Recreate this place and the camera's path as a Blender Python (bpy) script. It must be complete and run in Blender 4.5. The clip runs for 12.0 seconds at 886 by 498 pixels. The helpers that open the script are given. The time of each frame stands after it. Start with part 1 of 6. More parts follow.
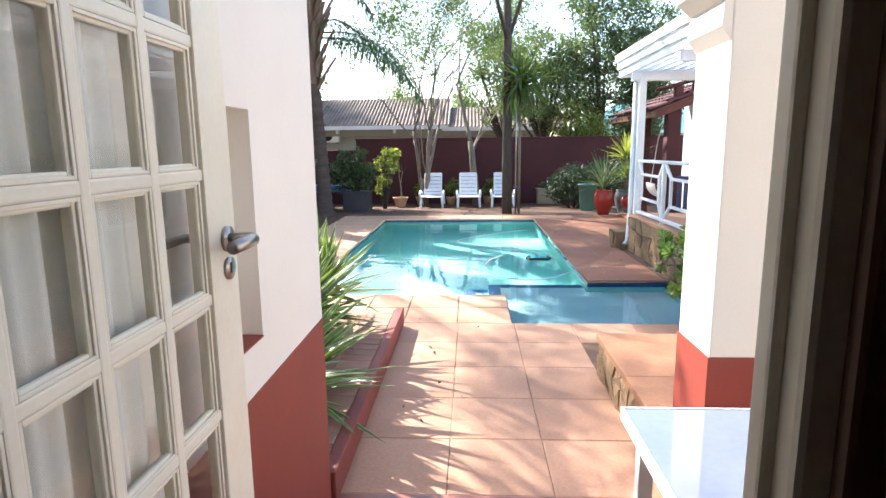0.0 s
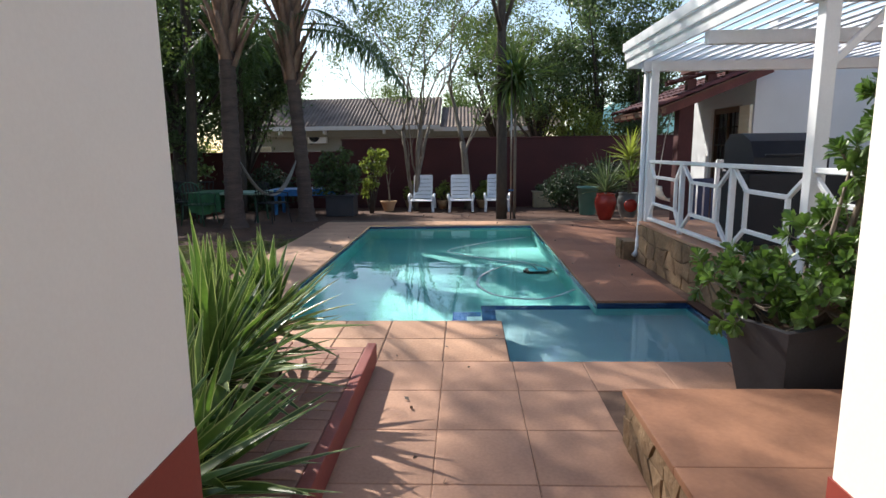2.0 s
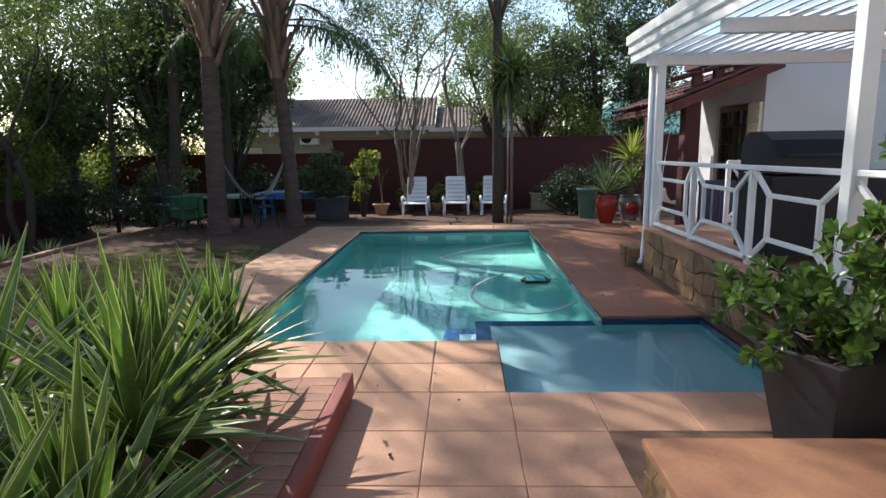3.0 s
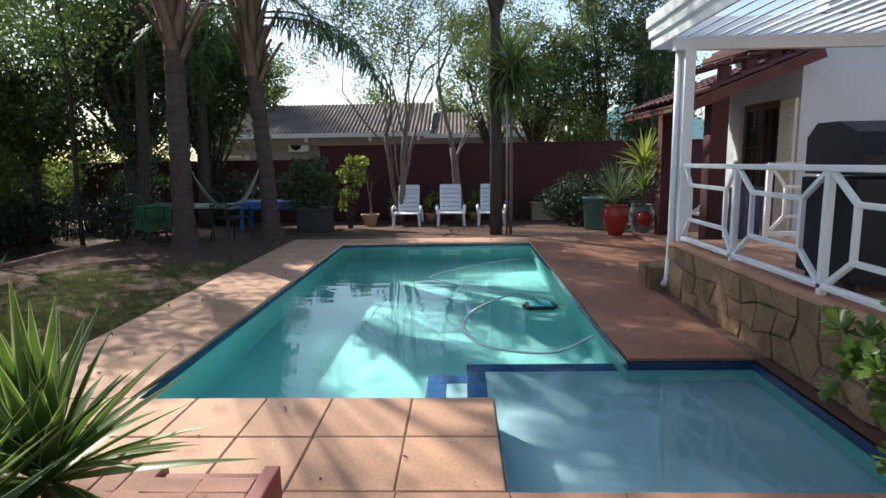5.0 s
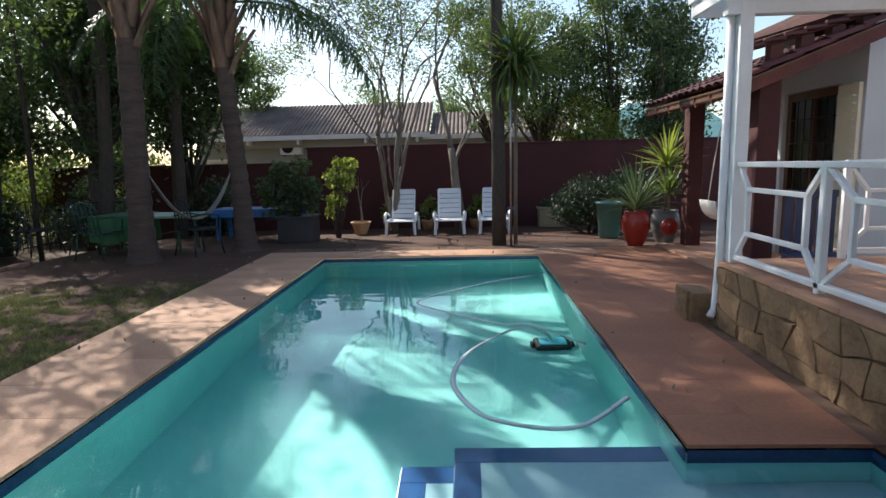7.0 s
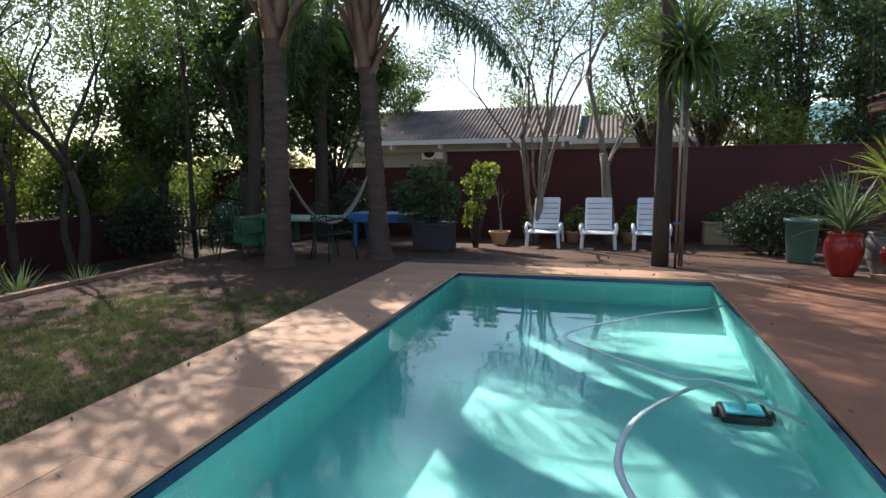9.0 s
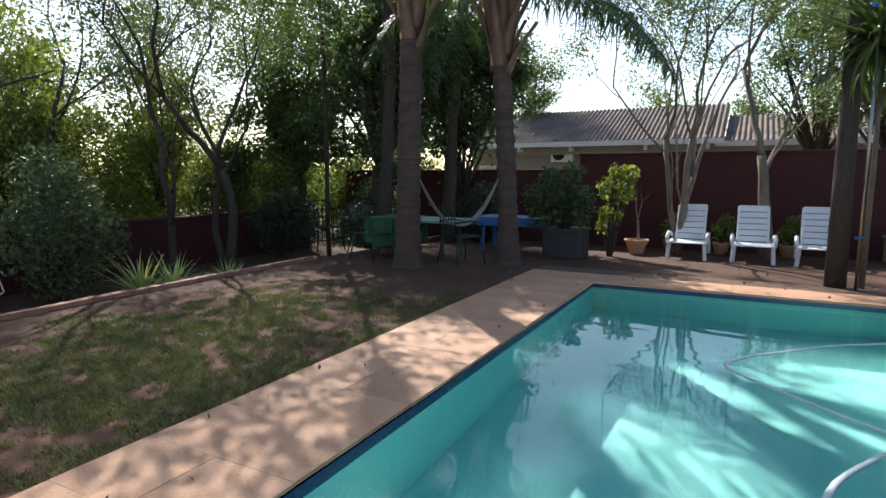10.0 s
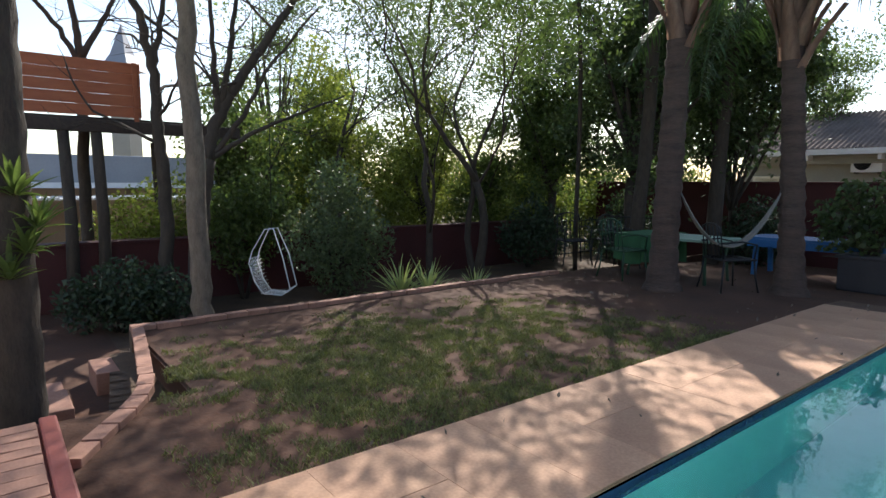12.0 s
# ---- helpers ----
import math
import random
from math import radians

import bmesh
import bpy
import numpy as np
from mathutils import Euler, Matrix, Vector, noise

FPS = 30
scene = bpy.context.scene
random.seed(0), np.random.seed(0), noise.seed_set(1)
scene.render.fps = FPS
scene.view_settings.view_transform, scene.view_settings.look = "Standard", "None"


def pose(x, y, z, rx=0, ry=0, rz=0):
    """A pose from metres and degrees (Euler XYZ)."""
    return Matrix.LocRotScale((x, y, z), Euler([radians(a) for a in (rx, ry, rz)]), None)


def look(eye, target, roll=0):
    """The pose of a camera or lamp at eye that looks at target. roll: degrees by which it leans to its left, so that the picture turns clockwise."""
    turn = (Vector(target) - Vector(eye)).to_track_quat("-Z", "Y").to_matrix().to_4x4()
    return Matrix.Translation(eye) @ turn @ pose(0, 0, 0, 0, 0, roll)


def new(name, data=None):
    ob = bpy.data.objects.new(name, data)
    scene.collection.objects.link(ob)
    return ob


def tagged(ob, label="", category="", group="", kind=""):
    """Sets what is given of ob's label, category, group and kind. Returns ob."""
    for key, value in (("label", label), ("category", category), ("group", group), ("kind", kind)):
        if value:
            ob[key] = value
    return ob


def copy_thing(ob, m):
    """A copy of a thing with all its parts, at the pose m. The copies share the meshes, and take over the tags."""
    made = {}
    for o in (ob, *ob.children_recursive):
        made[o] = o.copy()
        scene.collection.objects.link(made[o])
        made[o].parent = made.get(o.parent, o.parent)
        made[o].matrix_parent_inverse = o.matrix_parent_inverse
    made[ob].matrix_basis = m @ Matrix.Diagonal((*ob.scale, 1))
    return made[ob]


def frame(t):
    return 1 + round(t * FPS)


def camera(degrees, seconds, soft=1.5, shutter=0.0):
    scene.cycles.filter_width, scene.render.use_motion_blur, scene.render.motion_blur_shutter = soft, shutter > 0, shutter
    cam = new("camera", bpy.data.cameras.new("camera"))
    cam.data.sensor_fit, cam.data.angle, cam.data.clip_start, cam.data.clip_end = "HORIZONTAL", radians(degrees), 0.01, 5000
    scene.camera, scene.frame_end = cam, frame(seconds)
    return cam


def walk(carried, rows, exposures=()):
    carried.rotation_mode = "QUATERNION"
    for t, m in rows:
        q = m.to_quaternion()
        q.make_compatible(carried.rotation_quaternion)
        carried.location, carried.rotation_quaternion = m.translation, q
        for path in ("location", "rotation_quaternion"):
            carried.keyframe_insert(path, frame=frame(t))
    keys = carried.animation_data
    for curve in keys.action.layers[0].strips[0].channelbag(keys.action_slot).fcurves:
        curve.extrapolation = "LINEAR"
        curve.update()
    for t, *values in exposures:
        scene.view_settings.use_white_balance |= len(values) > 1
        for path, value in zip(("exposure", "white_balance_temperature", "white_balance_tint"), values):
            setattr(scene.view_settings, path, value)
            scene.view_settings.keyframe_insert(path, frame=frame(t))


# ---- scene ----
cam = camera(74.7, 12.0)
PATH = [
    (0, (-0.019, -0.434, 1.536), (-0.115, 1.534, 1.188), -0.6),
    (0.5, (0.005, -0.198, 1.558), (-0.09, 1.769, 1.208), -0.6),
    (1, (0.009, 0.028, 1.545), (-0.082, 1.996, 1.197), -0.5),
    (1.5, (0.012, 0.296, 1.529), (-0.074, 2.264, 1.184), -0.7),
    (2, (0.025, 0.534, 1.509), (-0.051, 2.502, 1.166), -0.7),
    (2.5, (0.063, 0.804, 1.509), (-0.008, 2.774, 1.167), -0.9),
    (3, (0.075, 1.062, 1.506), (0.008, 3.031, 1.166), -0.9),
    (3.5, (0.091, 1.314, 1.517), (0.028, 3.285, 1.181), -1.1),
    (5.5, (0.198, 2.526, 1.386), (0.134, 4.502, 1.084), -0.9),
    (6, (0.244, 2.862, 1.38), (0.18, 4.839, 1.08), -1.0),
    (6.5, (0.28, 3.173, 1.38), (0.212, 5.149, 1.081), -1.3),
    (8.3, (0.244, 4.133, 1.4), (-0.058, 6.089, 1.114), -1.0),
    (8.5, (0.208, 4.195, 1.36), (-0.164, 6.14, 1.083), -0.9),
    (9, (0.086, 4.396, 1.369), (-0.457, 6.302, 1.099), -0.6),
    (9.5, (-0.037, 4.548, 1.368), (-0.778, 6.387, 1.103), -0.4),
    (10, (-0.159, 4.668, 1.358), (-1.086, 6.422, 1.1), 0.0),
    (10.5, (-0.246, 4.746, 1.369), (-1.368, 6.382, 1.114), 0.2),
    (11, (-0.285, 4.778, 1.384), (-1.592, 6.272, 1.14), 0.1),
    (11.5, (-0.306, 4.806, 1.395), (-1.751, 6.168, 1.158), 0.2),
    (12, (-0.336, 4.868, 1.394), (-1.901, 6.093, 1.167), 0.3),
]
EXPOSURES = [(0.0, 1.9), (0.5, 1.6), (1.0, 1.3), (1.5, 0.85), (2.0, 0.55), (3.0, 0.52), (6.5, 0.5), (8.5, 0.65), (12.0, 0.65)]
walk(cam, [(t, look(eye, target, roll)) for t, eye, target, roll in PATH], EXPOSURES)

# ---------------------------------------------------------------- light
world = bpy.data.worlds.new("sky")
scene.world = world
world.use_nodes = True
SUN_TO = Vector((-0.68, 0.73, 0.0)).normalized() * math.cos(radians(38)) + Vector((0, 0, math.sin(radians(38))))
sky = world.node_tree.nodes.new("ShaderNodeTexSky")
sky.sky_type = "NISHITA"
sky.sun_disc = False
sky.sun_elevation = radians(38)
sky.sun_rotation = math.atan2(SUN_TO.x, SUN_TO.y)
sky.dust_density = 0.9
bg = world.node_tree.nodes["Background"]
bg.inputs["Strength"].default_value = 0.15
world.node_tree.links.new(sky.outputs["Color"], bg.inputs["Color"])
sun_data = bpy.data.lights.new("sun", "SUN")
sun_data.energy = 5.0
sun_data.angle = radians(0.6)
sun_data.color = (1.0, 0.95, 0.87)
sun = new("sun", sun_data)
sun.matrix_world = look((0, 0, 30), Vector((0, 0, 30)) - SUN_TO)

# ---------------------------------------------------------------- materials
MATS = {}


def mat(name, c1, c2=None, rough=0.7, metal=0.0, scale=6.0, fine=60.0, bump=0.25, depth=0.01, rand=0.0, spec=0.5, leaf=0.0,
        stretch=(1, 1, 1), coords="Object", island=0.0):
    """A surface with two scales of colour noise, a grain and an optional change of shade from piece to piece."""
    m = bpy.data.materials.new(name)
    m.use_nodes = True
    nt = m.node_tree
    n, ln = nt.nodes, nt.links
    p = n["Principled BSDF"]
    out = n["Material Output"]
    c2 = c2 or tuple(c * 0.7 for c in c1)
    tc = n.new("ShaderNodeTexCoord")
    mp = n.new("ShaderNodeMapping")
    mp.inputs["Scale"].default_value = stretch
    ln.new(tc.outputs[coords], mp.inputs["Vector"])
    a = n.new("ShaderNodeTexNoise")
    a.inputs["Scale"].default_value = scale
    a.inputs["Detail"].default_value = 5
    b = n.new("ShaderNodeTexNoise")
    b.inputs["Scale"].default_value = fine
    b.inputs["Detail"].default_value = 3
    ln.new(mp.outputs[0], a.inputs["Vector"])
    ln.new(mp.outputs[0], b.inputs["Vector"])
    ramp = n.new("ShaderNodeValToRGB")
    ramp.color_ramp.elements[0].position, ramp.color_ramp.elements[1].position = 0.32, 0.68
    ramp.color_ramp.elements[0].color = (*c2, 1)
    ramp.color_ramp.elements[1].color = (*c1, 1)
    add = n.new("ShaderNodeMath")
    add.operation = "MULTIPLY_ADD"
    add.inputs[1].default_value = 0.4
    ln.new(b.outputs["Fac"], add.inputs[0])
    sc = n.new("ShaderNodeMath")
    sc.operation = "MULTIPLY"
    sc.inputs[1].default_value = 0.6
    ln.new(a.outputs["Fac"], sc.inputs[0])
    ln.new(sc.outputs[0], add.inputs[2])
    ln.new(add.outputs[0], ramp.inputs["Fac"])
    col = ramp.outputs["Color"]
    if rand or island:
        hsv = n.new("ShaderNodeHueSaturation")
        if island:
            src = n.new("ShaderNodeNewGeometry").outputs["Random Per Island"]
        else:
            src = n.new("ShaderNodeObjectInfo").outputs["Random"]
        mr = n.new("ShaderNodeMapRange")
        k = rand or island
        mr.inputs["To Min"].default_value, mr.inputs["To Max"].default_value = 1 - k, 1 + k
        ln.new(src, mr.inputs["Value"])
        ln.new(mr.outputs[0], hsv.inputs["Value"])
        ln.new(col, hsv.inputs["Color"])
        col = hsv.outputs["Color"]
    ln.new(col, p.inputs["Base Color"])
    p.inputs["Roughness"].default_value = rough
    p.inputs["Metallic"].default_value = metal
    p.inputs["Specular IOR Level"].default_value = spec
    if bump:
        bp = n.new("ShaderNodeBump")
        bp.inputs["Strength"].default_value = bump
        bp.inputs["Distance"].default_value = depth
        ln.new(add.outputs[0], bp.inputs["Height"])
        ln.new(bp.outputs[0], p.inputs["Normal"])
    if leaf:
        tr = n.new("ShaderNodeBsdfTranslucent")
        g = n.new("ShaderNodeHueSaturation")
        g.inputs["Value"].default_value = 1.6
        g.inputs["Saturation"].default_value = 1.15
        ln.new(col, g.inputs["Color"])
        ln.new(g.outputs[0], tr.inputs["Color"])
        mx = n.new("ShaderNodeMixShader")
        mx.inputs["Fac"].default_value = leaf
        ln.new(p.outputs[0], mx.inputs[1])
        ln.new(tr.outputs[0], mx.inputs[2])
        ln.new(mx.outputs[0], out.inputs["Surface"])
    MATS[name] = m
    return m


PLASTER = mat("white_plaster", (0.87, 0.82, 0.74), (0.82, 0.77, 0.69), rough=0.85, scale=2.5, fine=120, bump=0.12, depth=0.004)
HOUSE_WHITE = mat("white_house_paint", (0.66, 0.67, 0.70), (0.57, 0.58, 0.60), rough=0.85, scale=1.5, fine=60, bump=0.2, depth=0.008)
DADO = mat("red_dado_paint", (0.27, 0.045, 0.03), (0.22, 0.035, 0.026), rough=0.55, scale=3, fine=90, bump=0.1, depth=0.003)
WALL_RED = mat("dark_red_wall_paint", (0.085, 0.018, 0.017), (0.052, 0.012, 0.012), rough=0.8, scale=1.2, fine=25, bump=0.3, depth=0.01)
CREAM = mat("cream_gloss_paint", (0.86, 0.80, 0.66), (0.80, 0.73, 0.58), rough=0.38, scale=8, fine=80, bump=0.08, depth=0.002)
BROWN_WOOD = mat("brown_varnished_wood", (0.16, 0.075, 0.04), (0.09, 0.04, 0.022), rough=0.45, scale=5, fine=40, stretch=(8, 8, 1), bump=0.2, depth=0.003)
TILE = mat("terracotta_paver", (0.54, 0.305, 0.195), (0.38, 0.20, 0.125), rough=0.72, scale=2.2, fine=55, bump=0.25, depth=0.004, rand=0.09)
COPING = mat("pale_terracotta_paver", (0.63, 0.37, 0.225), (0.40, 0.205, 0.12), rough=0.72, scale=2.2, fine=55, bump=0.25, depth=0.004, rand=0.07)
SCREED = mat("red_brown_screed", (0.40, 0.185, 0.105), (0.25, 0.105, 0.06), rough=0.75, scale=1.3, fine=38, bump=0.3, depth=0.004, rand=0.04)
# browner than the pavers, and darkened for the shade lying on the platform
PLATFORM = mat("shaded_terracotta_screed", (0.36, 0.17, 0.09), (0.25, 0.11, 0.058), rough=0.7, scale=1.6, fine=45, bump=0.2, depth=0.003)
NAVY = mat("navy_plastic", (0.02, 0.032, 0.10), (0.014, 0.022, 0.07), rough=0.5, scale=5, fine=50, bump=0.06, depth=0.003)
JOINT = mat("dark_joint_sand", (0.19, 0.11, 0.07), (0.09, 0.052, 0.036), rough=0.95, scale=10, fine=150, bump=0.4)
SOIL = mat("red_brown_soil", (0.115, 0.048, 0.025), (0.058, 0.027, 0.016), rough=0.95, scale=1.6, fine=35, bump=0.5, depth=0.02, coords="Object")
LITTER = mat("dark_bed_soil", (0.12, 0.07, 0.04), (0.05, 0.032, 0.02), rough=0.95, scale=2.5, fine=30, bump=0.6, depth=0.03)
GROUND = mat("dry_earth", (0.26, 0.18, 0.11), (0.15, 0.10, 0.06), rough=0.95, scale=0.4, fine=12, bump=0.5, depth=0.03)
POOLPLASTER = mat("aqua_pool_plaster", (0.33, 0.75, 0.71), (0.25, 0.65, 0.61), rough=0.7, scale=1.5, fine=20, bump=0.1, depth=0.01)
POOL_LEDGE = mat("pale_blue_ledge_plaster", (0.44, 0.63, 0.68), (0.34, 0.53, 0.60), rough=0.7, scale=1.5, fine=20, bump=0.1, depth=0.01)
POOLBLUE = mat("dark_blue_pool_tile", (0.03, 0.12, 0.32), (0.02, 0.07, 0.20), rough=0.2, scale=20, fine=60, bump=0.3, depth=0.004)
BAND = mat("navy_mosaic", (0.022, 0.06, 0.15), (0.014, 0.035, 0.09), rough=0.2, scale=25, fine=70, bump=0.3, depth=0.003)
STONE = mat("brown_field_stone", (0.30, 0.195, 0.105), (0.15, 0.09, 0.048), rough=0.9, scale=5, fine=30, bump=0.8, depth=0.025, rand=0.14)
MORTAR = mat("dark_mortar", (0.16, 0.10, 0.06), (0.09, 0.058, 0.038), rough=0.95, scale=12, fine=90, bump=0.5)
BRICK = mat("salmon_brick", (0.40, 0.215, 0.155), (0.27, 0.135, 0.095), rough=0.85, scale=8, fine=70, bump=0.4, depth=0.006, rand=0.15)
PLANTER_RED = mat("red_painted_cement", (0.28, 0.062, 0.045), (0.19, 0.042, 0.032), rough=0.6, scale=4, fine=60, bump=0.2, depth=0.005)
WHITE_METAL = mat("white_painted_metal", (0.82, 0.82, 0.82), (0.74, 0.74, 0.74), rough=0.4, scale=7, fine=60, bump=0.08, depth=0.002)
WHITE_PLASTIC = mat("white_plastic", (0.85, 0.85, 0.86), (0.76, 0.76, 0.77), rough=0.45, scale=9, fine=70, bump=0.06, depth=0.002)
DARK_METAL = mat("black_metal", (0.03, 0.03, 0.033), (0.018, 0.018, 0.02), rough=0.45, metal=0.3, scale=9, fine=60, bump=0.1, depth=0.002)
HOOD = mat("graphite_enamel", (0.016, 0.018, 0.026), (0.010, 0.012, 0.018), rough=0.45, metal=0.0, spec=0.25, scale=5, fine=60, bump=0.05, depth=0.002)
CHROME = mat("brushed_nickel", (0.42, 0.37, 0.33), (0.33, 0.29, 0.26), rough=0.33, metal=1.0, scale=20, fine=120, bump=0.05, depth=0.001)
CLAY_RED = mat("red_glazed_clay", (0.40, 0.035, 0.022), (0.28, 0.022, 0.016), rough=0.22, scale=5, fine=40, bump=0.05, depth=0.003)
CLAY_GREY = mat("grey_glazed_clay", (0.17, 0.18, 0.18), (0.10, 0.11, 0.11), rough=0.3, scale=5, fine=40, bump=0.06, depth=0.003)
CLAY_PALE = mat("pale_terracotta", (0.58, 0.37, 0.20), (0.45, 0.26, 0.14), rough=0.8, scale=6, fine=60, bump=0.2, depth=0.004)
SANDSTONE = mat("buff_cement", (0.42, 0.33, 0.20), (0.30, 0.23, 0.14), rough=0.85, scale=5, fine=50, bump=0.3, depth=0.006)
GREY_PLANTER = mat("dark_grey_planter", (0.048, 0.045, 0.05), (0.03, 0.028, 0.032), rough=0.6, scale=4, fine=70, bump=0.15, depth=0.004)
GREEN_PLASTIC = mat("green_plastic", (0.10, 0.25, 0.21), (0.075, 0.19, 0.16), rough=0.45, scale=5, fine=50, bump=0.06, depth=0.003)
BLUE_PAINT = mat("blue_paint", (0.035, 0.19, 0.46), (0.025, 0.13, 0.34), rough=0.5, scale=5, fine=50, bump=0.1, depth=0.003)
TABLE_GREEN = mat("pale_green_tabletop", (0.30, 0.44, 0.34), (0.22, 0.34, 0.26), rough=0.5, scale=5, fine=50, bump=0.05, depth=0.003)
IRON_GREEN = mat("dark_green_iron", (0.03, 0.09, 0.05), (0.02, 0.055, 0.03), rough=0.5, metal=0.2, scale=8, fine=60, bump=0.1, depth=0.002)
# brown iron; the dark mottling is tree shade put into the colour
ROOF_IRON = mat("shade_mottled_roof_iron", (0.27, 0.20, 0.16), (0.10, 0.075, 0.06), rough=0.8, metal=0.0, spec=0.2, scale=1.3, fine=14, bump=0.1, depth=0.004)
ROOF_GREY = mat("grey_roof_sheet", (0.30, 0.32, 0.36), (0.24, 0.26, 0.30), rough=0.5, scale=1.5, fine=20, bump=0.1, depth=0.004)
ROOF_GREEN = mat("mint_roof_sheet", (0.32, 0.58, 0.50), (0.26, 0.48, 0.42), rough=0.5, scale=1.5, fine=20, bump=0.1, depth=0.004)
ROOF_TILE = mat("dark_red_roof_tile", (0.13, 0.036, 0.03), (0.07, 0.02, 0.018), rough=0.7, scale=5, fine=40, bump=0.4, depth=0.008, rand=0.25)
NEIGHBOUR = mat("grey_green_plaster", (0.33, 0.33, 0.29), (0.27, 0.27, 0.235), rough=0.85, scale=1.5, fine=30, bump=0.2)
OCHRE = mat("buff_plaster", (0.46, 0.32, 0.22), (0.36, 0.24, 0.16), rough=0.85, scale=1.5, fine=30, bump=0.2)
TREEHOUSE = mat("orange_stained_boards", (0.42, 0.13, 0.055), (0.32, 0.09, 0.04), rough=0.6, scale=3, fine=30, stretch=(1, 1, 6), bump=0.2, depth=0.004, rand=0.12)
DARK_TIMBER = mat("dark_weathered_timber", (0.07, 0.05, 0.04), (0.04, 0.03, 0.025), rough=0.8, scale=5, fine=40, stretch=(1, 6, 6), bump=0.4, depth=0.005)
BARK_PALM = mat("grey_brown_palm_bark", (0.125, 0.083, 0.066), (0.055, 0.038, 0.032), rough=0.95, scale=3, fine=16, stretch=(1, 1, 5), bump=0.9, depth=0.03)
BARK_BOOT = mat("palm_leaf_base_fibre", (0.27, 0.165, 0.115), (0.14, 0.085, 0.06), rough=0.9, scale=7, fine=50, stretch=(4, 4, 1), bump=0.6, depth=0.01)
BARK_PALE = mat("pale_bark", (0.25, 0.20, 0.155), (0.12, 0.095, 0.072), rough=0.9, scale=6, fine=30, stretch=(3, 3, 1), bump=0.7, depth=0.015)
BARK_DARK = mat("dark_bark", (0.085, 0.065, 0.05), (0.045, 0.035, 0.028), rough=0.95, scale=6, fine=30, stretch=(3, 3, 1), bump=0.8, depth=0.02)
LEAF_DARK = mat("dark_green_leaf", (0.10, 0.14, 0.055), (0.06, 0.09, 0.038), rough=0.4, leaf=0.45, bump=0, island=0.45)
LEAF_DEEP = mat("deep_green_leaf", (0.045, 0.075, 0.035), (0.026, 0.045, 0.022), rough=0.5, leaf=0.2, bump=0, island=0.4)
LEAF_MID = mat("mid_green_leaf", (0.12, 0.16, 0.05), (0.075, 0.115, 0.035), rough=0.45, leaf=0.45, bump=0, island=0.4)
LEAF_LIGHT = mat("yellow_green_leaf", (0.22, 0.25, 0.065), (0.14, 0.18, 0.045), rough=0.5, leaf=0.5, bump=0, island=0.4)
LEAF_GREY = mat("grey_green_leaf", (0.13, 0.17, 0.085), (0.08, 0.115, 0.05), rough=0.5, leaf=0.35, bump=0, island=0.35)
LEAF_PALM = mat("palm_frond_green", (0.075, 0.125, 0.04), (0.045, 0.08, 0.026), rough=0.45, leaf=0.3, bump=0, island=0.35)
LEAF_YUCCA = mat("sword_leaf_green", (0.105, 0.175, 0.042), (0.05, 0.095, 0.024), rough=0.35, leaf=0.25, bump=0, rand=0.35, scale=5, fine=40)
LEAF_EDGE = mat("pale_leaf_margin", (0.42, 0.48, 0.20), (0.30, 0.36, 0.13), rough=0.4, leaf=0.2, bump=0, scale=5, fine=40)
LEAF_BUSH = mat("glossy_bush_leaf", (0.115, 0.19, 0.05), (0.07, 0.125, 0.03), rough=0.35, leaf=0.3, bump=0, island=0.35)
GRASS = mat("patchy_grass", (0.17, 0.185, 0.058), (0.09, 0.105, 0.034), rough=0.7, leaf=0.3, bump=0, island=0.4)
ROPE = mat("grey_rope", (0.30, 0.28, 0.25), (0.2, 0.19, 0.17), rough=0.9, scale=12, fine=90, bump=0.3)
UNLIT_WOOD = mat("unlit_brown_wood", (0.07, 0.042, 0.028), (0.04, 0.024, 0.016), rough=0.6, scale=5, fine=40, stretch=(8, 8, 1), bump=0.2, depth=0.003)
HOSE = mat("pale_pool_hose", (0.62, 0.68, 0.68), (0.5, 0.57, 0.58), rough=0.4, scale=12, fine=60, bump=0.1, depth=0.002)
FLOOR_RED = mat("polished_red_cement", (0.30, 0.12, 0.085), (0.22, 0.085, 0.06), rough=0.35, scale=2, fine=30, bump=0.05, depth=0.003)
INTERIOR = mat("cream_interior_paint", (0.74, 0.67, 0.57), (0.68, 0.61, 0.51), rough=0.85, scale=2, fine=50, bump=0.1)
CURTAIN = mat("white_lace_curtain", (0.88, 0.86, 0.80), (0.78, 0.75, 0.68), rough=0.9, scale=10, fine=140, bump=0.3, depth=0.004)


def glass_material():
    m = bpy.data.materials.new("window_glass")
    m.use_nodes = True
    n, ln = m.node_tree.nodes, m.node_tree.links
    fr = n.new("ShaderNodeFresnel")
    fr.inputs["IOR"].default_value = 1.5
    tr = n.new("ShaderNodeBsdfTransparent")
    gl = n.new("ShaderNodeBsdfGlossy")
    gl.inputs["Roughness"].default_value = 0.01
    mx = n.new("ShaderNodeMixShader")
    ln.new(fr.outputs[0], mx.inputs["Fac"])
    ln.new(tr.outputs[0], mx.inputs[1])
    ln.new(gl.outputs[0], mx.inputs[2])
    ln.new(mx.outputs[0], n["Material Output"].inputs["Surface"])
    return m


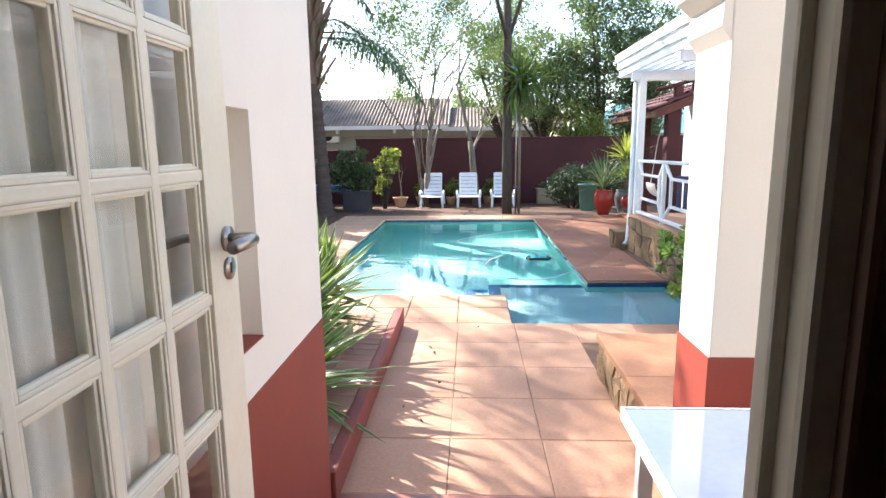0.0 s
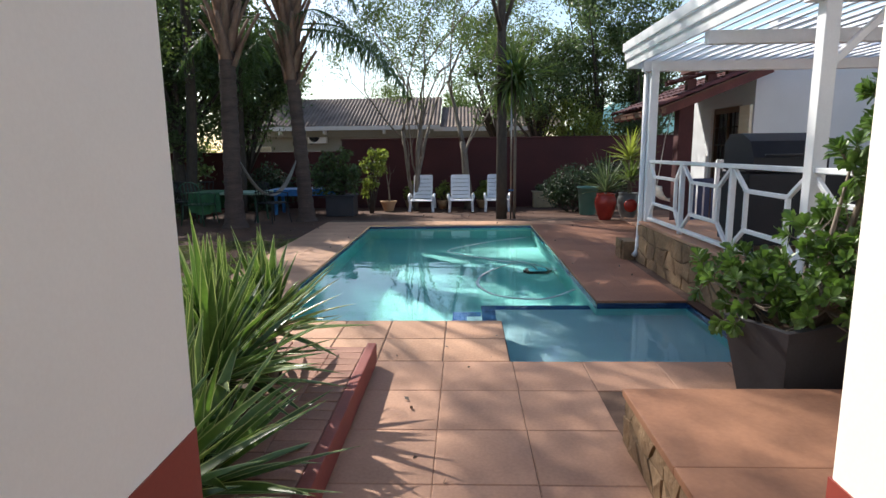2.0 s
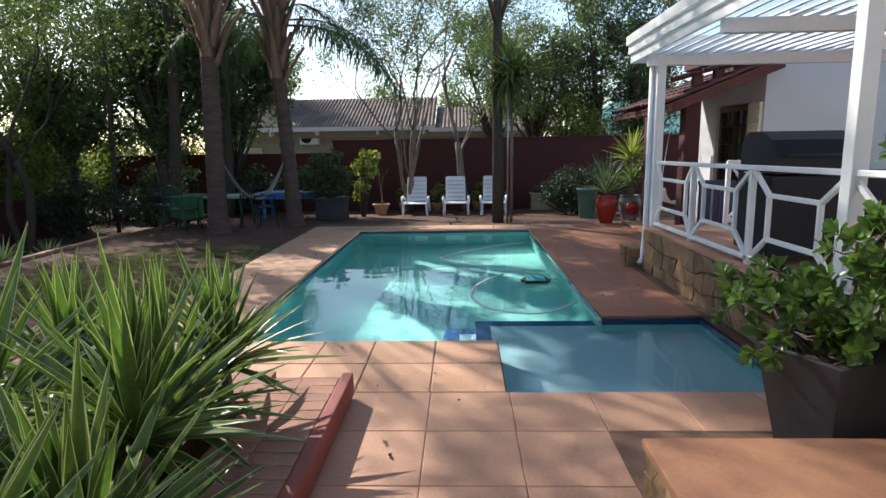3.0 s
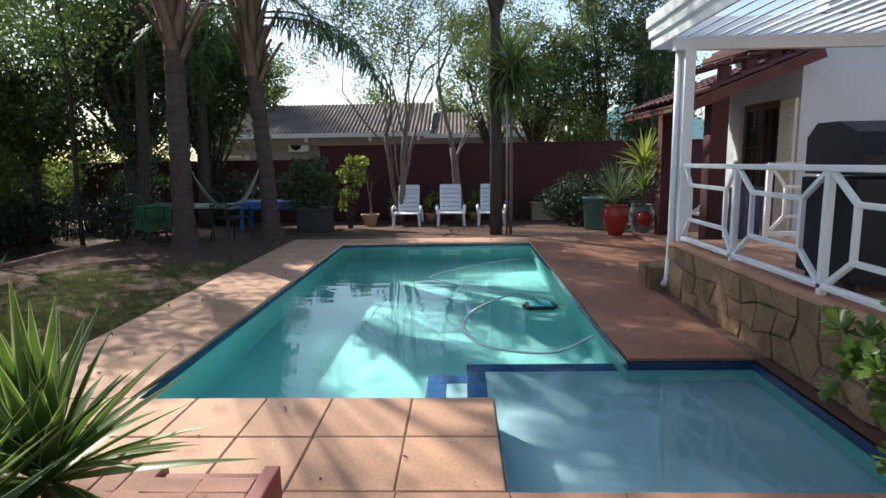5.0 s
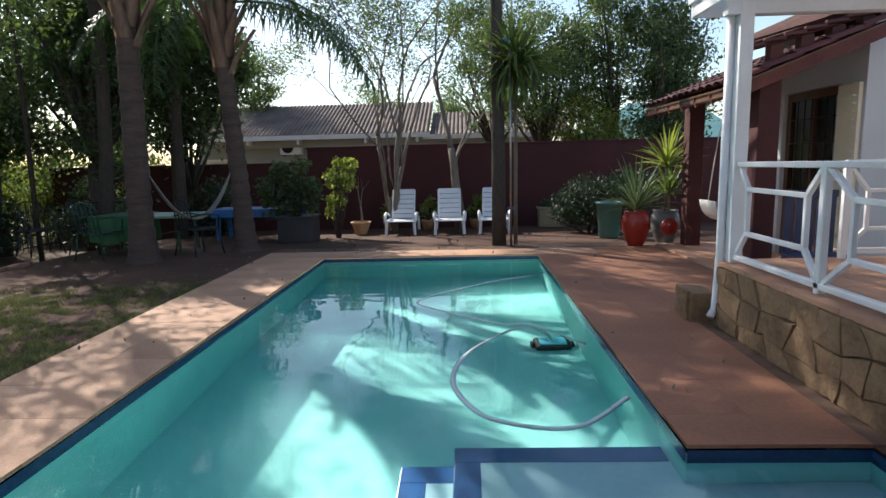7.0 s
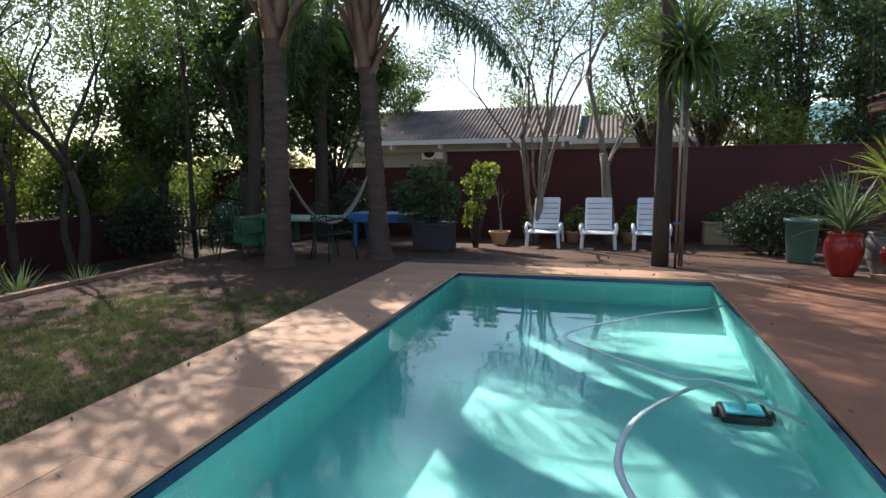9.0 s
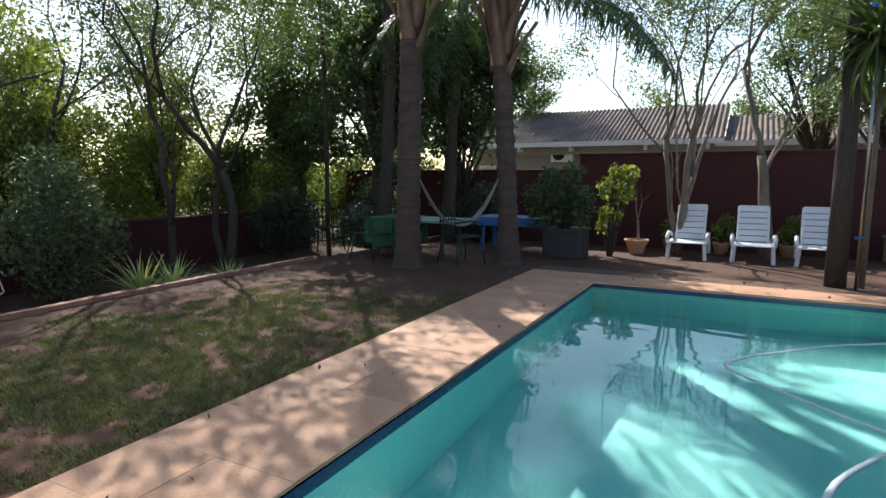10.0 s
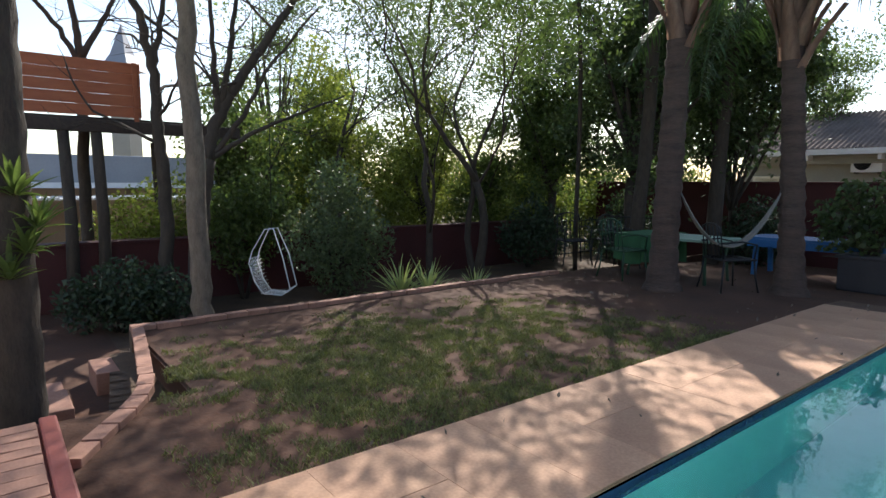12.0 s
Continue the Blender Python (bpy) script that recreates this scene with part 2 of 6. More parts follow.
def water_material():
    m = bpy.data.materials.new("pool_water")
    m.use_nodes = True
    n, ln = m.node_tree.nodes, m.node_tree.links
    tc = n.new("ShaderNodeTexCoord")
    wv = n.new("ShaderNodeTexNoise")
    wv.inputs["Scale"].default_value = 4.0
    wv.inputs["Detail"].default_value = 0.0
    w2 = n.new("ShaderNodeTexNoise")
    w2.inputs["Scale"].default_value = 13.0
    w2.inputs["Detail"].default_value = 0.0
    ad = n.new("ShaderNodeMath")
    ad.operation = "MULTIPLY_ADD"
    ad.inputs[1].default_value = 0.05
    mp = n.new("ShaderNodeMapping")
    mp.inputs["Rotation"].default_value = (0, 0, 0.25)
    mp.inputs["Scale"].default_value = (0.55, 1.5, 1)
    ln.new(tc.outputs["Object"], mp.inputs["Vector"])
    ln.new(mp.outputs[0], wv.inputs["Vector"])
    ln.new(mp.outputs[0], w2.inputs["Vector"])
    ln.new(w2.outputs["Fac"], ad.inputs[0])
    ln.new(wv.outputs["Fac"], ad.inputs[2])
    bp = n.new("ShaderNodeBump")
    bp.inputs["Strength"].default_value = 0.06
    bp.inputs["Distance"].default_value = 0.03
    ln.new(ad.outputs[0], bp.inputs["Height"])
    fr = n.new("ShaderNodeFresnel")
    fr.inputs["IOR"].default_value = 1.33
    ln.new(bp.outputs[0], fr.inputs["Normal"])
    tr = n.new("ShaderNodeBsdfRefraction")
    tr.inputs["Color"].default_value = (0.90, 0.985, 0.985, 1)
    tr.inputs["IOR"].default_value = 1.33
    tr.inputs["Roughness"].default_value = 0.0
    ln.new(bp.outputs[0], tr.inputs["Normal"])
    gl = n.new("ShaderNodeBsdfGlossy")
    gl.inputs["Roughness"].default_value = 0.0
    ln.new(bp.outputs[0], gl.inputs["Normal"])
    mx = n.new("ShaderNodeMixShader")
    ln.new(fr.outputs[0], mx.inputs["Fac"])
    ln.new(tr.outputs[0], mx.inputs[1])
    ln.new(gl.outputs[0], mx.inputs[2])
    ln.new(mx.outputs[0], n["Material Output"].inputs["Surface"])
    return m


GLASS = glass_material()
WATER = water_material()

# ---------------------------------------------------------------- building helpers


def thing(name, label, category, group="", x=0.0, y=0.0, z=0.0, rz=0.0, kind=""):
    ob = new(name)
    ob.matrix_world = pose(x, y, z, 0, 0, rz)
    return tagged(ob, label, category, group, kind)


def mesh_of(name, bm, material, smooth=False):
    me = bpy.data.meshes.new(name)
    bm.to_mesh(me)
    bm.free()
    me.materials.append(material)
    if smooth:
        me.shade_smooth()
    return me


def part(name, bm, material, parent, label="", smooth=False, kind=""):
    """Links a bmesh (or mesh) as one mesh object under a thing or part."""
    me = bm if isinstance(bm, bpy.types.Mesh) else mesh_of(name, bm, material, smooth)
    ob = new(name, me)
    ob.parent = parent
    if label:
        ob["label"] = label
    if kind:
        ob["kind"] = kind
    return ob


def structure(name, bm, material, label, category, smooth=False):
    me = bm if isinstance(bm, bpy.types.Mesh) else mesh_of(name, bm, material, smooth)
    return tagged(new(name, me), label, category, kind="structure")


def box(bm, x0, x1, y0, y1, z0, z1, bevel=0.0):
    geom = bmesh.ops.create_cube(bm, size=1.0, matrix=Matrix.Translation(((x0 + x1) / 2, (y0 + y1) / 2, (z0 + z1) / 2)) @ Matrix.Diagonal((x1 - x0, y1 - y0, z1 - z0, 1)))
    if bevel:
        edges = list({e for v in geom["verts"] for e in v.link_edges})
        bmesh.ops.bevel(bm, geom=edges, offset=bevel, segments=2, affect="EDGES", profile=0.6)
    return bm


def boxes(*dims, bevel=0.0):
    bm = bmesh.new()
    for d in dims:
        box(bm, *d, bevel=bevel)
    return bm


def bar(bm, a, b, w, d, bevel=0.0):
    """A square bar from a to b."""
    a, b = Vector(a), Vector(b)
    q = (b - a).to_track_quat("Z", "Y").to_matrix().to_4x4()
    m = Matrix.Translation((a + b) / 2) @ q @ Matrix.Diagonal((w, d, (b - a).length, 1))
    geom = bmesh.ops.create_cube(bm, size=1.0, matrix=m)
    if bevel:
        bmesh.ops.bevel(bm, geom=list({e for v in geom["verts"] for e in v.link_edges}), offset=bevel, segments=1, affect="EDGES")
    return bm


def tubes(lines, sides=7, cap=True):
    """A mesh of round tubes: lines of (points, radii)."""
    verts, faces = [], []
    ang = np.linspace(0, 2 * np.pi, sides, endpoint=False)
    for pts, rad in lines:
        pts = np.asarray(pts, float)
        rad = np.broadcast_to(np.asarray(rad, float), (len(pts),))
        tan = np.gradient(pts, axis=0)
        tan /= np.linalg.norm(tan, axis=1)[:, None] + 1e-9
        up = np.array([0.0, 0, 1]) if abs(tan[0, 2]) < 0.9 else np.array([1.0, 0, 0])
        base = len(verts)
        for p, r, t in zip(pts, rad, tan):
            u = np.cross(t, up)
            u /= np.linalg.norm(u) + 1e-9
            v = np.cross(u, t)
            up = v if np.linalg.norm(v) > 0.1 else up
            verts.extend((p + r * (np.cos(a) * u + np.sin(a) * v)).tolist() for a in ang)
        for i in range(len(pts) - 1):
            for k in range(sides):
                k2 = (k + 1) % sides
                faces.append((base + i * sides + k, base + i * sides + k2, base + (i + 1) * sides + k2, base + (i + 1) * sides + k))
        if cap:
            faces.append(tuple(base + k for k in reversed(range(sides))))
            faces.append(tuple(base + (len(pts) - 1) * sides + k for k in range(sides)))
    return verts, faces


def raw(name, verts, faces, material, smooth=False):
    me = bpy.data.meshes.new(name)
    me.from_pydata(verts, [], faces)
    me.materials.append(material)
    if smooth:
        me.shade_smooth()
    me.update()
    return me


def tube_mesh(name, lines, material, sides=7, smooth=True):
    return raw(name, *tubes(lines, sides), material, smooth)


def lathe(profile, sides=28):
    """A turned body from (radius, height) pairs."""
    verts, faces = [], []
    n = len(profile)
    for r, z in profile:
        for k in range(sides):
            a = 2 * math.pi * k / sides
            verts.append((r * math.cos(a), r * math.sin(a), z))
    for i in range(n - 1):
        for k in range(sides):
            k2 = (k + 1) % sides
            faces.append((i * sides + k, i * sides + k2, (i + 1) * sides + k2, (i + 1) * sides + k))
    faces.append(tuple(reversed(range(sides))))
    return verts, faces


def leaf_cloud(name, centres, rng, size, width, material, droop=0.0):
    """Many small pointed leaves, one island each."""
    c = np.asarray(centres, float)
    n = len(c)
    a = rng.normal(size=(n, 3))
    a[:, 2] -= droop
    a /= np.linalg.norm(a, axis=1)[:, None]
    b = np.cross(a, rng.normal(size=(n, 3)))
    b /= np.linalg.norm(b, axis=1)[:, None] + 1e-9
    s = size * rng.uniform(0.6, 1.3, (n, 1))
    nrm = np.cross(a, b)
    v = np.empty((n, 4, 3))
    v[:, 0] = c - a * s * 0.5
    v[:, 1] = c + b * s * width * 0.5 + nrm * s * 0.08
    v[:, 2] = c + a * s * 0.5
    v[:, 3] = c - b * s * width * 0.5 + nrm * s * 0.08
    me = bpy.data.meshes.new(name)
    me.vertices.add(n * 4)
    me.vertices.foreach_set("co", v.reshape(-1))
    me.loops.add(n * 4)
    me.loops.foreach_set("vertex_index", np.arange(n * 4, dtype=np.int32))
    me.polygons.add(n)
    me.polygons.foreach_set("loop_start", np.arange(0, n * 4, 4, dtype=np.int32))
    me.materials.append(material)
    me.update(calc_edges=True)
    me.validate()
    return me


def leaf_rosettes(name, tips, axes, rng, per, size, width, material):
    """Whorls of blunt leaves round the ends of twigs."""
    verts, faces = [], []
    for tip, axis in zip(tips, axes):
        a = Vector(axis)
        u = a.orthogonal().normalized()
        w = a.cross(u)
        for k in range(per):
            t, open_ = k * 2.4 + rng.uniform(-0.3, 0.3), 0.35 + 1.0 * k / per + rng.uniform(-0.15, 0.15)
            side = u * math.cos(t) + w * math.sin(t)
            d = a * math.cos(open_) + side * math.sin(open_)
            cross = d.cross(side if abs(d.dot(side)) < 0.95 else a).normalized()
            s = size * rng.uniform(0.7, 1.2)
            b = Vector(tip) - a * 0.035 * k / per
            n = len(verts)
            up = a * s * 0.06
            verts += [b, b + d * s * 0.35 + cross * s * width * 0.32 + up, b + d * s * 0.72 + cross * s * width * 0.5 + up, b + d * s * 0.98 - up,
                      b + d * s * 0.72 - cross * s * width * 0.5 + up, b + d * s * 0.35 - cross * s * width * 0.32 + up, b + d * s * 0.55]
            faces += [(n, n + 1, n + 6), (n + 1, n + 2, n + 6), (n + 2, n + 3, n + 6), (n + 3, n + 4, n + 6), (n + 4, n + 5, n + 6), (n + 5, n, n + 6)]
    return raw(name, [tuple(v) for v in verts], faces, material, True)


def grow(p, d, length, r, level, lines, tips, rng, kids, spread, lift, wander=0.13, shrink=0.72):
    p, d = np.array(p, float), np.array(d, float)
    d /= np.linalg.norm(d)
    pts, n = [p.copy()], 5
    for _ in range(n):
        d = d + rng.normal(0, wander, 3) + np.array([0, 0, lift])
        d /= np.linalg.norm(d)
        p = p + d * length / n
        pts.append(p.copy())
    r1 = r * (0.62 if level else 0.3)
    lines.append((pts, np.linspace(r, r1, n + 1)))
    if level <= 1:
        tips.extend(pts[2:])
    if level == 0:
        return
    for k in range(kids):
        side = np.cross(d, rng.normal(size=3))
        side /= np.linalg.norm(side) + 1e-9
        a = spread * rng.uniform(0.55, 1.25)
        at = pts[-1] if k == 0 else pts[rng.integers(2, n + 1)]
        grow(at, d * math.cos(a) + side * math.sin(a), length * shrink * rng.uniform(0.8, 1.15), r1 * (0.95 if k == 0 else 0.7), level - 1,
             lines, tips, rng, kids, spread, lift, wander, shrink)


def tree(name, label, x, y, z, stems, seed, bark, leaf, per_tip=12, sigma=0.25, size=0.09, width=0.5, levels=3, kids=3, spread=0.6,
         lift=0.03, shrink=0.72, droop=0.3, wander=0.13, group=""):
    """stems: (direction, first length, radius) of each stem that leaves the ground."""
    rng = np.random.default_rng(seed)
    t = thing(name, label, "tree", group, x, y, z)
    lines, tips = [], []
    trunks = []
    for d, length, r in stems:
        trunks.append(len(lines))
        grow((rng.normal(0, 0.04), rng.normal(0, 0.04), -0.05), d, length, r, levels, lines, tips, rng, kids, spread, lift, wander, shrink)
    for i in trunks:
        part("trunk", tube_mesh("trunk", [lines[i]], bark, 12), bark, t)
    part("branchwork", tube_mesh("branchwork", [b for i, b in enumerate(lines) if i not in trunks], bark, 6), bark, t, kind="stuff")
    if per_tip:
        tips = np.array(tips)
        c = np.repeat(tips, per_tip, axis=0) + rng.normal(0, sigma, (len(tips) * per_tip, 3)) * (1, 1, 0.75)
        part("crown", leaf_cloud("crown", c, rng, size, width, leaf, droop), leaf, t, kind="stuff")
    return t


def bush(name, label, x, y, z, clumps, seed, leaf, n=5000, size=0.07, width=0.5, category="bush", stems=5, bark=None, group=""):
    """clumps: (x, y, z, radius) round its foot."""
    rng = np.random.default_rng(seed)
    t = thing(name, label, category, group, x, y, z)
    cl = np.array(clumps, float)
    w = cl[:, 3] ** 2
    pick = rng.choice(len(cl), n, p=w / w.sum())
    d = rng.normal(size=(n, 3))
    d /= np.linalg.norm(d, axis=1)[:, None]
    rr = cl[pick, 3:4] * rng.uniform(0.45, 1.12, (n, 1))
    c = cl[pick, :3] + d * rr
    c = c[c[:, 2] > 0.02]
    lines = []
    for _ in range(stems):
        k = cl[rng.integers(len(cl))]
        e = k[:3] + rng.normal(0, k[3] * 0.4, 3)
        mid = e * (0.5, 0.5, 0.5) + rng.normal(0, 0.05, 3)
        lines.append((np.array([(e[0] * 0.1, e[1] * 0.1, -0.03), mid, e]), (0.025, 0.016, 0.006)))
    part("stem", tube_mesh("stem", lines, bark or BARK_DARK, 5), bark or BARK_DARK, t)
    part("foliage", leaf_cloud("foliage", c, rng, size, width, leaf, 0.1), leaf, t, kind="stuff")
    return t


def blade_mesh(name, rng, length, width, bend, material, n=5):
    """One sword-shaped leaf with a keel, growing along +x and arching."""
    verts, faces = [], []
    for i in range(n + 1):
        f = i / n
        x = length * f * math.cos(bend * f * 0.6)
        zz = length * f * 0.35 - bend * length * 0.55 * f * f
        w = width * (0.55 + 1.6 * f * (1 - f)) * (1 - f ** 3) * 0.5 + 0.0008
        e = max(0.0, w - 0.0035)
        verts += [(x, -w, zz + w * 0.5), (x, -e, zz + e * 0.5), (x, 0, zz), (x, e, zz + e * 0.5), (x, w, zz + w * 0.5)]
    for i in range(n):
        for k in range(4):
            faces.append((5 * i + k, 5 * i + k + 1, 5 * i + k + 6, 5 * i + k + 5))
    me = raw(name, verts, faces, material, True)
    if material is LEAF_YUCCA:
        me.materials.append(LEAF_EDGE)
        for i, poly in enumerate(me.polygons):
            poly.material_index = 1 if i % 4 in (0, 3) else 0
    return me


def sword_plant(name, label, x, y, z, seed, count=46, length=0.55, material=None, width=0.045, stem=0.0, group="", up=70, span=75, bend=1.0):
    rng = np.random.default_rng(seed)
    t = thing(name, label, "plant", group, x, y, z)
    m = material or LEAF_YUCCA
    kinds = [blade_mesh("leaf", rng, length * s, width, b * bend, m) for s, b in ((1.0, 0.35), (0.9, 0.7), (1.08, 0.15), (0.8, 1.0), (0.95, 0.5))]
    if stem:
        part("stem", tube_mesh("stem", [([(0, 0, -0.03), (0.01, 0, stem * 0.5), (0, 0.01, stem)], (0.035, 0.03, 0.028))], BARK_PALE, 8), BARK_PALE, t)
    for i in range(count):
        f = i / count
        tilt = up - span * f + rng.uniform(-10, 10)
        leaf = part("leaf", kinds[rng.integers(len(kinds))], m, t)
        leaf.matrix_basis = pose(0, 0, stem + 0.05 - 0.05 * f) @ pose(0, 0, 0, 0, 0, i * 137.5 + rng.uniform(-12, 12)) @ pose(0.02, 0, 0, rng.uniform(-15, 15), -tilt, 0) @ Matrix.Diagonal((rng.uniform(0.85, 1.15),) * 3 + (1,))
    return t


def ground_z(y):
    """The yard falls a little beyond the pool."""
    return -0.04 * max(0.0, y - 12.6)


def big_tree(name, label, x, y, z, height, crown, seed, leaf, bark=None, clumps=60, per=350, sigma=0.3, size=0.11, width=0.5, radius=0.14, group="", hollow=0.35):
    """A tree whose limbs reach clumps of leaves that fill an uneven ellipsoid: crown is (dx, dy, z, rx, ry, rz)."""
    rng = np.random.default_rng(seed)
    bark = bark or BARK_DARK
    t = thing(name, label, "tree", group, x, y, z)
    cx, cy, cz, rx, ry, rz = crown
    d = rng.normal(size=(clumps, 3))
    d /= np.linalg.norm(d, axis=1)[:, None]
    rad = (hollow + (1 - hollow) * rng.uniform(0, 1, (clumps, 1))) * rng.uniform(0.8, 1.15, (clumps, 1))
    c = np.array((cx, cy, cz)) + d * rad * (rx, ry, rz)
    fork = np.array((cx * 0.25, cy * 0.25, height * 0.45))
    k = np.linspace(0, 1, 7)[:, None]
    lines = [(np.array((0, 0, -0.05)) * (1 - k) + fork * k + 0.05 * np.sin(k * 5 + seed) * (1, 0.6, 0), np.linspace(radius, radius * 0.75, 7))]
    for p in c[:: max(1, clumps // 16)]:
        mid = fork * 0.5 + p * 0.5 + rng.normal(0, 0.15, 3) + (0, 0, 0.2)
        pts = (1 - k) ** 2 * fork + 2 * k * (1 - k) * mid + k ** 2 * p
        lines.append((pts, np.linspace(radius * 0.42, 0.01, 7)))
    part("trunk", tube_mesh("trunk", lines, bark, 7), bark, t)
    sg = sigma * rng.uniform(0.6, 1.4, (clumps, 1, 1))
    pts = c[:, None, :] + rng.normal(0, 1, (clumps, per, 3)) * sg * (1, 1, 0.7)
    pts = pts.reshape(-1, 3)
    pts = pts[pts[:, 2] > 0.15]
    part("crown", leaf_cloud("crown", pts, rng, size, width, leaf, 0.3), leaf, t, kind="stuff")
    return t


def smooth_path(points, n=12):
    """A Catmull-Rom curve through the points."""
    p = np.array(points, float)
    p = np.vstack([2 * p[0] - p[1], p, 2 * p[-1] - p[-2]])
    out = []
    for i in range(1, len(p) - 2):
        for f in np.linspace(0, 1, n, endpoint=False):
            out.append(0.5 * (2 * p[i] + (p[i + 1] - p[i - 1]) * f + (2 * p[i - 1] - 5 * p[i] + 4 * p[i + 1] - p[i + 2]) * f * f + (3 * p[i] - p[i - 1] - 3 * p[i + 1] + p[i + 2]) * f ** 3))
    out.append(p[-2])
    return np.array(out)

# ---------------------------------------------------------------- ground, terrace and pool
POOLS = ((-1.87, 1.325, 5.5, 12.0), (0.345, 2.2, 4.5, 6.16))


def sheet(xs, ys, skip, z, slope=False):
    """A flat sheet of rectangles on a grid, without those inside the rectangles skip."""
    bm = bmesh.new()
    vs = {}

    def vert(a, b):
        if (a, b) not in vs:
            vs[a, b] = bm.verts.new((a, b, z + (ground_z(b) if slope else 0)))
        return vs[a, b]
    for x0, x1 in zip(xs, xs[1:]):
        for y0, y1 in zip(ys, ys[1:]):
            cx, cy = (x0 + x1) / 2, (y0 + y1) / 2
            if any(a < cx < b and c < cy < d for a, b, c, d in skip):
                continue
            bm.faces.new((vert(x0, y0), vert(x1, y0), vert(x1, y1), vert(x0, y1)))
    return bm


structure("ground", sheet((-600, -60, -6.36, 12, 60, 600), (-600, -60, -6, 17.7, 60, 600), ((-6.36, 12, -6, 17.7),), -0.45), GROUND,
          "dry brown earth of the lower garden, reaching far away", "ground")
terrace = structure("ground_terrace", sheet((-6.36, -4.3, -1.87, 0.345, 1.325, 2.2, 12), (-6, 4.5, 5.0, 5.5, 5.88, 6.16, 12, 12.6, 17.7),
                    (*POOLS, (-6.36, -4.3, 4.5, 5.88)), -0.012, True), SOIL,
                    "bare red-brown soil of the raised yard round the pool", "ground")
part("skirt", boxes((-6.36, -6.30, 5.88, 17.7, -0.5, -0.03), (-6.36, -4.3, 5.86, 5.9, -0.5, -0.03)), SOIL, terrace)
structure("ground_bed", sheet((-9.6, -6.36), (-2, 5.9, 11, 16.9), (), -0.40), LITTER, "dark leaf-littered soil of the sunken garden bed", "ground")
structure("ground_sunken_path", sheet((-9.6, -6.36, -4.3), (2.5, 4.6, 5.86), (), -0.39), SOIL, "pale sandy path below the lawn, in patchy sun", "path")

# pool shell: sloping bottom, a shallow ledge with two steps
pool = thing("swimming_pool", "turquoise swimming pool with a shallow side ledge and clear water", "swimming pool", z=-0.065)
bm = bmesh.new()
deep = [(-1.87, 5.5, -0.95), (1.325, 5.5, -0.95), (1.325, 8.0, -1.05), (1.325, 12.0, -1.3), (-1.87, 12.0, -1.3), (-1.87, 8.0, -1.05)]
dv = [bm.verts.new((x, y, z + 0.1)) for x, y, z in deep]
bm.faces.new((dv[0], dv[1], dv[2], dv[5]))
bm.faces.new((dv[5], dv[2], dv[3], dv[4]))
part("pool_floor", bm, POOLPLASTER, pool)
bm = bmesh.new()
RIM = [(-1.87, 5.5), (0.345, 5.5), (0.345, 4.5), (2.2, 4.5), (2.2, 6.16), (1.325, 6.16), (1.325, 12.0), (-1.87, 12.0)]
for (xa, ya), (xb, yb) in zip(RIM, RIM[1:] + RIM[:1]):
    q = [bm.verts.new((xa, ya, -1.6)), bm.verts.new((xb, yb, -1.6)), bm.verts.new((xb, yb, 0.02)), bm.verts.new((xa, ya, 0.02))]
    bm.faces.new(q)
part("pool_wall", bm, POOLPLASTER, pool)
for (xa, ya), (xb, yb) in zip(RIM, RIM[1:] + RIM[:1]):
    run = Vector((xb - xa, yb - ya, 0)).normalized()
    ox, oy = -run.y * 0.006, run.x * 0.006
    bm = bmesh.new()
    bm.faces.new([bm.verts.new((xa + ox, ya + oy, zz)) for zz in (-0.06, 0.04)] + [bm.verts.new((xb + ox, yb + oy, zz)) for zz in (0.04, -0.06)])
    part("waterline_band", bm, BAND, pool, "band of dark blue mosaic tiles at the waterline")
bm = bmesh.new()
foot = [bm.verts.new((x, y, -1.2)) for x, y in ((0.35, 4.505), (2.195, 4.505), (2.195, 6.155), (1.32, 6.155), (1.32, 6.5), (0.2, 6.5), (0.2, 5.52), (0.35, 5.52))]
raised = bmesh.ops.extrude_face_region(bm, geom=[bm.faces.new(foot)])
bmesh.ops.translate(bm, vec=(0, 0, 0.92), verts=[g for g in raised["geom"] if isinstance(g, bmesh.types.BMVert)])
bmesh.ops.recalc_face_normals(bm, faces=bm.faces)
part("ledge", bm, POOL_LEDGE, pool, "shallow pale blue sun ledge")
part("pool_step", boxes((-0.1, 0.2, 5.505, 6.5, -1.2, -0.5), bevel=0.012), POOL_LEDGE, pool)
part("step_edge", boxes((0.19, 0.33, 5.53, 6.36, -0.36, -0.276), (0.19, 1.318, 6.36, 6.51, -0.36, -0.274), bevel=0.006), POOLBLUE, pool, "dark blue tiles on the ledge's edge")
part("step_edge", boxes((-0.11, 0.04, 5.53, 6.36, -0.58, -0.496), (-0.11, 0.19, 6.36, 6.51, -0.58, -0.494), bevel=0.006), POOLBLUE, pool, "dark blue tiles on the lower step")
bm = bmesh.new()
for rect in ((-1.87, 1.325, 5.5, 12.0), (0.345, 1.325, 4.5, 5.5), (1.325, 2.2, 4.5, 6.16)):
    a, b, c, d = rect
    bm.faces.new([bm.verts.new(v) for v in ((a, c, 0), (b, c, 0), (b, d, 0), (a, d, 0))])
bmesh.ops.remove_doubles(bm, verts=bm.verts, dist=0.0001)
water = part("water", bm, WATER, pool, "clear rippled water")
water.visible_shadow = False

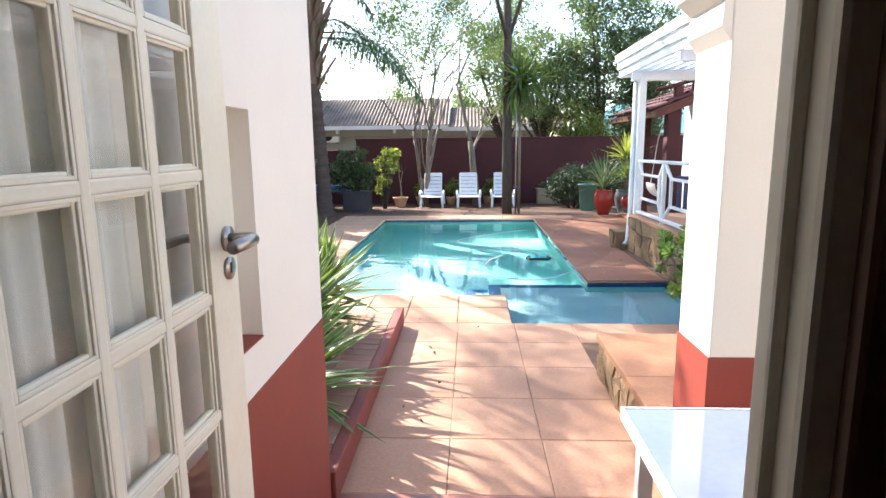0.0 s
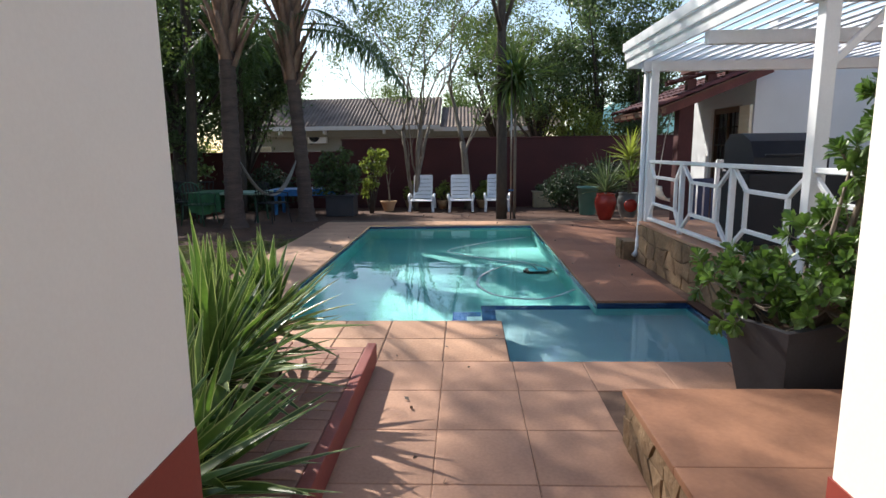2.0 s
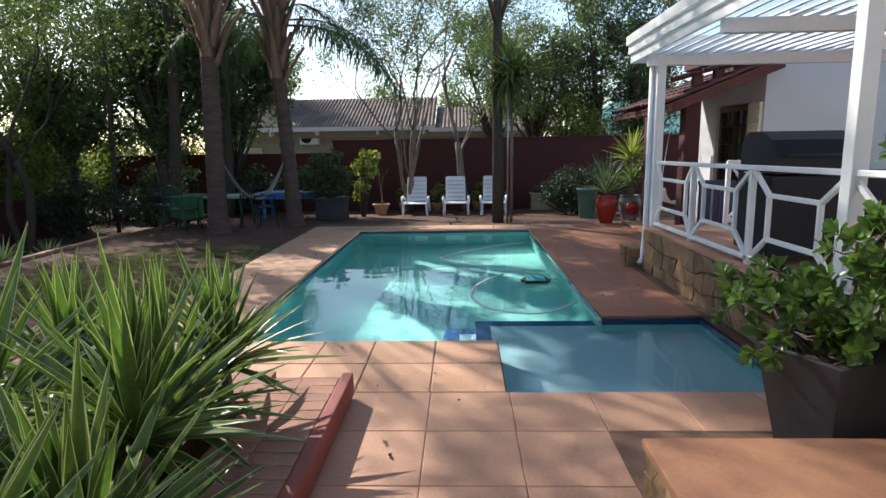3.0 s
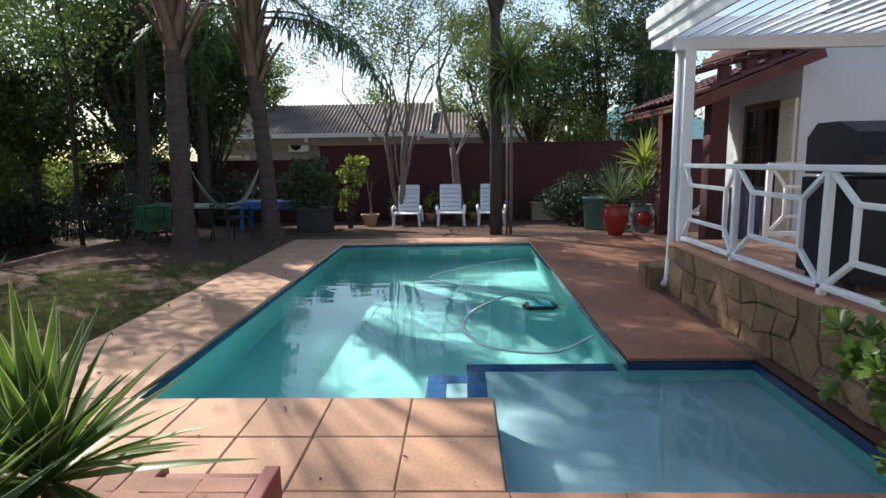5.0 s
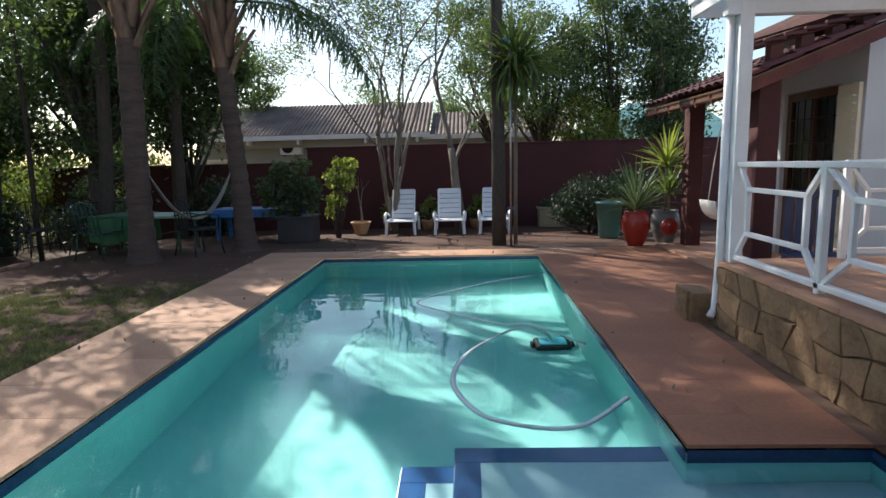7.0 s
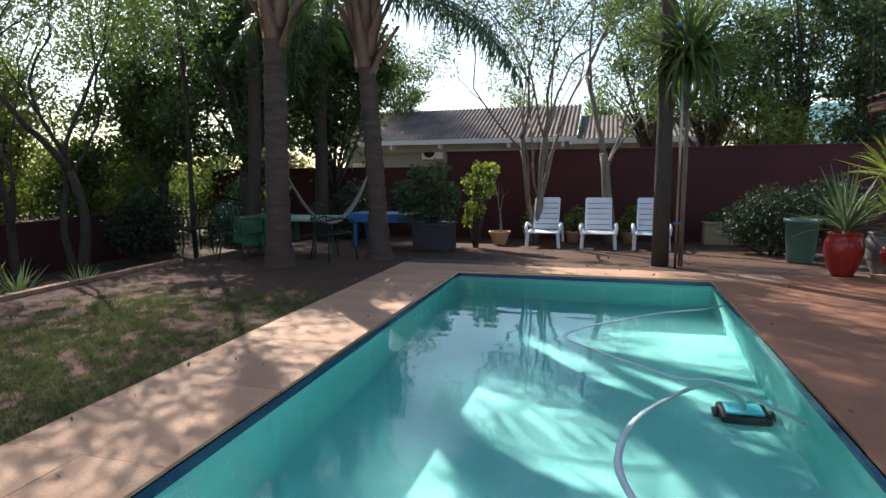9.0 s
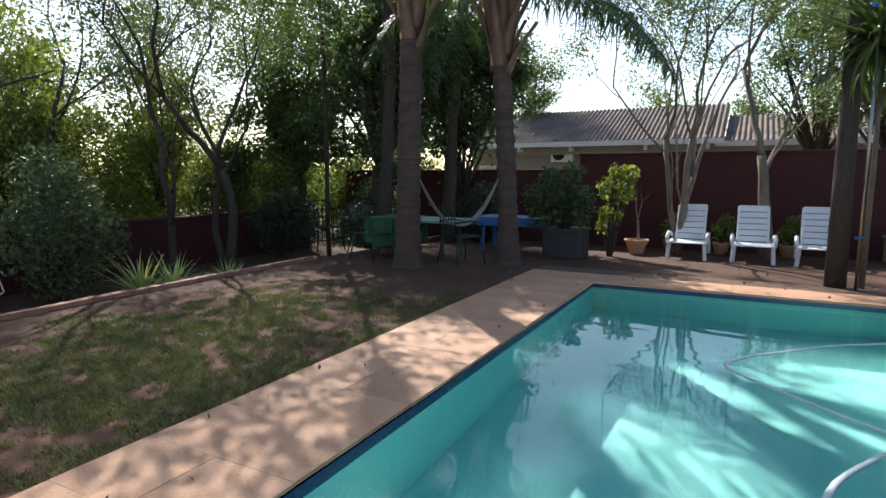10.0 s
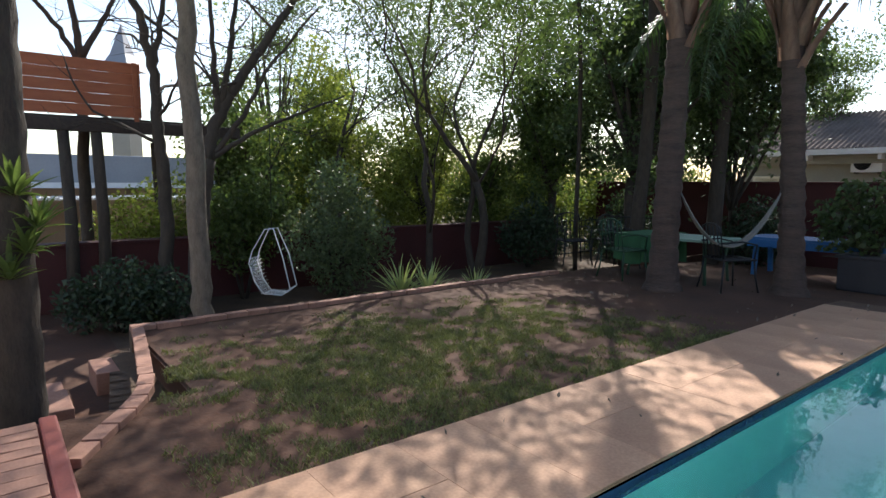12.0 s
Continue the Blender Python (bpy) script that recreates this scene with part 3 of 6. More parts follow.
# pool hose and suction cleaner
hose = thing("pool_hose", "long pale ribbed hose of the pool cleaner lying in the water", "hose", z=-0.1)
RUNS = ([(1.25, 6.9, 0.02), (0.85, 6.5, 0.02), (0.42, 6.6, 0.02), (0.23, 6.9, 0.025), (0.17, 7.29, 0.025), (0.29, 7.8, 0.02), (0.61, 8.32, 0.01), (0.8, 8.5, -0.05), (0.98, 8.65, -0.35), (1.06, 8.8, -0.72)],
        [(1.2, 7.95, 0.01), (0.84, 8.5, 0.02), (0.59, 8.53, 0.02), (0.3, 8.77, 0.02), (-0.05, 9.1, 0.02), (-0.24, 9.36, 0.02), (-0.15, 9.62, 0.02), (0.11, 9.92, 0.02), (0.6, 10.4, 0.02), (1.07, 10.7, 0.02), (1.3, 11.0, -0.05)])
for run in RUNS:
    pts = smooth_path(run, 14)
    part("tube", tube_mesh("tube", [(pts, 0.02 + 0.0015 * np.sin(np.arange(len(pts)) * 2.2))], HOSE, 8), HOSE, hose)
cleaner = thing("pool_cleaner", "black and aqua pool cleaner resting on the pool bottom", "pool cleaner", x=1.08, y=8.9, z=-1.08)
part("body", boxes((-0.17, 0.17, -0.14, 0.14, 0.02, 0.13), bevel=0.03), DARK_METAL, cleaner)
part("lid", boxes((-0.13, 0.13, -0.10, 0.10, 0.13, 0.165), bevel=0.02), mat("aqua_plastic", (0.12, 0.55, 0.66), (0.09, 0.44, 0.55), rough=0.35, scale=6, fine=50, bump=0.05, depth=0.002), cleaner, "translucent aqua lid")
for sx in (-0.185, 0.185):
    part("wheel", tube_mesh("wheel", [([(sx - 0.02, 0, 0.06), (sx + 0.02, 0, 0.06)], 0.06)], DARK_METAL, 14), DARK_METAL, cleaner)

# ---------------------------------------------------------------- porch and the house behind the camera
structure("floor_porch", boxes((-1.2, 3.5, -0.12, 1.93, -0.2, 0.004), bevel=0.01), FLOOR_RED, "polished red cement porch floor", "floor")
structure("floor_room", boxes((-3.0, 3.0, -4.2, -0.12, -0.2, 0.14), bevel=0.01), FLOOR_RED, "dim red cement floor of the room", "floor")
structure("ceiling", boxes((-3.2, 3.6, -4.4, 0.1, 2.75, 2.9)), PLASTER, "white plastered ceiling of room and porch", "ceiling")
structure("wall_room_back", boxes((-3.2, 3.2, -4.4, -4.2, -0.2, 2.75)), INTERIOR, "plain painted back wall of the room", "wall")
structure("wall_room_west", boxes((-3.2, -3.0, -4.2, -0.3, -0.2, 2.75)), INTERIOR, "plain painted side wall of the room", "wall")
structure("wall_room_east", boxes((3.0, 3.2, -4.2, -0.3, -0.2, 2.75)), INTERIOR, "plain painted side wall of the room", "wall")
structure("wall_front", boxes((-3.2, -0.62, -0.3, -0.1, -0.2, 2.75), (0.62, 3.2, -0.3, -0.1, -0.2, 2.75), (-0.62, 0.62, -0.3, -0.1, 2.3, 2.75)), INTERIOR,
          "painted front wall with the garden door's opening", "wall")
# white wall beside the door, with a tall recess
bm = bmesh.new()
grid = {}
# the unseen top is carried up to 4.2 m to shade the doorway
for y in (-0.1, 0.86, 1.15, 1.8):
    for z in (-0.2, 1.0, 1.64, 4.2):
        grid[y, z] = bm.verts.new((-0.62, y, z))
deep_v = {(y, z): bm.verts.new((-0.74, y, z)) for y in (0.86, 1.15) for z in (1.0, 1.64)}
rear = {(y, z): bm.verts.new((-0.95, y, z)) for y in (-0.1, 1.8) for z in (-0.2, 4.2)}
YS, ZS = (-0.1, 0.86, 1.15, 1.8), (-0.2, 1.0, 1.64, 4.2)
for i in range(3):
    for j in range(3):
        src = deep_v if i == j == 1 else grid
        bm.faces.new((src[YS[i], ZS[j]], src[YS[i + 1], ZS[j]], src[YS[i + 1], ZS[j + 1]], src[YS[i], ZS[j + 1]]))
ring = [(0.86, 1.0), (1.15, 1.0), (1.15, 1.64), (0.86, 1.64)]
for a, b in zip(ring, ring[1:] + ring[:1]):
    bm.faces.new((grid[a], grid[b], deep_v[b], deep_v[a]))
bm.faces.new([rear[k] for k in ((-0.1, -0.2), (-0.1, 4.2), (1.8, 4.2), (1.8, -0.2))])
bm.faces.new([grid[-0.1, z] for z in ZS] + [rear[-0.1, 4.2], rear[-0.1, -0.2]])
bm.faces.new([grid[1.8, z] for z in ZS[::-1]] + [rear[1.8, -0.2], rear[1.8, 4.2]])
bm.faces.new([grid[y, 4.2] for y in YS] + [rear[1.8, 4.2], rear[-0.1, 4.2]])
bm.faces.new([grid[y, -0.2] for y in YS[::-1]] + [rear[-0.1, -0.2], rear[1.8, -0.2]])
bmesh.ops.recalc_face_normals(bm, faces=bm.faces)
wall_l = structure("wall_porch", bm, PLASTER, "white plastered porch wall with a tall narrow recess", "wall")
part("dado", boxes((-0.62, -0.616, -0.1, 1.8, 0.0, 0.86), (-0.95, -0.62, 1.8, 1.804, 0.0, 0.86)), DADO, wall_l, "dark red painted dado")
part("recess_sill", boxes((-0.74, -0.618, 0.861, 1.149, 1.0, 1.006)), DADO, wall_l, "red painted sill of the recess")
structure("wall_house_west", boxes((-6.2, -0.95, 0.4, 0.7, -0.5, 2.9)), PLASTER, "plain white outside wall of the house", "wall")
structure("wall_house_east", boxes((3.3, 9.0, 0.4, 0.7, -0.2, 2.9)), PLASTER, "plain white outside wall of the house", "wall")
pillar = structure("pillar", boxes((0.71, 1.03, 1.3, 1.56, -0.2, 2.75), bevel=0.006), PLASTER, "square white plastered porch pillar", "pillar")
part("dado", boxes((0.706, 1.034, 1.296, 1.564, 0.0, 0.89)), DADO, pillar, "dark red painted foot")
bm = bmesh.new()
prof = [(0.71, 1.82), (0.68, 1.86), (0.685, 1.93), (0.64, 1.97), (0.60, 2.06), (0.50, 2.2), (0.35, 2.32), (0.1, 2.4), (0.1, 2.75), (0.71, 2.75)]
fa = [bm.verts.new((x, 1.302, z)) for x, z in prof]
fb = [bm.verts.new((x, 1.558, z)) for x, z in prof]
bm.faces.new(fa)
bm.faces.new(list(reversed(fb)))
for i in range(len(prof)):
    j = (i + 1) % len(prof)
    bm.faces.new((fa[j], fa[i], fb[i], fb[j]))
part("arch_spandrel", bm, PLASTER, pillar, "curved plaster bracket of the arch")

# the closed second leaf, seen from its edge
leaf2 = structure("door_2", boxes((0.155, 0.248, -0.138, -0.095, 0.15, 2.28), bevel=0.005), CREAM, "closed second door leaf with cream edge and inner side darkened as unlit", "door")
part("edge_bead", boxes((0.147, 0.157, -0.118, -0.100, 0.15, 2.28), bevel=0.003), CREAM, leaf2)
part("inner_moulding", boxes((0.173, 0.201, -0.150, -0.1375, 0.15, 2.28), bevel=0.005), BROWN_WOOD, leaf2, "brown varnished moulding")
part("inner_stile", boxes((0.195, 0.235, -0.160, -0.1375, 0.15, 2.28), bevel=0.006), BROWN_WOOD, leaf2, "brown varnished inner stile")
# the panel's near-black colour stands in for shade on the room side
part("inner_panel", boxes((0.2335, 0.60, -0.150, -0.1395, 0.15, 2.28), bevel=0.002), UNLIT_WOOD, leaf2, "wooden inner panel, coloured near black for its unlit side")
part("strike_plate", boxes((0.1525, 0.1555, -0.132, -0.120, 0.98, 1.22), bevel=0.001), CHROME, leaf2, "worn metal strike plate")

# the open garden door with fifteen panes
door = structure("door_1", boxes((-0.567, -0.527, 0.657, 0.785, 0.05, 2.1), (-0.567, -0.527, -0.12, -0.03, 0.05, 2.1), (-0.567, -0.527, -0.03, 0.657, 0.05, 0.273),
                 (-0.567, -0.527, -0.03, 0.657, 1.973, 2.1), bevel=0.004), CREAM, "open cream door with small glass panes and lace curtain", "door")
PY = [-0.03, 0.143, 0.315, 0.488, 0.657]
PZ = [0.273, 0.515, 0.757, 1.0, 1.243, 1.487, 1.73, 1.973]
for y in PY[1:-1]:
    part("glazing_bar", boxes((-0.562, -0.529, y - 0.011, y + 0.011, 0.273, 1.973), bevel=0.004), CREAM, door)
for z in PZ[1:-1]:
    part("glazing_bar", boxes((-0.562, -0.530, -0.03, 0.657, z - 0.011, z + 0.011), bevel=0.004), CREAM, door)
for i in range(4):
    for j in range(7):
        y0, y1, z0, z1 = PY[i] + 0.011, PY[i + 1] - 0.011, PZ[j] + 0.011, PZ[j + 1] - 0.011
        bm = bmesh.new()
        bm.faces.new([bm.verts.new((-0.545, a, b)) for a, b in ((y0, z0), (y1, z0), (y1, z1), (y0, z1))])
        pane = part("pane", bm, GLASS, door)
        pane.visible_shadow = False
        bm = bmesh.new()
        w = 0.012
        for b in ((y0, y0 + w, z0, z1), (y1 - w, y1, z0, z1), (y0 + w, y1 - w, z0, z0 + w), (y0 + w, y1 - w, z1 - w, z1)):
            box(bm, -0.5435, -0.535, b[0], b[1], b[2], b[3], 0.003)
        w = 0.006
        for b in ((y0, y0 + w, z0, z1), (y1 - w, y1, z0, z1), (y0 + w, y1 - w, z0, z0 + w), (y0 + w, y1 - w, z1 - w, z1)):
            box(bm, -0.535, -0.5305, b[0], b[1], b[2], b[3], 0.0015)
        part("glazing_bead", bm, CREAM, pane)
bm = bmesh.new()
cols = 90
prev = None
for i in range(cols + 1):
    y = -0.04 + 0.52 * i / cols
    x = -0.574 + 0.010 * math.sin(i * 0.62 + 0.8 * math.sin(i * 0.13)) + 0.004 * math.sin(i * 0.27 + 1)
    cur = (bm.verts.new((x, y, 0.24)), bm.verts.new((x, y, 2.0)))
    if prev:
        bm.faces.new((prev[0], cur[0], cur[1], prev[1]))
    prev = cur
part("lace_curtain", bm, CURTAIN, door, "white lace curtain in folds", smooth=True)
handle = part("handle", tube_mesh("handle", [([(-0.527, 0.735, 1.352), (-0.475, 0.735, 1.352), (-0.468, 0.728, 1.352), (-0.465, 0.62, 1.352)], (0.012, 0.013, 0.014, 0.013)),
                                  ([(-0.567, 0.735, 1.352), (-0.615, 0.735, 1.352), (-0.617, 0.66, 1.352)], 0.010)], CHROME, 12), CHROME, door, "brushed metal lever handle")
part("rosette", tube_mesh("rosette", [([(-0.528, 0.735, 1.352), (-0.519, 0.735, 1.352)], 0.027)], CHROME, 20), CHROME, handle)
esc = part("keyhole_plate", tube_mesh("keyhole_plate", [([(-0.528, 0.735, 1.29), (-0.521, 0.735, 1.29)], 0.024)], CHROME, 20), CHROME, door)
part("keyhole", boxes((-0.5212, -0.5202, 0.731, 0.739, 1.28, 1.302)), DARK_METAL, esc)

table = thing("side_table", "low table with a glossy blue-grey top beside the pillar", "table", x=0.8, y=0.85, z=0.004)
part("tabletop", boxes((-0.39, 0.39, -0.62, 0.27, 0.77, 0.80), bevel=0.004), mat("glossy_blue_grey_laminate", (0.17, 0.20, 0.29), (0.14, 0.17, 0.25), rough=0.04, scale=4, fine=40, bump=0.02, depth=0.001), table)
part("edge_strip", boxes((-0.396, -0.39, -0.62, 0.27, 0.766, 0.802), (-0.396, 0.396, 0.27, 0.276, 0.766, 0.802)), WHITE_PLASTIC, table, "white edge strip")
for sx in (-0.34, 0.34):
    for sy in (-0.57, 0.22):
        part("leg", boxes((sx - 0.02, sx + 0.02, sy - 0.02, sy + 0.02, 0, 0.77), bevel=0.003), WHITE_METAL, table)

# ---------------------------------------------------------------- raised stone platform beside the patio
plat = structure("platform", boxes((0.86, 3.2, 1.93, 3.36, -0.2, 0.24)), MORTAR, "raised terrace paved in terracotta and faced with rough stone", "terrace")
for x0, x1 in ((0.83, 2.0), (2.001, 3.2)):
    for y0, y1 in ((1.93, 2.64), (2.641, 3.39)):
        part("slab", boxes((x0, x1, y0, y1, 0.24, 0.278), bevel=0.006), PLATFORM, plat)


def stones(parent, origin, along, out, length, height, seed, rows, width):
    """Flat rubble stones of uneven outline, set close together on an upright face."""
    r = random.Random(seed)
    along, out = Vector(along), Vector(out)
    cols = max(2, round(length / width))
    knots = {}
    for i in range(cols + 1):
        for j in range(rows + 1):
            free_x, free_z = 0 < i < cols, 0 < j < rows
            knots[i, j] = (length * i / cols + (r.uniform(-0.36, 0.36) * length / cols if free_x else 0) + (0.25 * width * (j % 2) if free_x else 0),
                           height * j / rows + (r.uniform(-0.33, 0.33) * height / rows if free_z else 0))
    for i in range(cols):
        for j in range(rows):
            a, b, c, d = knots[i, j], knots[i + 1, j], knots[i + 1, j + 1], knots[i, j + 1]
            pts = [a]
            for p, q in ((a, b), (b, c), (c, d), (d, a)):
                pts.append(((p[0] + q[0]) / 2 + r.uniform(-0.012, 0.012), (p[1] + q[1]) / 2 + r.uniform(-0.012, 0.012)))
                if q is not a:
                    pts.append(q)
            cx, cz = sum(p[0] for p in pts) / len(pts), sum(p[1] for p in pts) / len(pts)
            bm = bmesh.new()
            depth = r.uniform(0.012, 0.03)
            place = lambda p, k, o: bm.verts.new(Vector(origin) + along * (cx + (p[0] - cx) * k) + Vector((0, 0, cz + (p[1] - cz) * k)) + out * o)
            back = [place(p, 0.985, -0.01) for p in pts]
            front = [place(p, 0.935, depth * r.uniform(0.75, 1.15)) for p in pts]
            mid = place((cx + r.uniform(-0.02, 0.02), cz), 1.0, depth * r.uniform(0.9, 1.4))
            for k in range(len(pts)):
                m = (k + 1) % len(pts)
                bm.faces.new((back[k], back[m], front[m], front[k]))
                bm.faces.new((front[k], front[m], mid))
            bmesh.ops.recalc_face_normals(bm, faces=bm.faces)
            part("stone", bm, STONE, parent)


stones(plat, (0.86, 1.95, 0.0), (0, 1, 0), (-1, 0, 0), 1.42, 0.24, 3, 2, 0.15)
stones(plat, (0.86, 3.36, 0.0), (1, 0, 0), (0, 1, 0), 2.3, 0.24, 4, 2, 0.16)

# ---------------------------------------------------------------- veranda with stone base, railing and louvred pergola
deck = structure("veranda", boxes((2.32, 9.0, 3.4, 8.26, -0.3, 0.50)), MORTAR, "raised veranda on a wall of brown field stone", "veranda")
for i in range(6):
    for j in range(9):
        part("floor_tile", boxes((2.30 + i * 0.545, 2.30 + i * 0.545 + 0.54, 3.4 + j * 0.541, 3.4 + j * 0.541 + 0.536, 0.50, 0.535), bevel=0.004), TILE, deck)
stones(deck, (2.32, 3.4, 0.0), (0, 1, 0), (-1, 0, 0), 4.86, 0.5, 7, 3, 0.24)
stones(deck, (2.32, 8.26, 0.0), (1, 0, 0), (0, 1, 0), 2.2, 0.5, 8, 3, 0.24)
stones(deck, (2.14, 8.32, 0.0), (0, 1, 0), (-1, 0, 0), 0.3, 0.26, 9, 2, 0.15)
part("pier", boxes((2.14, 2.34, 8.28, 8.62, -0.1, 0.25), bevel=0.02), STONE, deck)

railing = thing("railing", "white painted metal railing with geometric panels on the veranda edge", "railing", x=2.4, y=0, z=0.535)
NODES = [8.12, 7.0, 5.80, 4.62, 3.5]
part("top_rail", bar(bmesh.new(), (0, 8.18, 0.77), (0, 3.45, 0.80), 0.055, 0.04, 0.006), WHITE_METAL, railing)
part("bottom_rail", bar(bmesh.new(), (0, 8.18, 0.045), (0, 3.45, 0.075), 0.05, 0.04, 0.006), WHITE_METAL, railing)
for y in NODES[1:]:
    part("post", bar(bmesh.new(), (0, y, 0.0), (0, y, 0.78), 0.05, 0.05, 0.006), WHITE_METAL, railing)
for a, b in zip(NODES, NODES[1:]):
    inset = 0.18 if a > 8 else 0.27
    ya, yb = a - inset, b + inset
    za, zb = 0.25, 0.585
    for p, q in (((0, ya, za), (0, yb, za)), ((0, ya, zb), (0, yb, zb)), ((0, ya, za), (0, ya, zb)), ((0, yb, za), (0, yb, zb)),
                 ((0, a - 0.02, 0.06), (0, ya, za)), ((0, a - 0.02, 0.77), (0, ya, zb)), ((0, b + 0.02, 0.06), (0, yb, za)), ((0, b + 0.02, 0.77), (0, yb, zb))):
        part("bar", bar(bmesh.new(), p, q, 0.034, 0.034, 0.004), WHITE_METAL, railing)

end_railing = thing("railing", "short white metal railing at the end of the veranda", "railing", x=0, y=8.2, z=0.535)
for name, z in (("top_rail", 0.76), ("bottom_rail", 0.06)):
    part(name, bar(bmesh.new(), (3.26, 0, z), (4.44, 0, z), 0.04, 0.05, 0.006), WHITE_METAL, end_railing)
for x in (3.28, 3.86, 4.42):
    part("post", bar(bmesh.new(), (x, 0, 0), (x, 0, 0.76), 0.05, 0.05, 0.006), WHITE_METAL, end_railing)
for a, b in ((3.28, 3.86), (3.86, 4.42)):
    xa, xb, za, zb = a + 0.17, b - 0.17, 0.24, 0.54
    for p, q in (((xa, 0, za), (xb, 0, za)), ((xa, 0, zb), (xb, 0, zb)), ((xa, 0, za), (xa, 0, zb)), ((xb, 0, za), (xb, 0, zb)),
                 ((a, 0, 0.06), (xa, 0, za)), ((a, 0, 0.76), (xa, 0, zb)), ((b, 0, 0.06), (xb, 0, za)), ((b, 0, 0.76), (xb, 0, zb))):
        part("bar", bar(bmesh.new(), p, q, 0.03, 0.03, 0.004), WHITE_METAL, end_railing)

pergola = thing("pergola", "white pergola with louvre roof and boarded fascia over the veranda", "pergola", x=0, y=0, z=0.535)
for x, y in ((2.4, 8.14), (2.4, 4.6), (5.6, 8.14), (5.6, 4.6)):
    part("post", boxes((x - 0.05, x + 0.05, y - 0.05, y + 0.05, 0.0, 1.98), bevel=0.008), WHITE_METAL, pergola)
part("downpipe", tube_mesh("downpipe", [([(2.325, 8.2, 1.95), (2.32, 8.2, 0.0), (2.30, 8.2, -0.40), (2.25, 8.17, -0.46)], 0.032)], WHITE_METAL, 12), WHITE_METAL, pergola, "white downpipe")
for y in (8.14, 6.2, 4.6, 3.2):
    part("beam", boxes((2.25, 6.4, y - 0.045, y + 0.045, 1.88, 2.0), bevel=0.006), WHITE_METAL, pergola)
for x, y in ((2.4, 4.6), (5.6, 8.14)):
    part("brace", bar(bmesh.new(), (x, y, 1.45), (x - 0.45 if x > 3 else x + 0.45, y, 1.9), 0.05, 0.05, 0.005), WHITE_METAL, pergola)
for i in range(3):
    z0 = 1.98 + i * 0.105
    o = 0.03 * i
    part("fascia_board", boxes((2.19 - o, 2.215 - o, 2.0, 8.66, z0, z0 + 0.11), bevel=0.006), WHITE_METAL, pergola)
    part("fascia_board", boxes((2.215 - o, 6.4, 8.635, 8.66, z0, z0 + 0.11), bevel=0.006), WHITE_METAL, pergola)
slat = boxes((-0.075, 0.075, -3.3, 3.3, -0.006, 0.006), bevel=0.002)
slat_mesh = mesh_of("louvre", slat, WHITE_METAL)
for i in range(26):
    s = part("louvre", slat_mesh, WHITE_METAL, pergola)
    s.matrix_basis = pose(2.36 + i * 0.155, 5.3, 2.08, 0, -28, 0)

grill = thing("gas_grill", "large dark gas grill with a closed hood on the veranda", "grill", x=3.0, y=6.0, z=0.535)
part("cabinet", boxes((-0.5, 0.5, -0.28, 0.28, 0.08, 0.72), bevel=0.015), HOOD, grill)
bm = bmesh.new()
hp = [(-0.30, 0.74), (-0.30, 0.86), (-0.22, 1.0), (-0.05, 1.07), (0.18, 1.07), (0.28, 0.98), (0.28, 0.74)]
va = [bm.verts.new((-0.48, y, z)) for y, z in hp]
vb = [bm.verts.new((0.16, y, z)) for y, z in hp]
bm.faces.new(va)
bm.faces.new(list(reversed(vb)))
for i in range(len(hp)):
    j = (i + 1) % len(hp)
    bm.faces.new((va[j], va[i], vb[i], vb[j]))
hood = part("hood", bm, HOOD, grill, "dark graphite hood")
part("hood_handle", tube_mesh("hood_handle", [([(-0.4, -0.34, 0.88), (0.1, -0.34, 0.88)], 0.012)], DARK_METAL, 10), DARK_METAL, hood)
part("side_shelf", boxes((0.52, 0.75, -0.25, 0.25, 0.70, 0.74), bevel=0.006), DARK_METAL, grill)
for sx in (-0.42, 0.42):
    for sy in (-0.22, 0.22):
        part("castor", tube_mesh("castor", [([(sx - 0.02, sy, 0.04), (sx + 0.02, sy, 0.04)], 0.04)], DARK_METAL, 12), DARK_METAL, grill)
chair_blue = thing("garden_chair", "dark navy garden chair beside the veranda", "chair", x=3.55, y=8.9, z=ground_z(8.9))
part("seat", boxes((-0.25, 0.25, -0.24, 0.24, 0.40, 0.44), bevel=0.015), NAVY, chair_blue)
for i in range(5):
    part("back_slat", boxes((-0.235 + i * 0.1, -0.165 + i * 0.1, 0.22, 0.245, 0.44, 1.0), bevel=0.006), NAVY, chair_blue)
part("back_rail", boxes((-0.25, 0.25, 0.215, 0.25, 0.96, 1.03), bevel=0.01), NAVY, chair_blue)
for sx in (-0.22, 0.22):
    for sy in (-0.21, 0.21):
        part("leg", boxes((sx - 0.025, sx + 0.025, sy - 0.025, sy + 0.025, 0, 0.40), bevel=0.005), NAVY, chair_blue)

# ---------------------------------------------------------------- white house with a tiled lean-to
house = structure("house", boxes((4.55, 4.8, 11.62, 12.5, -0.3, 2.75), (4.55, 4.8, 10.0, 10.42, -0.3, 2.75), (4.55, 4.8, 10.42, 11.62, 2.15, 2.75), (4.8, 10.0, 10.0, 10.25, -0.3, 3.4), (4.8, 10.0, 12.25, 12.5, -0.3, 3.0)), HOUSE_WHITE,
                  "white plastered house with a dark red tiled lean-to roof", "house")
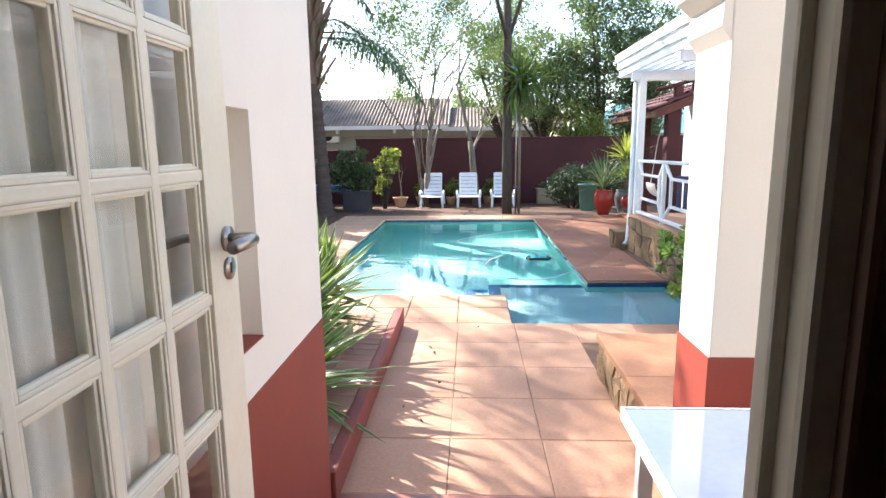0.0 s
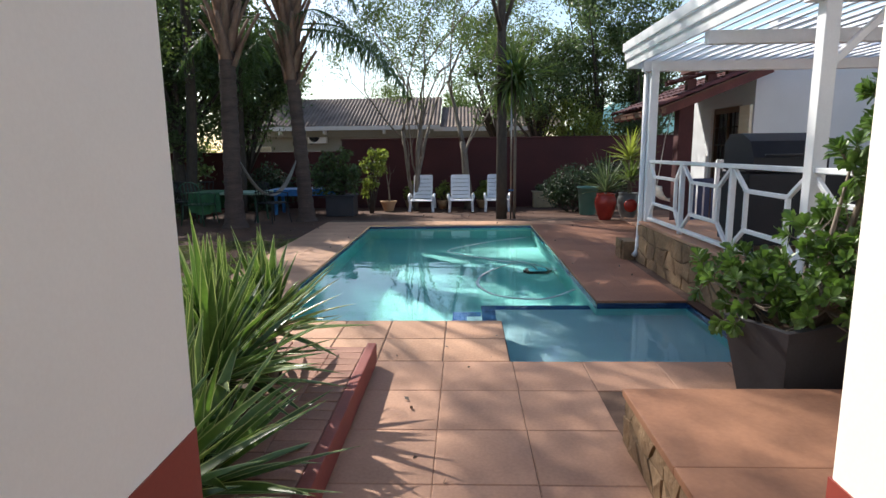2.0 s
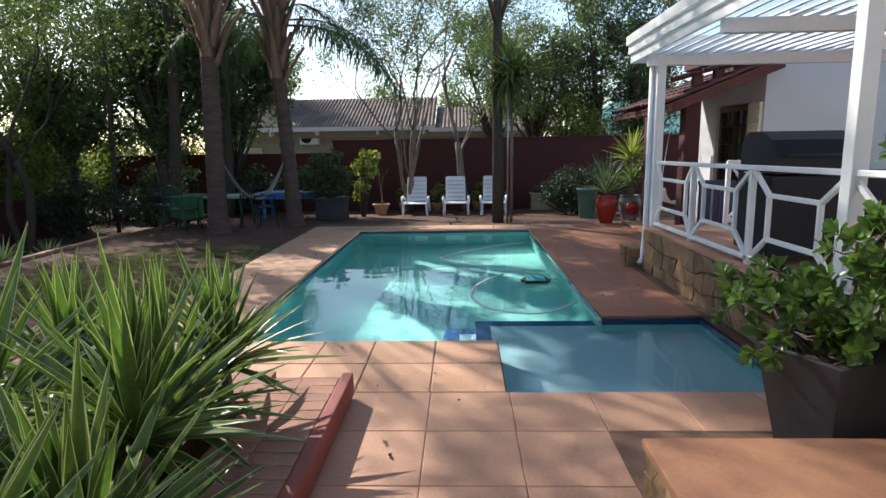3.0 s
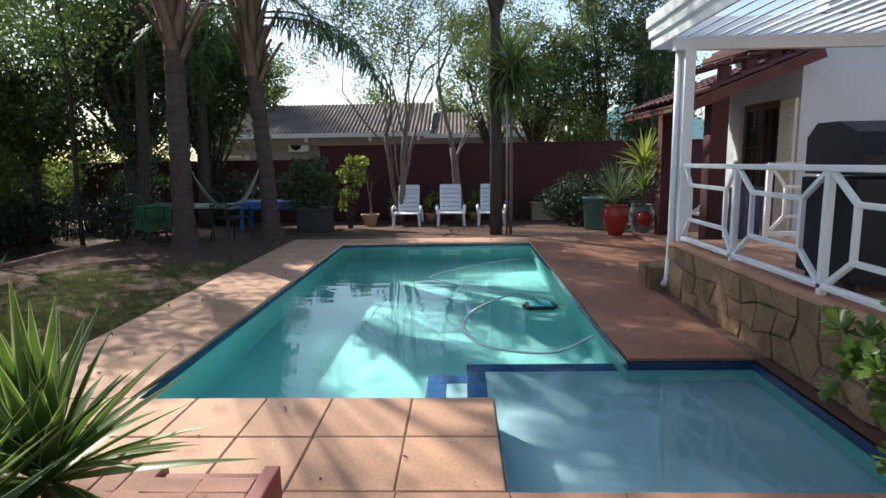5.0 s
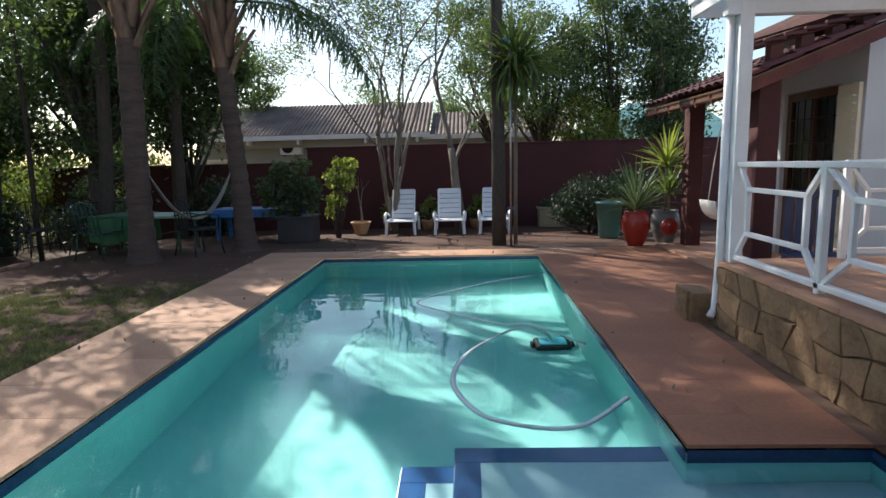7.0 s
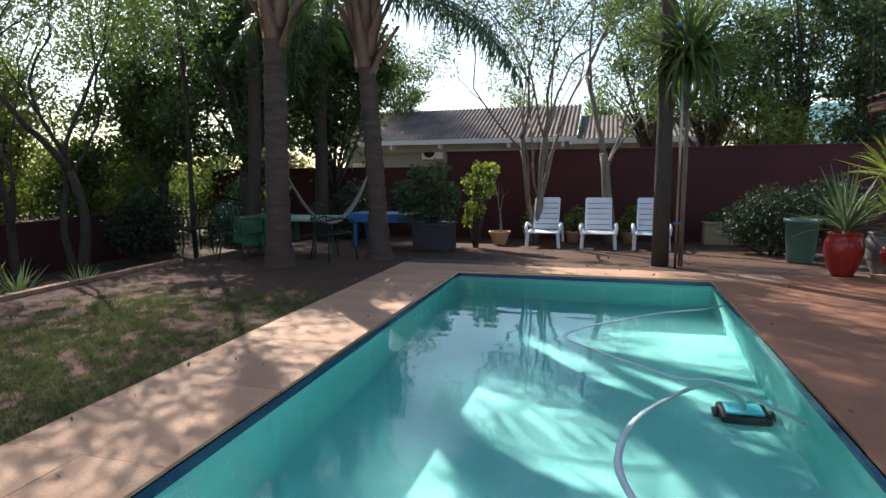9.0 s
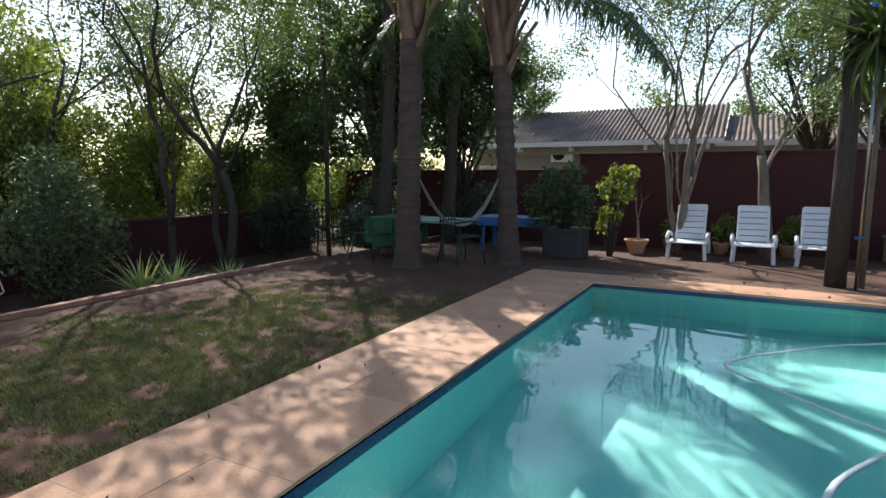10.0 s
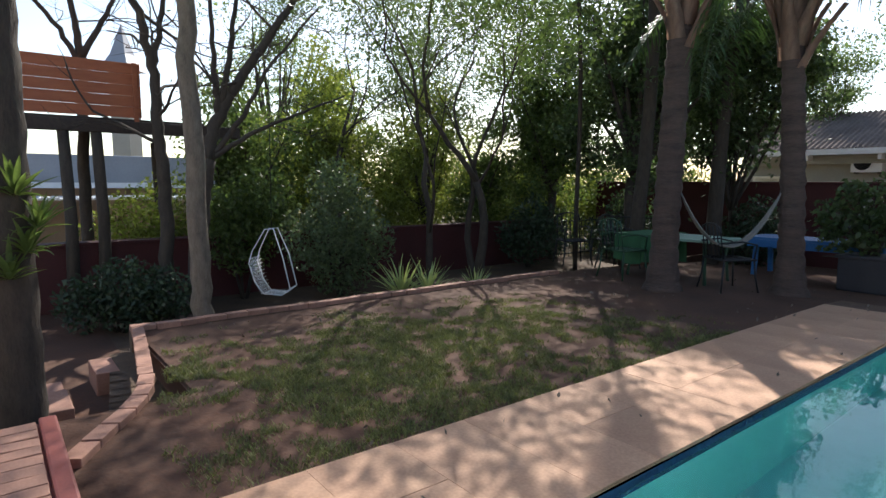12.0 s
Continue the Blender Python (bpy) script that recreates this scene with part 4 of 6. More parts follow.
dr = part("door", boxes((4.60, 4.66, 10.43, 10.53, 0, 2.14), (4.60, 4.66, 11.51, 11.61, 0, 2.14), (4.60, 4.66, 10.53, 11.51, 2.04, 2.14), (4.60, 4.64, 10.53, 11.51, 0, 0.9), (4.60, 4.66, 11.0, 11.06, 0.9, 2.04), bevel=0.005), BROWN_WOOD, house, "brown wooden door with barred glass")
bm = bmesh.new()
bm.faces.new([bm.verts.new((4.627, a, b)) for a, b in ((11.51, 0.9), (10.53, 0.9), (10.53, 2.04), (11.51, 2.04))])
part("pane", bm, GLASS, dr)
for i in range(7):
    part("burglar_bar", tube_mesh("burglar_bar", [([(4.585, 10.58 + i * 0.15, 0.9), (4.585, 10.58 + i * 0.15, 2.04)], 0.008)], DARK_METAL, 6), DARK_METAL, dr)
for z in (1.2, 1.5, 1.8):
    part("burglar_bar", tube_mesh("burglar_bar", [([(4.58, 10.53, z), (4.58, 11.51, z)], 0.008)], DARK_METAL, 6), DARK_METAL, dr)
part("room_shade", boxes((5.9, 6.0, 10.3, 12.2, -0.2, 2.9)), INTERIOR, house)
sh = part("shutter", boxes((4.50, 4.545, 10.04, 10.40, 0.1, 2.12), bevel=0.005), CREAM, house, "cream louvred shutter")
for i in range(22):
    part("shutter_slat", bar(bmesh.new(), (4.495, 10.08, 0.2 + i * 0.085), (4.495, 10.36, 0.2 + i * 0.085), 0.05, 0.012), CREAM, sh)
roof = part("roof", boxes((3.0, 3.06, 9.6, 12.5, 1.98, 2.06), bevel=0.01), BROWN_WOOD, house)
bm = bmesh.new()
bar(bm, (3.0, 9.66, 2.0), (4.6, 9.66, 2.62), 0.06, 0.13, 0.005)
bar(bm, (3.0, 12.44, 2.0), (4.6, 12.44, 2.62), 0.06, 0.13, 0.005)
for i in range(5):
    bar(bm, (3.0, 10.2 + i * 0.45, 1.99), (4.6, 10.2 + i * 0.45, 2.60), 0.05, 0.1)
part("rafter", bm, ROOF_TILE, roof)
bm = bmesh.new()
q = [bm.verts.new(v) for v in ((2.98, 9.6, 2.05), (4.62, 9.6, 2.69), (4.62, 12.5, 2.69), (2.98, 12.5, 2.05))]
q2 = [bm.verts.new((v.co.x, v.co.y, v.co.z + 0.02)) for v in q]
bm.faces.new(list(reversed(q)))
bm.faces.new(q2)
for i in range(4):
    bm.faces.new((q[i], q[(i + 1) % 4], q2[(i + 1) % 4], q2[i]))
part("boarding", bm, BROWN_WOOD, roof)
# barrel tiles
tv, tf = [], []
for s in range(7):
    a = math.pi * s / 6
    for xx, lift in ((0.0, 0.0), (0.40, 0.022)):
        tv.append((xx, 0.10 * math.cos(a), 0.055 * math.sin(a) + 0.02 - lift))
for s in range(6):
    tf.append((2 * s, 2 * s + 1, 2 * s + 3, 2 * s + 2))
tile_mesh = raw("roof_tile", tv, tf, ROOF_TILE, True)
slope = math.degrees(math.atan2(0.64, 1.64))
for i in range(14):
    for j in range(5):
        o = part("roof_tile", tile_mesh, ROOF_TILE, roof)
        f = j * 0.345
        o.matrix_basis = pose(2.95 + f * math.cos(radians(slope)), 9.68 + i * 0.207, 2.075 + f * math.sin(radians(slope)), 0, -slope, 0)
upper = part("upper_roof", boxes((4.45, 10.0, 9.75, 12.6, 3.02, 3.1), (4.30, 4.46, 9.7, 12.6, 2.86, 3.0), bevel=0.01), ROOF_TILE, house, "dark red upper roof")
bm = bmesh.new()
bar(bm, (3.08, 9.78, 2.42), (4.5, 9.78, 2.80), 0.05, 0.07, 0.008)
for i in range(7):
    bar(bm, (3.10 + i * 0.2, 9.72, 2.45 + i * 0.0535), (3.32 + i * 0.2, 9.72, 2.475 + i * 0.0535), 0.10, 0.035, 0.008)
part("verge", bm, ROOF_TILE, upper)
bm = bmesh.new()
q = [bm.verts.new(v) for v in ((3.06, 9.74, 2.46), (4.5, 9.74, 2.85), (4.5, 10.12, 2.85), (3.06, 10.12, 2.46))]
bm.faces.new(q)
bm.faces.new([bm.verts.new((v.co.x, v.co.y, v.co.z + 0.03)) for v in q][::-1])
part("clerestory_roof", bm, ROOF_TILE, upper)
for i in range(4):
    x = 3.42 + i * 0.30
    part("clerestory_pier", boxes((x, x + 0.13, 9.78, 9.9, 2.22 + i * 0.11, 2.50 + i * 0.08), bevel=0.005), ROOF_TILE, upper, "dark red pier between the vents")
for x, y in ((3.4, 9.8), (3.7, 12.45)):
    part("porch_post", boxes((x - 0.11, x + 0.11, y - 0.11, y + 0.11, -0.05, 2.16), bevel=0.012), WALL_RED, house, "dark red square porch post")
part("lean_to_floor", boxes((3.25, 4.55, 9.4, 12.7, -0.15, 0.03), bevel=0.01), TILE, house)
bench = thing("hanging_chair", "pale hanging rope chair under the lean-to roof", "hanging chair", x=4.0, y=11.9, z=0.45)
part("sling", tube_mesh("sling", [(np.c_[0.28 * np.cos(np.linspace(3.1, 6.3, 12)), np.full(12, s * 0.05), 0.28 + 0.28 * np.sin(np.linspace(3.1, 6.3, 12))], 0.02) for s in range(-5, 6)], CURTAIN, 6), CURTAIN, bench)
for sx in (-0.28, 0.28):
    part("rope", tube_mesh("rope", [([(sx, 0, 0.28), (sx * 0.6, 0, 1.2), (0, 0, 1.83)], 0.008)], CURTAIN, 6), CURTAIN, bench)

# ---------------------------------------------------------------- boundary walls
def boundary(name, label, x0, x1, y0, y1, z0, z1, copes=True):
    w = structure(name, boxes((x0, x1, y0, y1, z0, z1 - 0.05)), WALL_RED, label, "wall")
    part("coping", boxes((x0 - 0.03, x1 + 0.03, y0 - 0.03, y1 + 0.03, z1 - 0.05, z1), bevel=0.012), WALL_RED, w)
    return w


boundary("wall_north", "tall dark red painted garden wall behind the pool", -3.55, 9.5, 17.6, 17.85, -0.6, 1.80)
boundary("wall_north_low", "lower dark red garden wall among the trees", -10.0, -3.58, 17.6, 17.82, -0.7, 1.45)
boundary("wall_west", "low dark red garden wall behind the shrubs", -9.85, -9.6, -3.0, 15.6, -0.6, 0.55)
fence = thing("fence", "dark iron bar fence at the back corner of the garden", "fence", x=-9.7, y=15.65, z=-0.45)
for i in range(12):
    part("bar", tube_mesh("bar", [([(0, 0.08 + i * 0.15, 0), (0, 0.08 + i * 0.15, 1.0)], 0.009)], DARK_METAL, 5), DARK_METAL, fence)
for z in (0.12, 0.92):
    part("rail", boxes((-0.012, 0.012, 0, 1.9, z - 0.015, z + 0.015)), DARK_METAL, fence)

# kerbs of the lawn
kerb = structure("kerb", boxes((-6.40, -6.28, 5.84, 11.9, -0.5, -0.005)), MORTAR, "pale brick kerb along the sunken edge of the lawn", "kerb")
brick_mesh = mesh_of("brick", boxes((-0.108, 0.108, -0.052, 0.052, -0.03, 0.03), bevel=0.006), BRICK)
brick_mesh.polygons.foreach_set("use_smooth", [False] * len(brick_mesh.polygons))
r = random.Random(2)


def lay(parent, x, y, z, rz):
    b = part("brick", brick_mesh, BRICK, parent)
    b.matrix_basis = pose(x, y, z, r.uniform(-2, 2), r.uniform(-2, 2), rz + r.uniform(-2, 2))


for i in range(27):
    lay(kerb, -6.34 + 0.012 * math.sin(i), 5.95 + i * 0.222, 0.012, 90)
WALL_LINE = smooth_path([(-6.32, 5.90, 0), (-5.1, 5.72, 0), (-4.55, 5.62, 0), (-4.2, 5.47, 0), (-3.8, 5.22, 0), (-3.45, 5.02, 0)], 6)
bm = bmesh.new()
for p, q in zip(WALL_LINE, WALL_LINE[1:]):
    u = Vector((q - p).tolist()).normalized()
    bar(bm, (p[0] - u.x * 0.02, p[1] - u.y * 0.02, -0.26), (q[0] + u.x * 0.02, q[1] + u.y * 0.02, -0.26), 0.48, 0.11)
corner = structure("kerb_low_wall", bm, MORTAR, "low brick retaining wall curving round the lawn's near corner", "kerb")
run = np.cumsum([0] + [float(np.linalg.norm(q - p)) for p, q in zip(WALL_LINE, WALL_LINE[1:])])
for i in range(int(run[-1] / 0.222)):
    f = (i + 0.5) * 0.222
    x, y = np.interp(f, run, WALL_LINE[:, 0]), np.interp(f, run, WALL_LINE[:, 1])
    x2, y2 = np.interp(f + 0.1, run, WALL_LINE[:, 0]), np.interp(f + 0.1, run, WALL_LINE[:, 1])
    lay(corner, x, y, 0.004, math.degrees(math.atan2(y2 - y, x2 - x)))
part("footing", boxes((-4.25, -3.2, 4.6, 5.0, -0.5, -0.03)), SOIL, corner)
part("block", boxes((-6.27, -5.78, 5.48, 5.66, -0.42, -0.2), bevel=0.012), BRICK, corner, "brick block against the low wall")
for j in range(2):
    st = part("step", boxes((-6.1 + j * 0.5, -5.6 + j * 0.5, 4.75, 5.26, -0.42, -0.30 + j * 0.08), bevel=0.012), BRICK, corner, "brick garden step")

# planter bed beside the walk: red cement edge, brick top
planter = structure("planter_bed", boxes((-0.76, -0.62, 1.82, 4.40, -0.1, 0.14), (-3.9, -0.76, 4.30, 4.40, -0.1, 0.14), (-3.9, -3.8, 1.0, 4.3, -0.1, 0.14), (-3.9, -2.75, 4.4, 5.05, -0.45, 0.14)), PLANTER_RED,
                    "raised planter with red cement edge and worn brick top", "planter")
part("edge", boxes((-0.665, -0.60, 1.82, 4.42, 0.02, 0.166), bevel=0.008), PLANTER_RED, planter, "smooth red cement edge")
part("bed_soil", boxes((-3.8, -1.3, 1.0, 4.3, -0.1, 0.10)), LITTER, planter)
for i in range(23):
    for j in range(2):
        lay(planter, -0.776 - j * 0.218, 1.90 + i * 0.108, 0.135, 0)
for i in range(24):
    for j in range(2):
        lay(planter, -1.14 - i * 0.11, 4.34 - j * 0.215 + 0.0, 0.135, 90)
part("edge", boxes((-3.92, -2.73, 5.0, 5.08, 0.14, 0.168), bevel=0.012), PLANTER_RED, planter, "smooth red cement edge")
for i in range(10):
    for j in range(3):
        lay(planter, -2.82 - i * 0.11, 4.88 - j * 0.215, 0.137, 90)

# ---------------------------------------------------------------- plants near the house
YUCCA = "dense sword-leaved green plant in the brick planter"
spots = [(-1.02, 2.5, 1.05), (-1.35, 2.05, 1.0), (-1.15, 3.05, 1.05), (-1.6, 2.6, 1.15), (-1.3, 3.5, 1.0), (-1.85, 3.15, 1.15), (-2.2, 2.45, 1.15), (-1.85, 3.75, 1.0), (-1.0, 1.98, 0.9), (-2.5, 3.2, 1.1), (-1.9, 1.9, 1.1), (-1.15, 3.85, 0.85), (-2.6, 3.9, 1.0)]
for i, (x, y, s) in enumerate(spots):
    sword_plant("yucca", YUCCA, x, y, 0.10, 20 + i, 84, 0.60 * s, group="yuccas in the planter", stem=0.12 + 0.1 * (i % 3), width=0.062, bend=0.42, up=84, span=108)
box_planter = thing("tapered_planter", "dark grey tapered rectangular planter beside the pool ledge", "planter", x=1.92, y=3.82, z=0.0, rz=23)
bm = bmesh.new()
rings = []
for hx, hy, zz in ((0.23, 0.14, 0.0), (0.325, 0.215, 0.53), (0.295, 0.185, 0.535), (0.285, 0.175, 0.46)):
    rings.append([bm.verts.new((sx * hx, sy * hy, zz)) for sx, sy in ((-1, -1), (1, -1), (1, 1), (-1, 1))])
for a, b in zip(rings, rings[1:]):
    for i in range(4):
        bm.faces.new((a[i], a[(i + 1) % 4], b[(i + 1) % 4], b[i]))
bm.faces.new(list(reversed(rings[0])))
bm.faces.new(rings[-1])
part("pot", bm, GREY_PLANTER, box_planter)
part("soil", boxes((-0.28, 0.28, -0.17, 0.17, 0.40, 0.47)), LITTER, box_planter)
shrub = thing("potted_shrub", "glossy green shrub with leaf rosettes in the dark planter", "shrub", x=1.92, y=3.84, z=0.47)
rng = np.random.default_rng(31)
CLUMPS = np.array([(-0.22, 0.05, 0.12, 0.26), (0.12, 0.0, 0.2, 0.30), (0.3, -0.12, 0.3, 0.26), (-0.33, 0.42, 0.18, 0.17), (-0.12, 0.3, 0.2, 0.2), (0.3, 0.05, 0.55, 0.2),
                   (0.42, -0.05, 0.78, 0.16), (0.12, 0.12, 0.5, 0.18), (0.2, -0.05, 0.92, 0.13), (0.42, 0.05, 1.05, 0.14), (0.05, -0.2, 0.15, 0.24), (0.5, -0.15, 0.55, 0.24), (0.55, 0.0, 0.9, 0.2), (0.38, -0.05, 1.25, 0.13), (0.45, -0.25, 0.3, 0.24)])
pick = rng.choice(len(CLUMPS), 280, p=CLUMPS[:, 3] ** 2 / (CLUMPS[:, 3] ** 2).sum())
way = rng.normal(size=(280, 3)) + (0, 0, 0.5)
way /= np.linalg.norm(way, axis=1)[:, None]
tips = CLUMPS[pick, :3] + way * CLUMPS[pick, 3:4] * rng.uniform(0.6, 1.1, (280, 1))
lines = [([(0.25 * c[0], 0.2 * c[1], -0.03), (0.7 * c[0], 0.6 * c[1], 0.5 * c[2] + 0.05), tuple(c[:3])], (0.02, 0.014, 0.007)) for c in CLUMPS]
lines += [([tuple(CLUMPS[k, :3]), tuple(0.5 * (CLUMPS[k, :3] + e) + (0, 0, -0.02)), tuple(e)], (0.006, 0.005, 0.003)) for k, e in zip(pick, tips)]
part("stem", tube_mesh("stem", lines, BARK_PALE, 5), BARK_PALE, shrub)
part("foliage", leaf_rosettes("foliage", tips, way, rng, 15, 0.085, 0.40, LEAF_BUSH), LEAF_BUSH, shrub, kind="stuff")

# ---------------------------------------------------------------- palms
frond_rng = np.random.default_rng(77)


def frond_mesh(length, sag, n=60):
    verts, faces = [], []
    k = np.linspace(0, 1, 14)
    px = length * (k - 0.12 * k ** 2 * sag)
    pz = length * (0.45 * k - sag * 0.75 * k ** 2)
    rv, rf = tubes([(np.c_[px, 0 * px, pz], np.linspace(0.025, 0.004, 14))], 5)
    verts += rv
    faces += rf
    for i in range(n):
        f = 0.12 + 0.88 * i / n
        x, z = np.interp(f, k, px), np.interp(f, k, pz)
        L = 0.62 * math.sin(math.pi * min(1, f * 0.86 + 0.12)) ** 0.6 + 0.06
        for s in (-1, 1):
            dx, dy, dz = 0.35 + frond_rng.uniform(-.1, .1), s * frond_rng.uniform(0.5, 0.8), -0.55 + frond_rng.uniform(-.25, .2)
            b = len(verts)
            w = 0.014
            m = (x + dx * L * 0.55, dy * L * 0.6, z + dz * L * 0.35)
            e = (x + dx * L * 0.8, dy * L * 0.85, z + dz * L * 1.05)
            verts += [(x - w * 0.5, 0, z), (x + w * 0.5, 0, z), (m[0] - w, m[1], m[2]), (m[0] + w, m[1], m[2]), e]
            faces += [(b, b + 1, b + 3, b + 2), (b + 2, b + 3, b + 4)]
    return raw("frond", verts, faces, LEAF_PALM)


FRONDS = [frond_mesh(2.9, s) for s in (0.75, 1.0, 1.25)]


def boot_mesh():
    verts, faces = [], []
    for i, (x, z, w) in enumerate(((0.0, 0, 0.10), (0.05, 0.25, 0.085), (0.13, 0.5, 0.05), (0.22, 0.72, 0.03))):
        verts += [(x, -w, z), (x + 0.035, 0, z), (x, w, z), (x - 0.02, 0, z)]
    for i in range(3):
        for k in range(4):
            faces.append((4 * i + k, 4 * i + (k + 1) % 4, 4 * i + 4 + (k + 1) % 4, 4 * i + 4 + k))
    faces.append((12, 13, 14, 15))
    return raw("leaf_base", verts, faces, BARK_BOOT, True)


BOOT = boot_mesh()


def palm(label, x, y, z, height, r0, r1, lean, seed, fronds=22):
    rng = np.random.default_rng(seed)
    t = thing("palm_tree", label, "palm tree", "palms by the lawn", x, y, z)
    k = np.linspace(0, 1, 46)
    rad = r0 + (r1 - r0) * k + 0.012 * np.sin(k * 46 * 2.1) * (k < 0.97) + 0.10 * np.exp(-k * 16)
    part("trunk", tube_mesh("trunk", [(np.c_[lean[0] * k ** 1.5, lean[1] * k ** 1.5, -0.05 + height * k], rad)], BARK_PALM, 18), BARK_PALM, t)
    for i in range(40):
        f = i / 40
        o = part("leaf_base", BOOT, BARK_BOOT, t)
        o.matrix_basis = pose(lean[0], lean[1], height - 0.35 + 2.2 * f, 0, 0, i * 137.5) @ pose(r1 * 0.8, 0, 0, 0, (rng.uniform(12, 18) if i % 9 == 0 else rng.uniform(2, 9)) + 5 * f, 0) @ Matrix.Diagonal((1.2, 1.25, rng.uniform(0.9, 1.5), 1))
    part("crown_shaft", tube_mesh("crown_shaft", [([(lean[0], lean[1], height - 0.1), (lean[0], lean[1], height + 0.9), (lean[0], lean[1], height + 2.7)], (r1, r1 * 1.15, 0.09))], BARK_BOOT, 12), BARK_BOOT, t)
    for i in range(fronds):
        f = i / fronds
        o = part("frond", FRONDS[i % 3], LEAF_PALM, t)
        o.matrix_basis = pose(lean[0], lean[1], height + (0.75 if i < 6 and fronds > 12 else 2.1) + 0.6 * f, 0, 0, i * 137.5 + rng.uniform(-15, 15)) @ pose(0.06, 0, 0, rng.uniform(-10, 10), 22 - 75 * f, 0) @ Matrix.Diagonal((rng.uniform(0.85, 1.1),) * 3 + (1,))
    return t


palm("tall palm with grey ringed trunk and old leaf bases", -4.56, 11.9, 0.0, 3.45, 0.175, 0.15, (0.06, 0.05), 1, 10)
palm("tall palm with flared leaf bases beside the paving", -3.42, 13.0, ground_z(13.0), 3.2, 0.16, 0.13, (-0.16, 0.0), 2, 17)
near_palm = thing("near_palm", "dark palm trunk with small plants growing on it", "palm tree", x=-4.75, y=4.94, z=-0.39)
k = np.linspace(0, 1, 40)
part("trunk", tube_mesh("trunk", [(np.c_[-0.10 * k, 0.02 * k, -0.05 + 5.2 * k], 0.15 - 0.035 * k + 0.008 * np.sin(k * 95))], BARK_DARK, 18), BARK_DARK, near_palm)
rng = np.random.default_rng(8)
for i in range(14):
    o = part("frond", FRONDS[i % 3], LEAF_PALM, near_palm)
    o.matrix_basis = pose(-0.1, 0.02, 5.1, 0, 0, i * 137.5) @ pose(0.05, 0, 0, 0, 20 - 70 * i / 14, 0)
epi = [sword_plant("epiphyte", "small light green plant growing on the palm trunk", -4.74 + dx, 5.0 + dy, z, 60 + i, 26, 0.2, LEAF_MID, 0.035, group="plants on the trunk")
       for i, (dx, dy, z) in enumerate(((0.12, 0.0, 1.3), (0.12, 0.04, 0.95), (0.13, -0.06, 0.8), (0.08, 0.1, 1.1)))]
sword_plant("yucca", "low sword-leaved plant at the foot of the palm trunk", -4.6, 4.55, -0.38, 66, 40, 0.5)

# ---------------------------------------------------------------- trees behind the pool
tree("bare_stem_tree", "slender many-stemmed tree with fine sparse leaves behind the loungers", -1.32, 16.3, ground_z(16.3),
     [((-0.32, 0, 1), 2.2, 0.055), ((-0.13, 0.05, 1), 2.3, 0.06), ((0.02, 0.1, 1), 2.4, 0.06), ((0.16, 0, 1), 2.2, 0.055), ((-0.22, 0.1, 1), 2.0, 0.045)],
     11, BARK_PALE, LEAF_MID, 38, 0.18, 0.085, 0.35, 4, 2, 0.42, 0.04, 0.80)
tree("forked_tree", "pale-barked forking tree with light leaves against the red wall", 0.12, 16.5, ground_z(16.5),
     [((-0.03, 0, 1), 1.9, 0.12)], 12, BARK_PALE, LEAF_MID, 44, 0.18, 0.075, 0.35, 5, 2, 0.5, 0.04, 0.86)
tree("tall_dark_tree", "straight dark trunk of a tall tree beside the pool's far end", 0.75, 13.28, ground_z(13.1),
                 [((-0.015, 0, 1), 6.5, 0.12)], 13, BARK_DARK, LEAF_DARK, 10, 0.3, 0.10, 0.4, 3, 3, 0.6, 0.03, 0.45, wander=0.012)
sword_plant("cordyline", "cabbage tree with a drooping head of long narrow leaves", 1.10, 13.22, ground_z(13.1), 44, 260, 1.0, LEAF_MID, 0.06, stem=2.8, up=75, span=120, bend=2.1)
shower = thing("shower_pole", "slim metal outdoor shower pole with a blue head", "shower", x=1.0, y=12.9, z=ground_z(12.9))
part("pole", tube_mesh("pole", [([(0, 0, 0), (0, 0, 3.2)], 0.018)], CHROME, 10), CHROME, shower)
part("head", tube_mesh("head", [([(0, 0, 3.2), (-0.04, 0, 3.25), (-0.09, 0, 3.22)], (0.02, 0.03, 0.045))], BLUE_PAINT, 12), BLUE_PAINT, shower, "blue shower head")
part("tap", tube_mesh("tap", [([(-0.05, 0, 0.62), (0.05, 0, 0.62)], 0.02)], BLUE_PAINT, 8), BLUE_PAINT, shower)

BACK = "dark leafy tree beyond the garden wall"
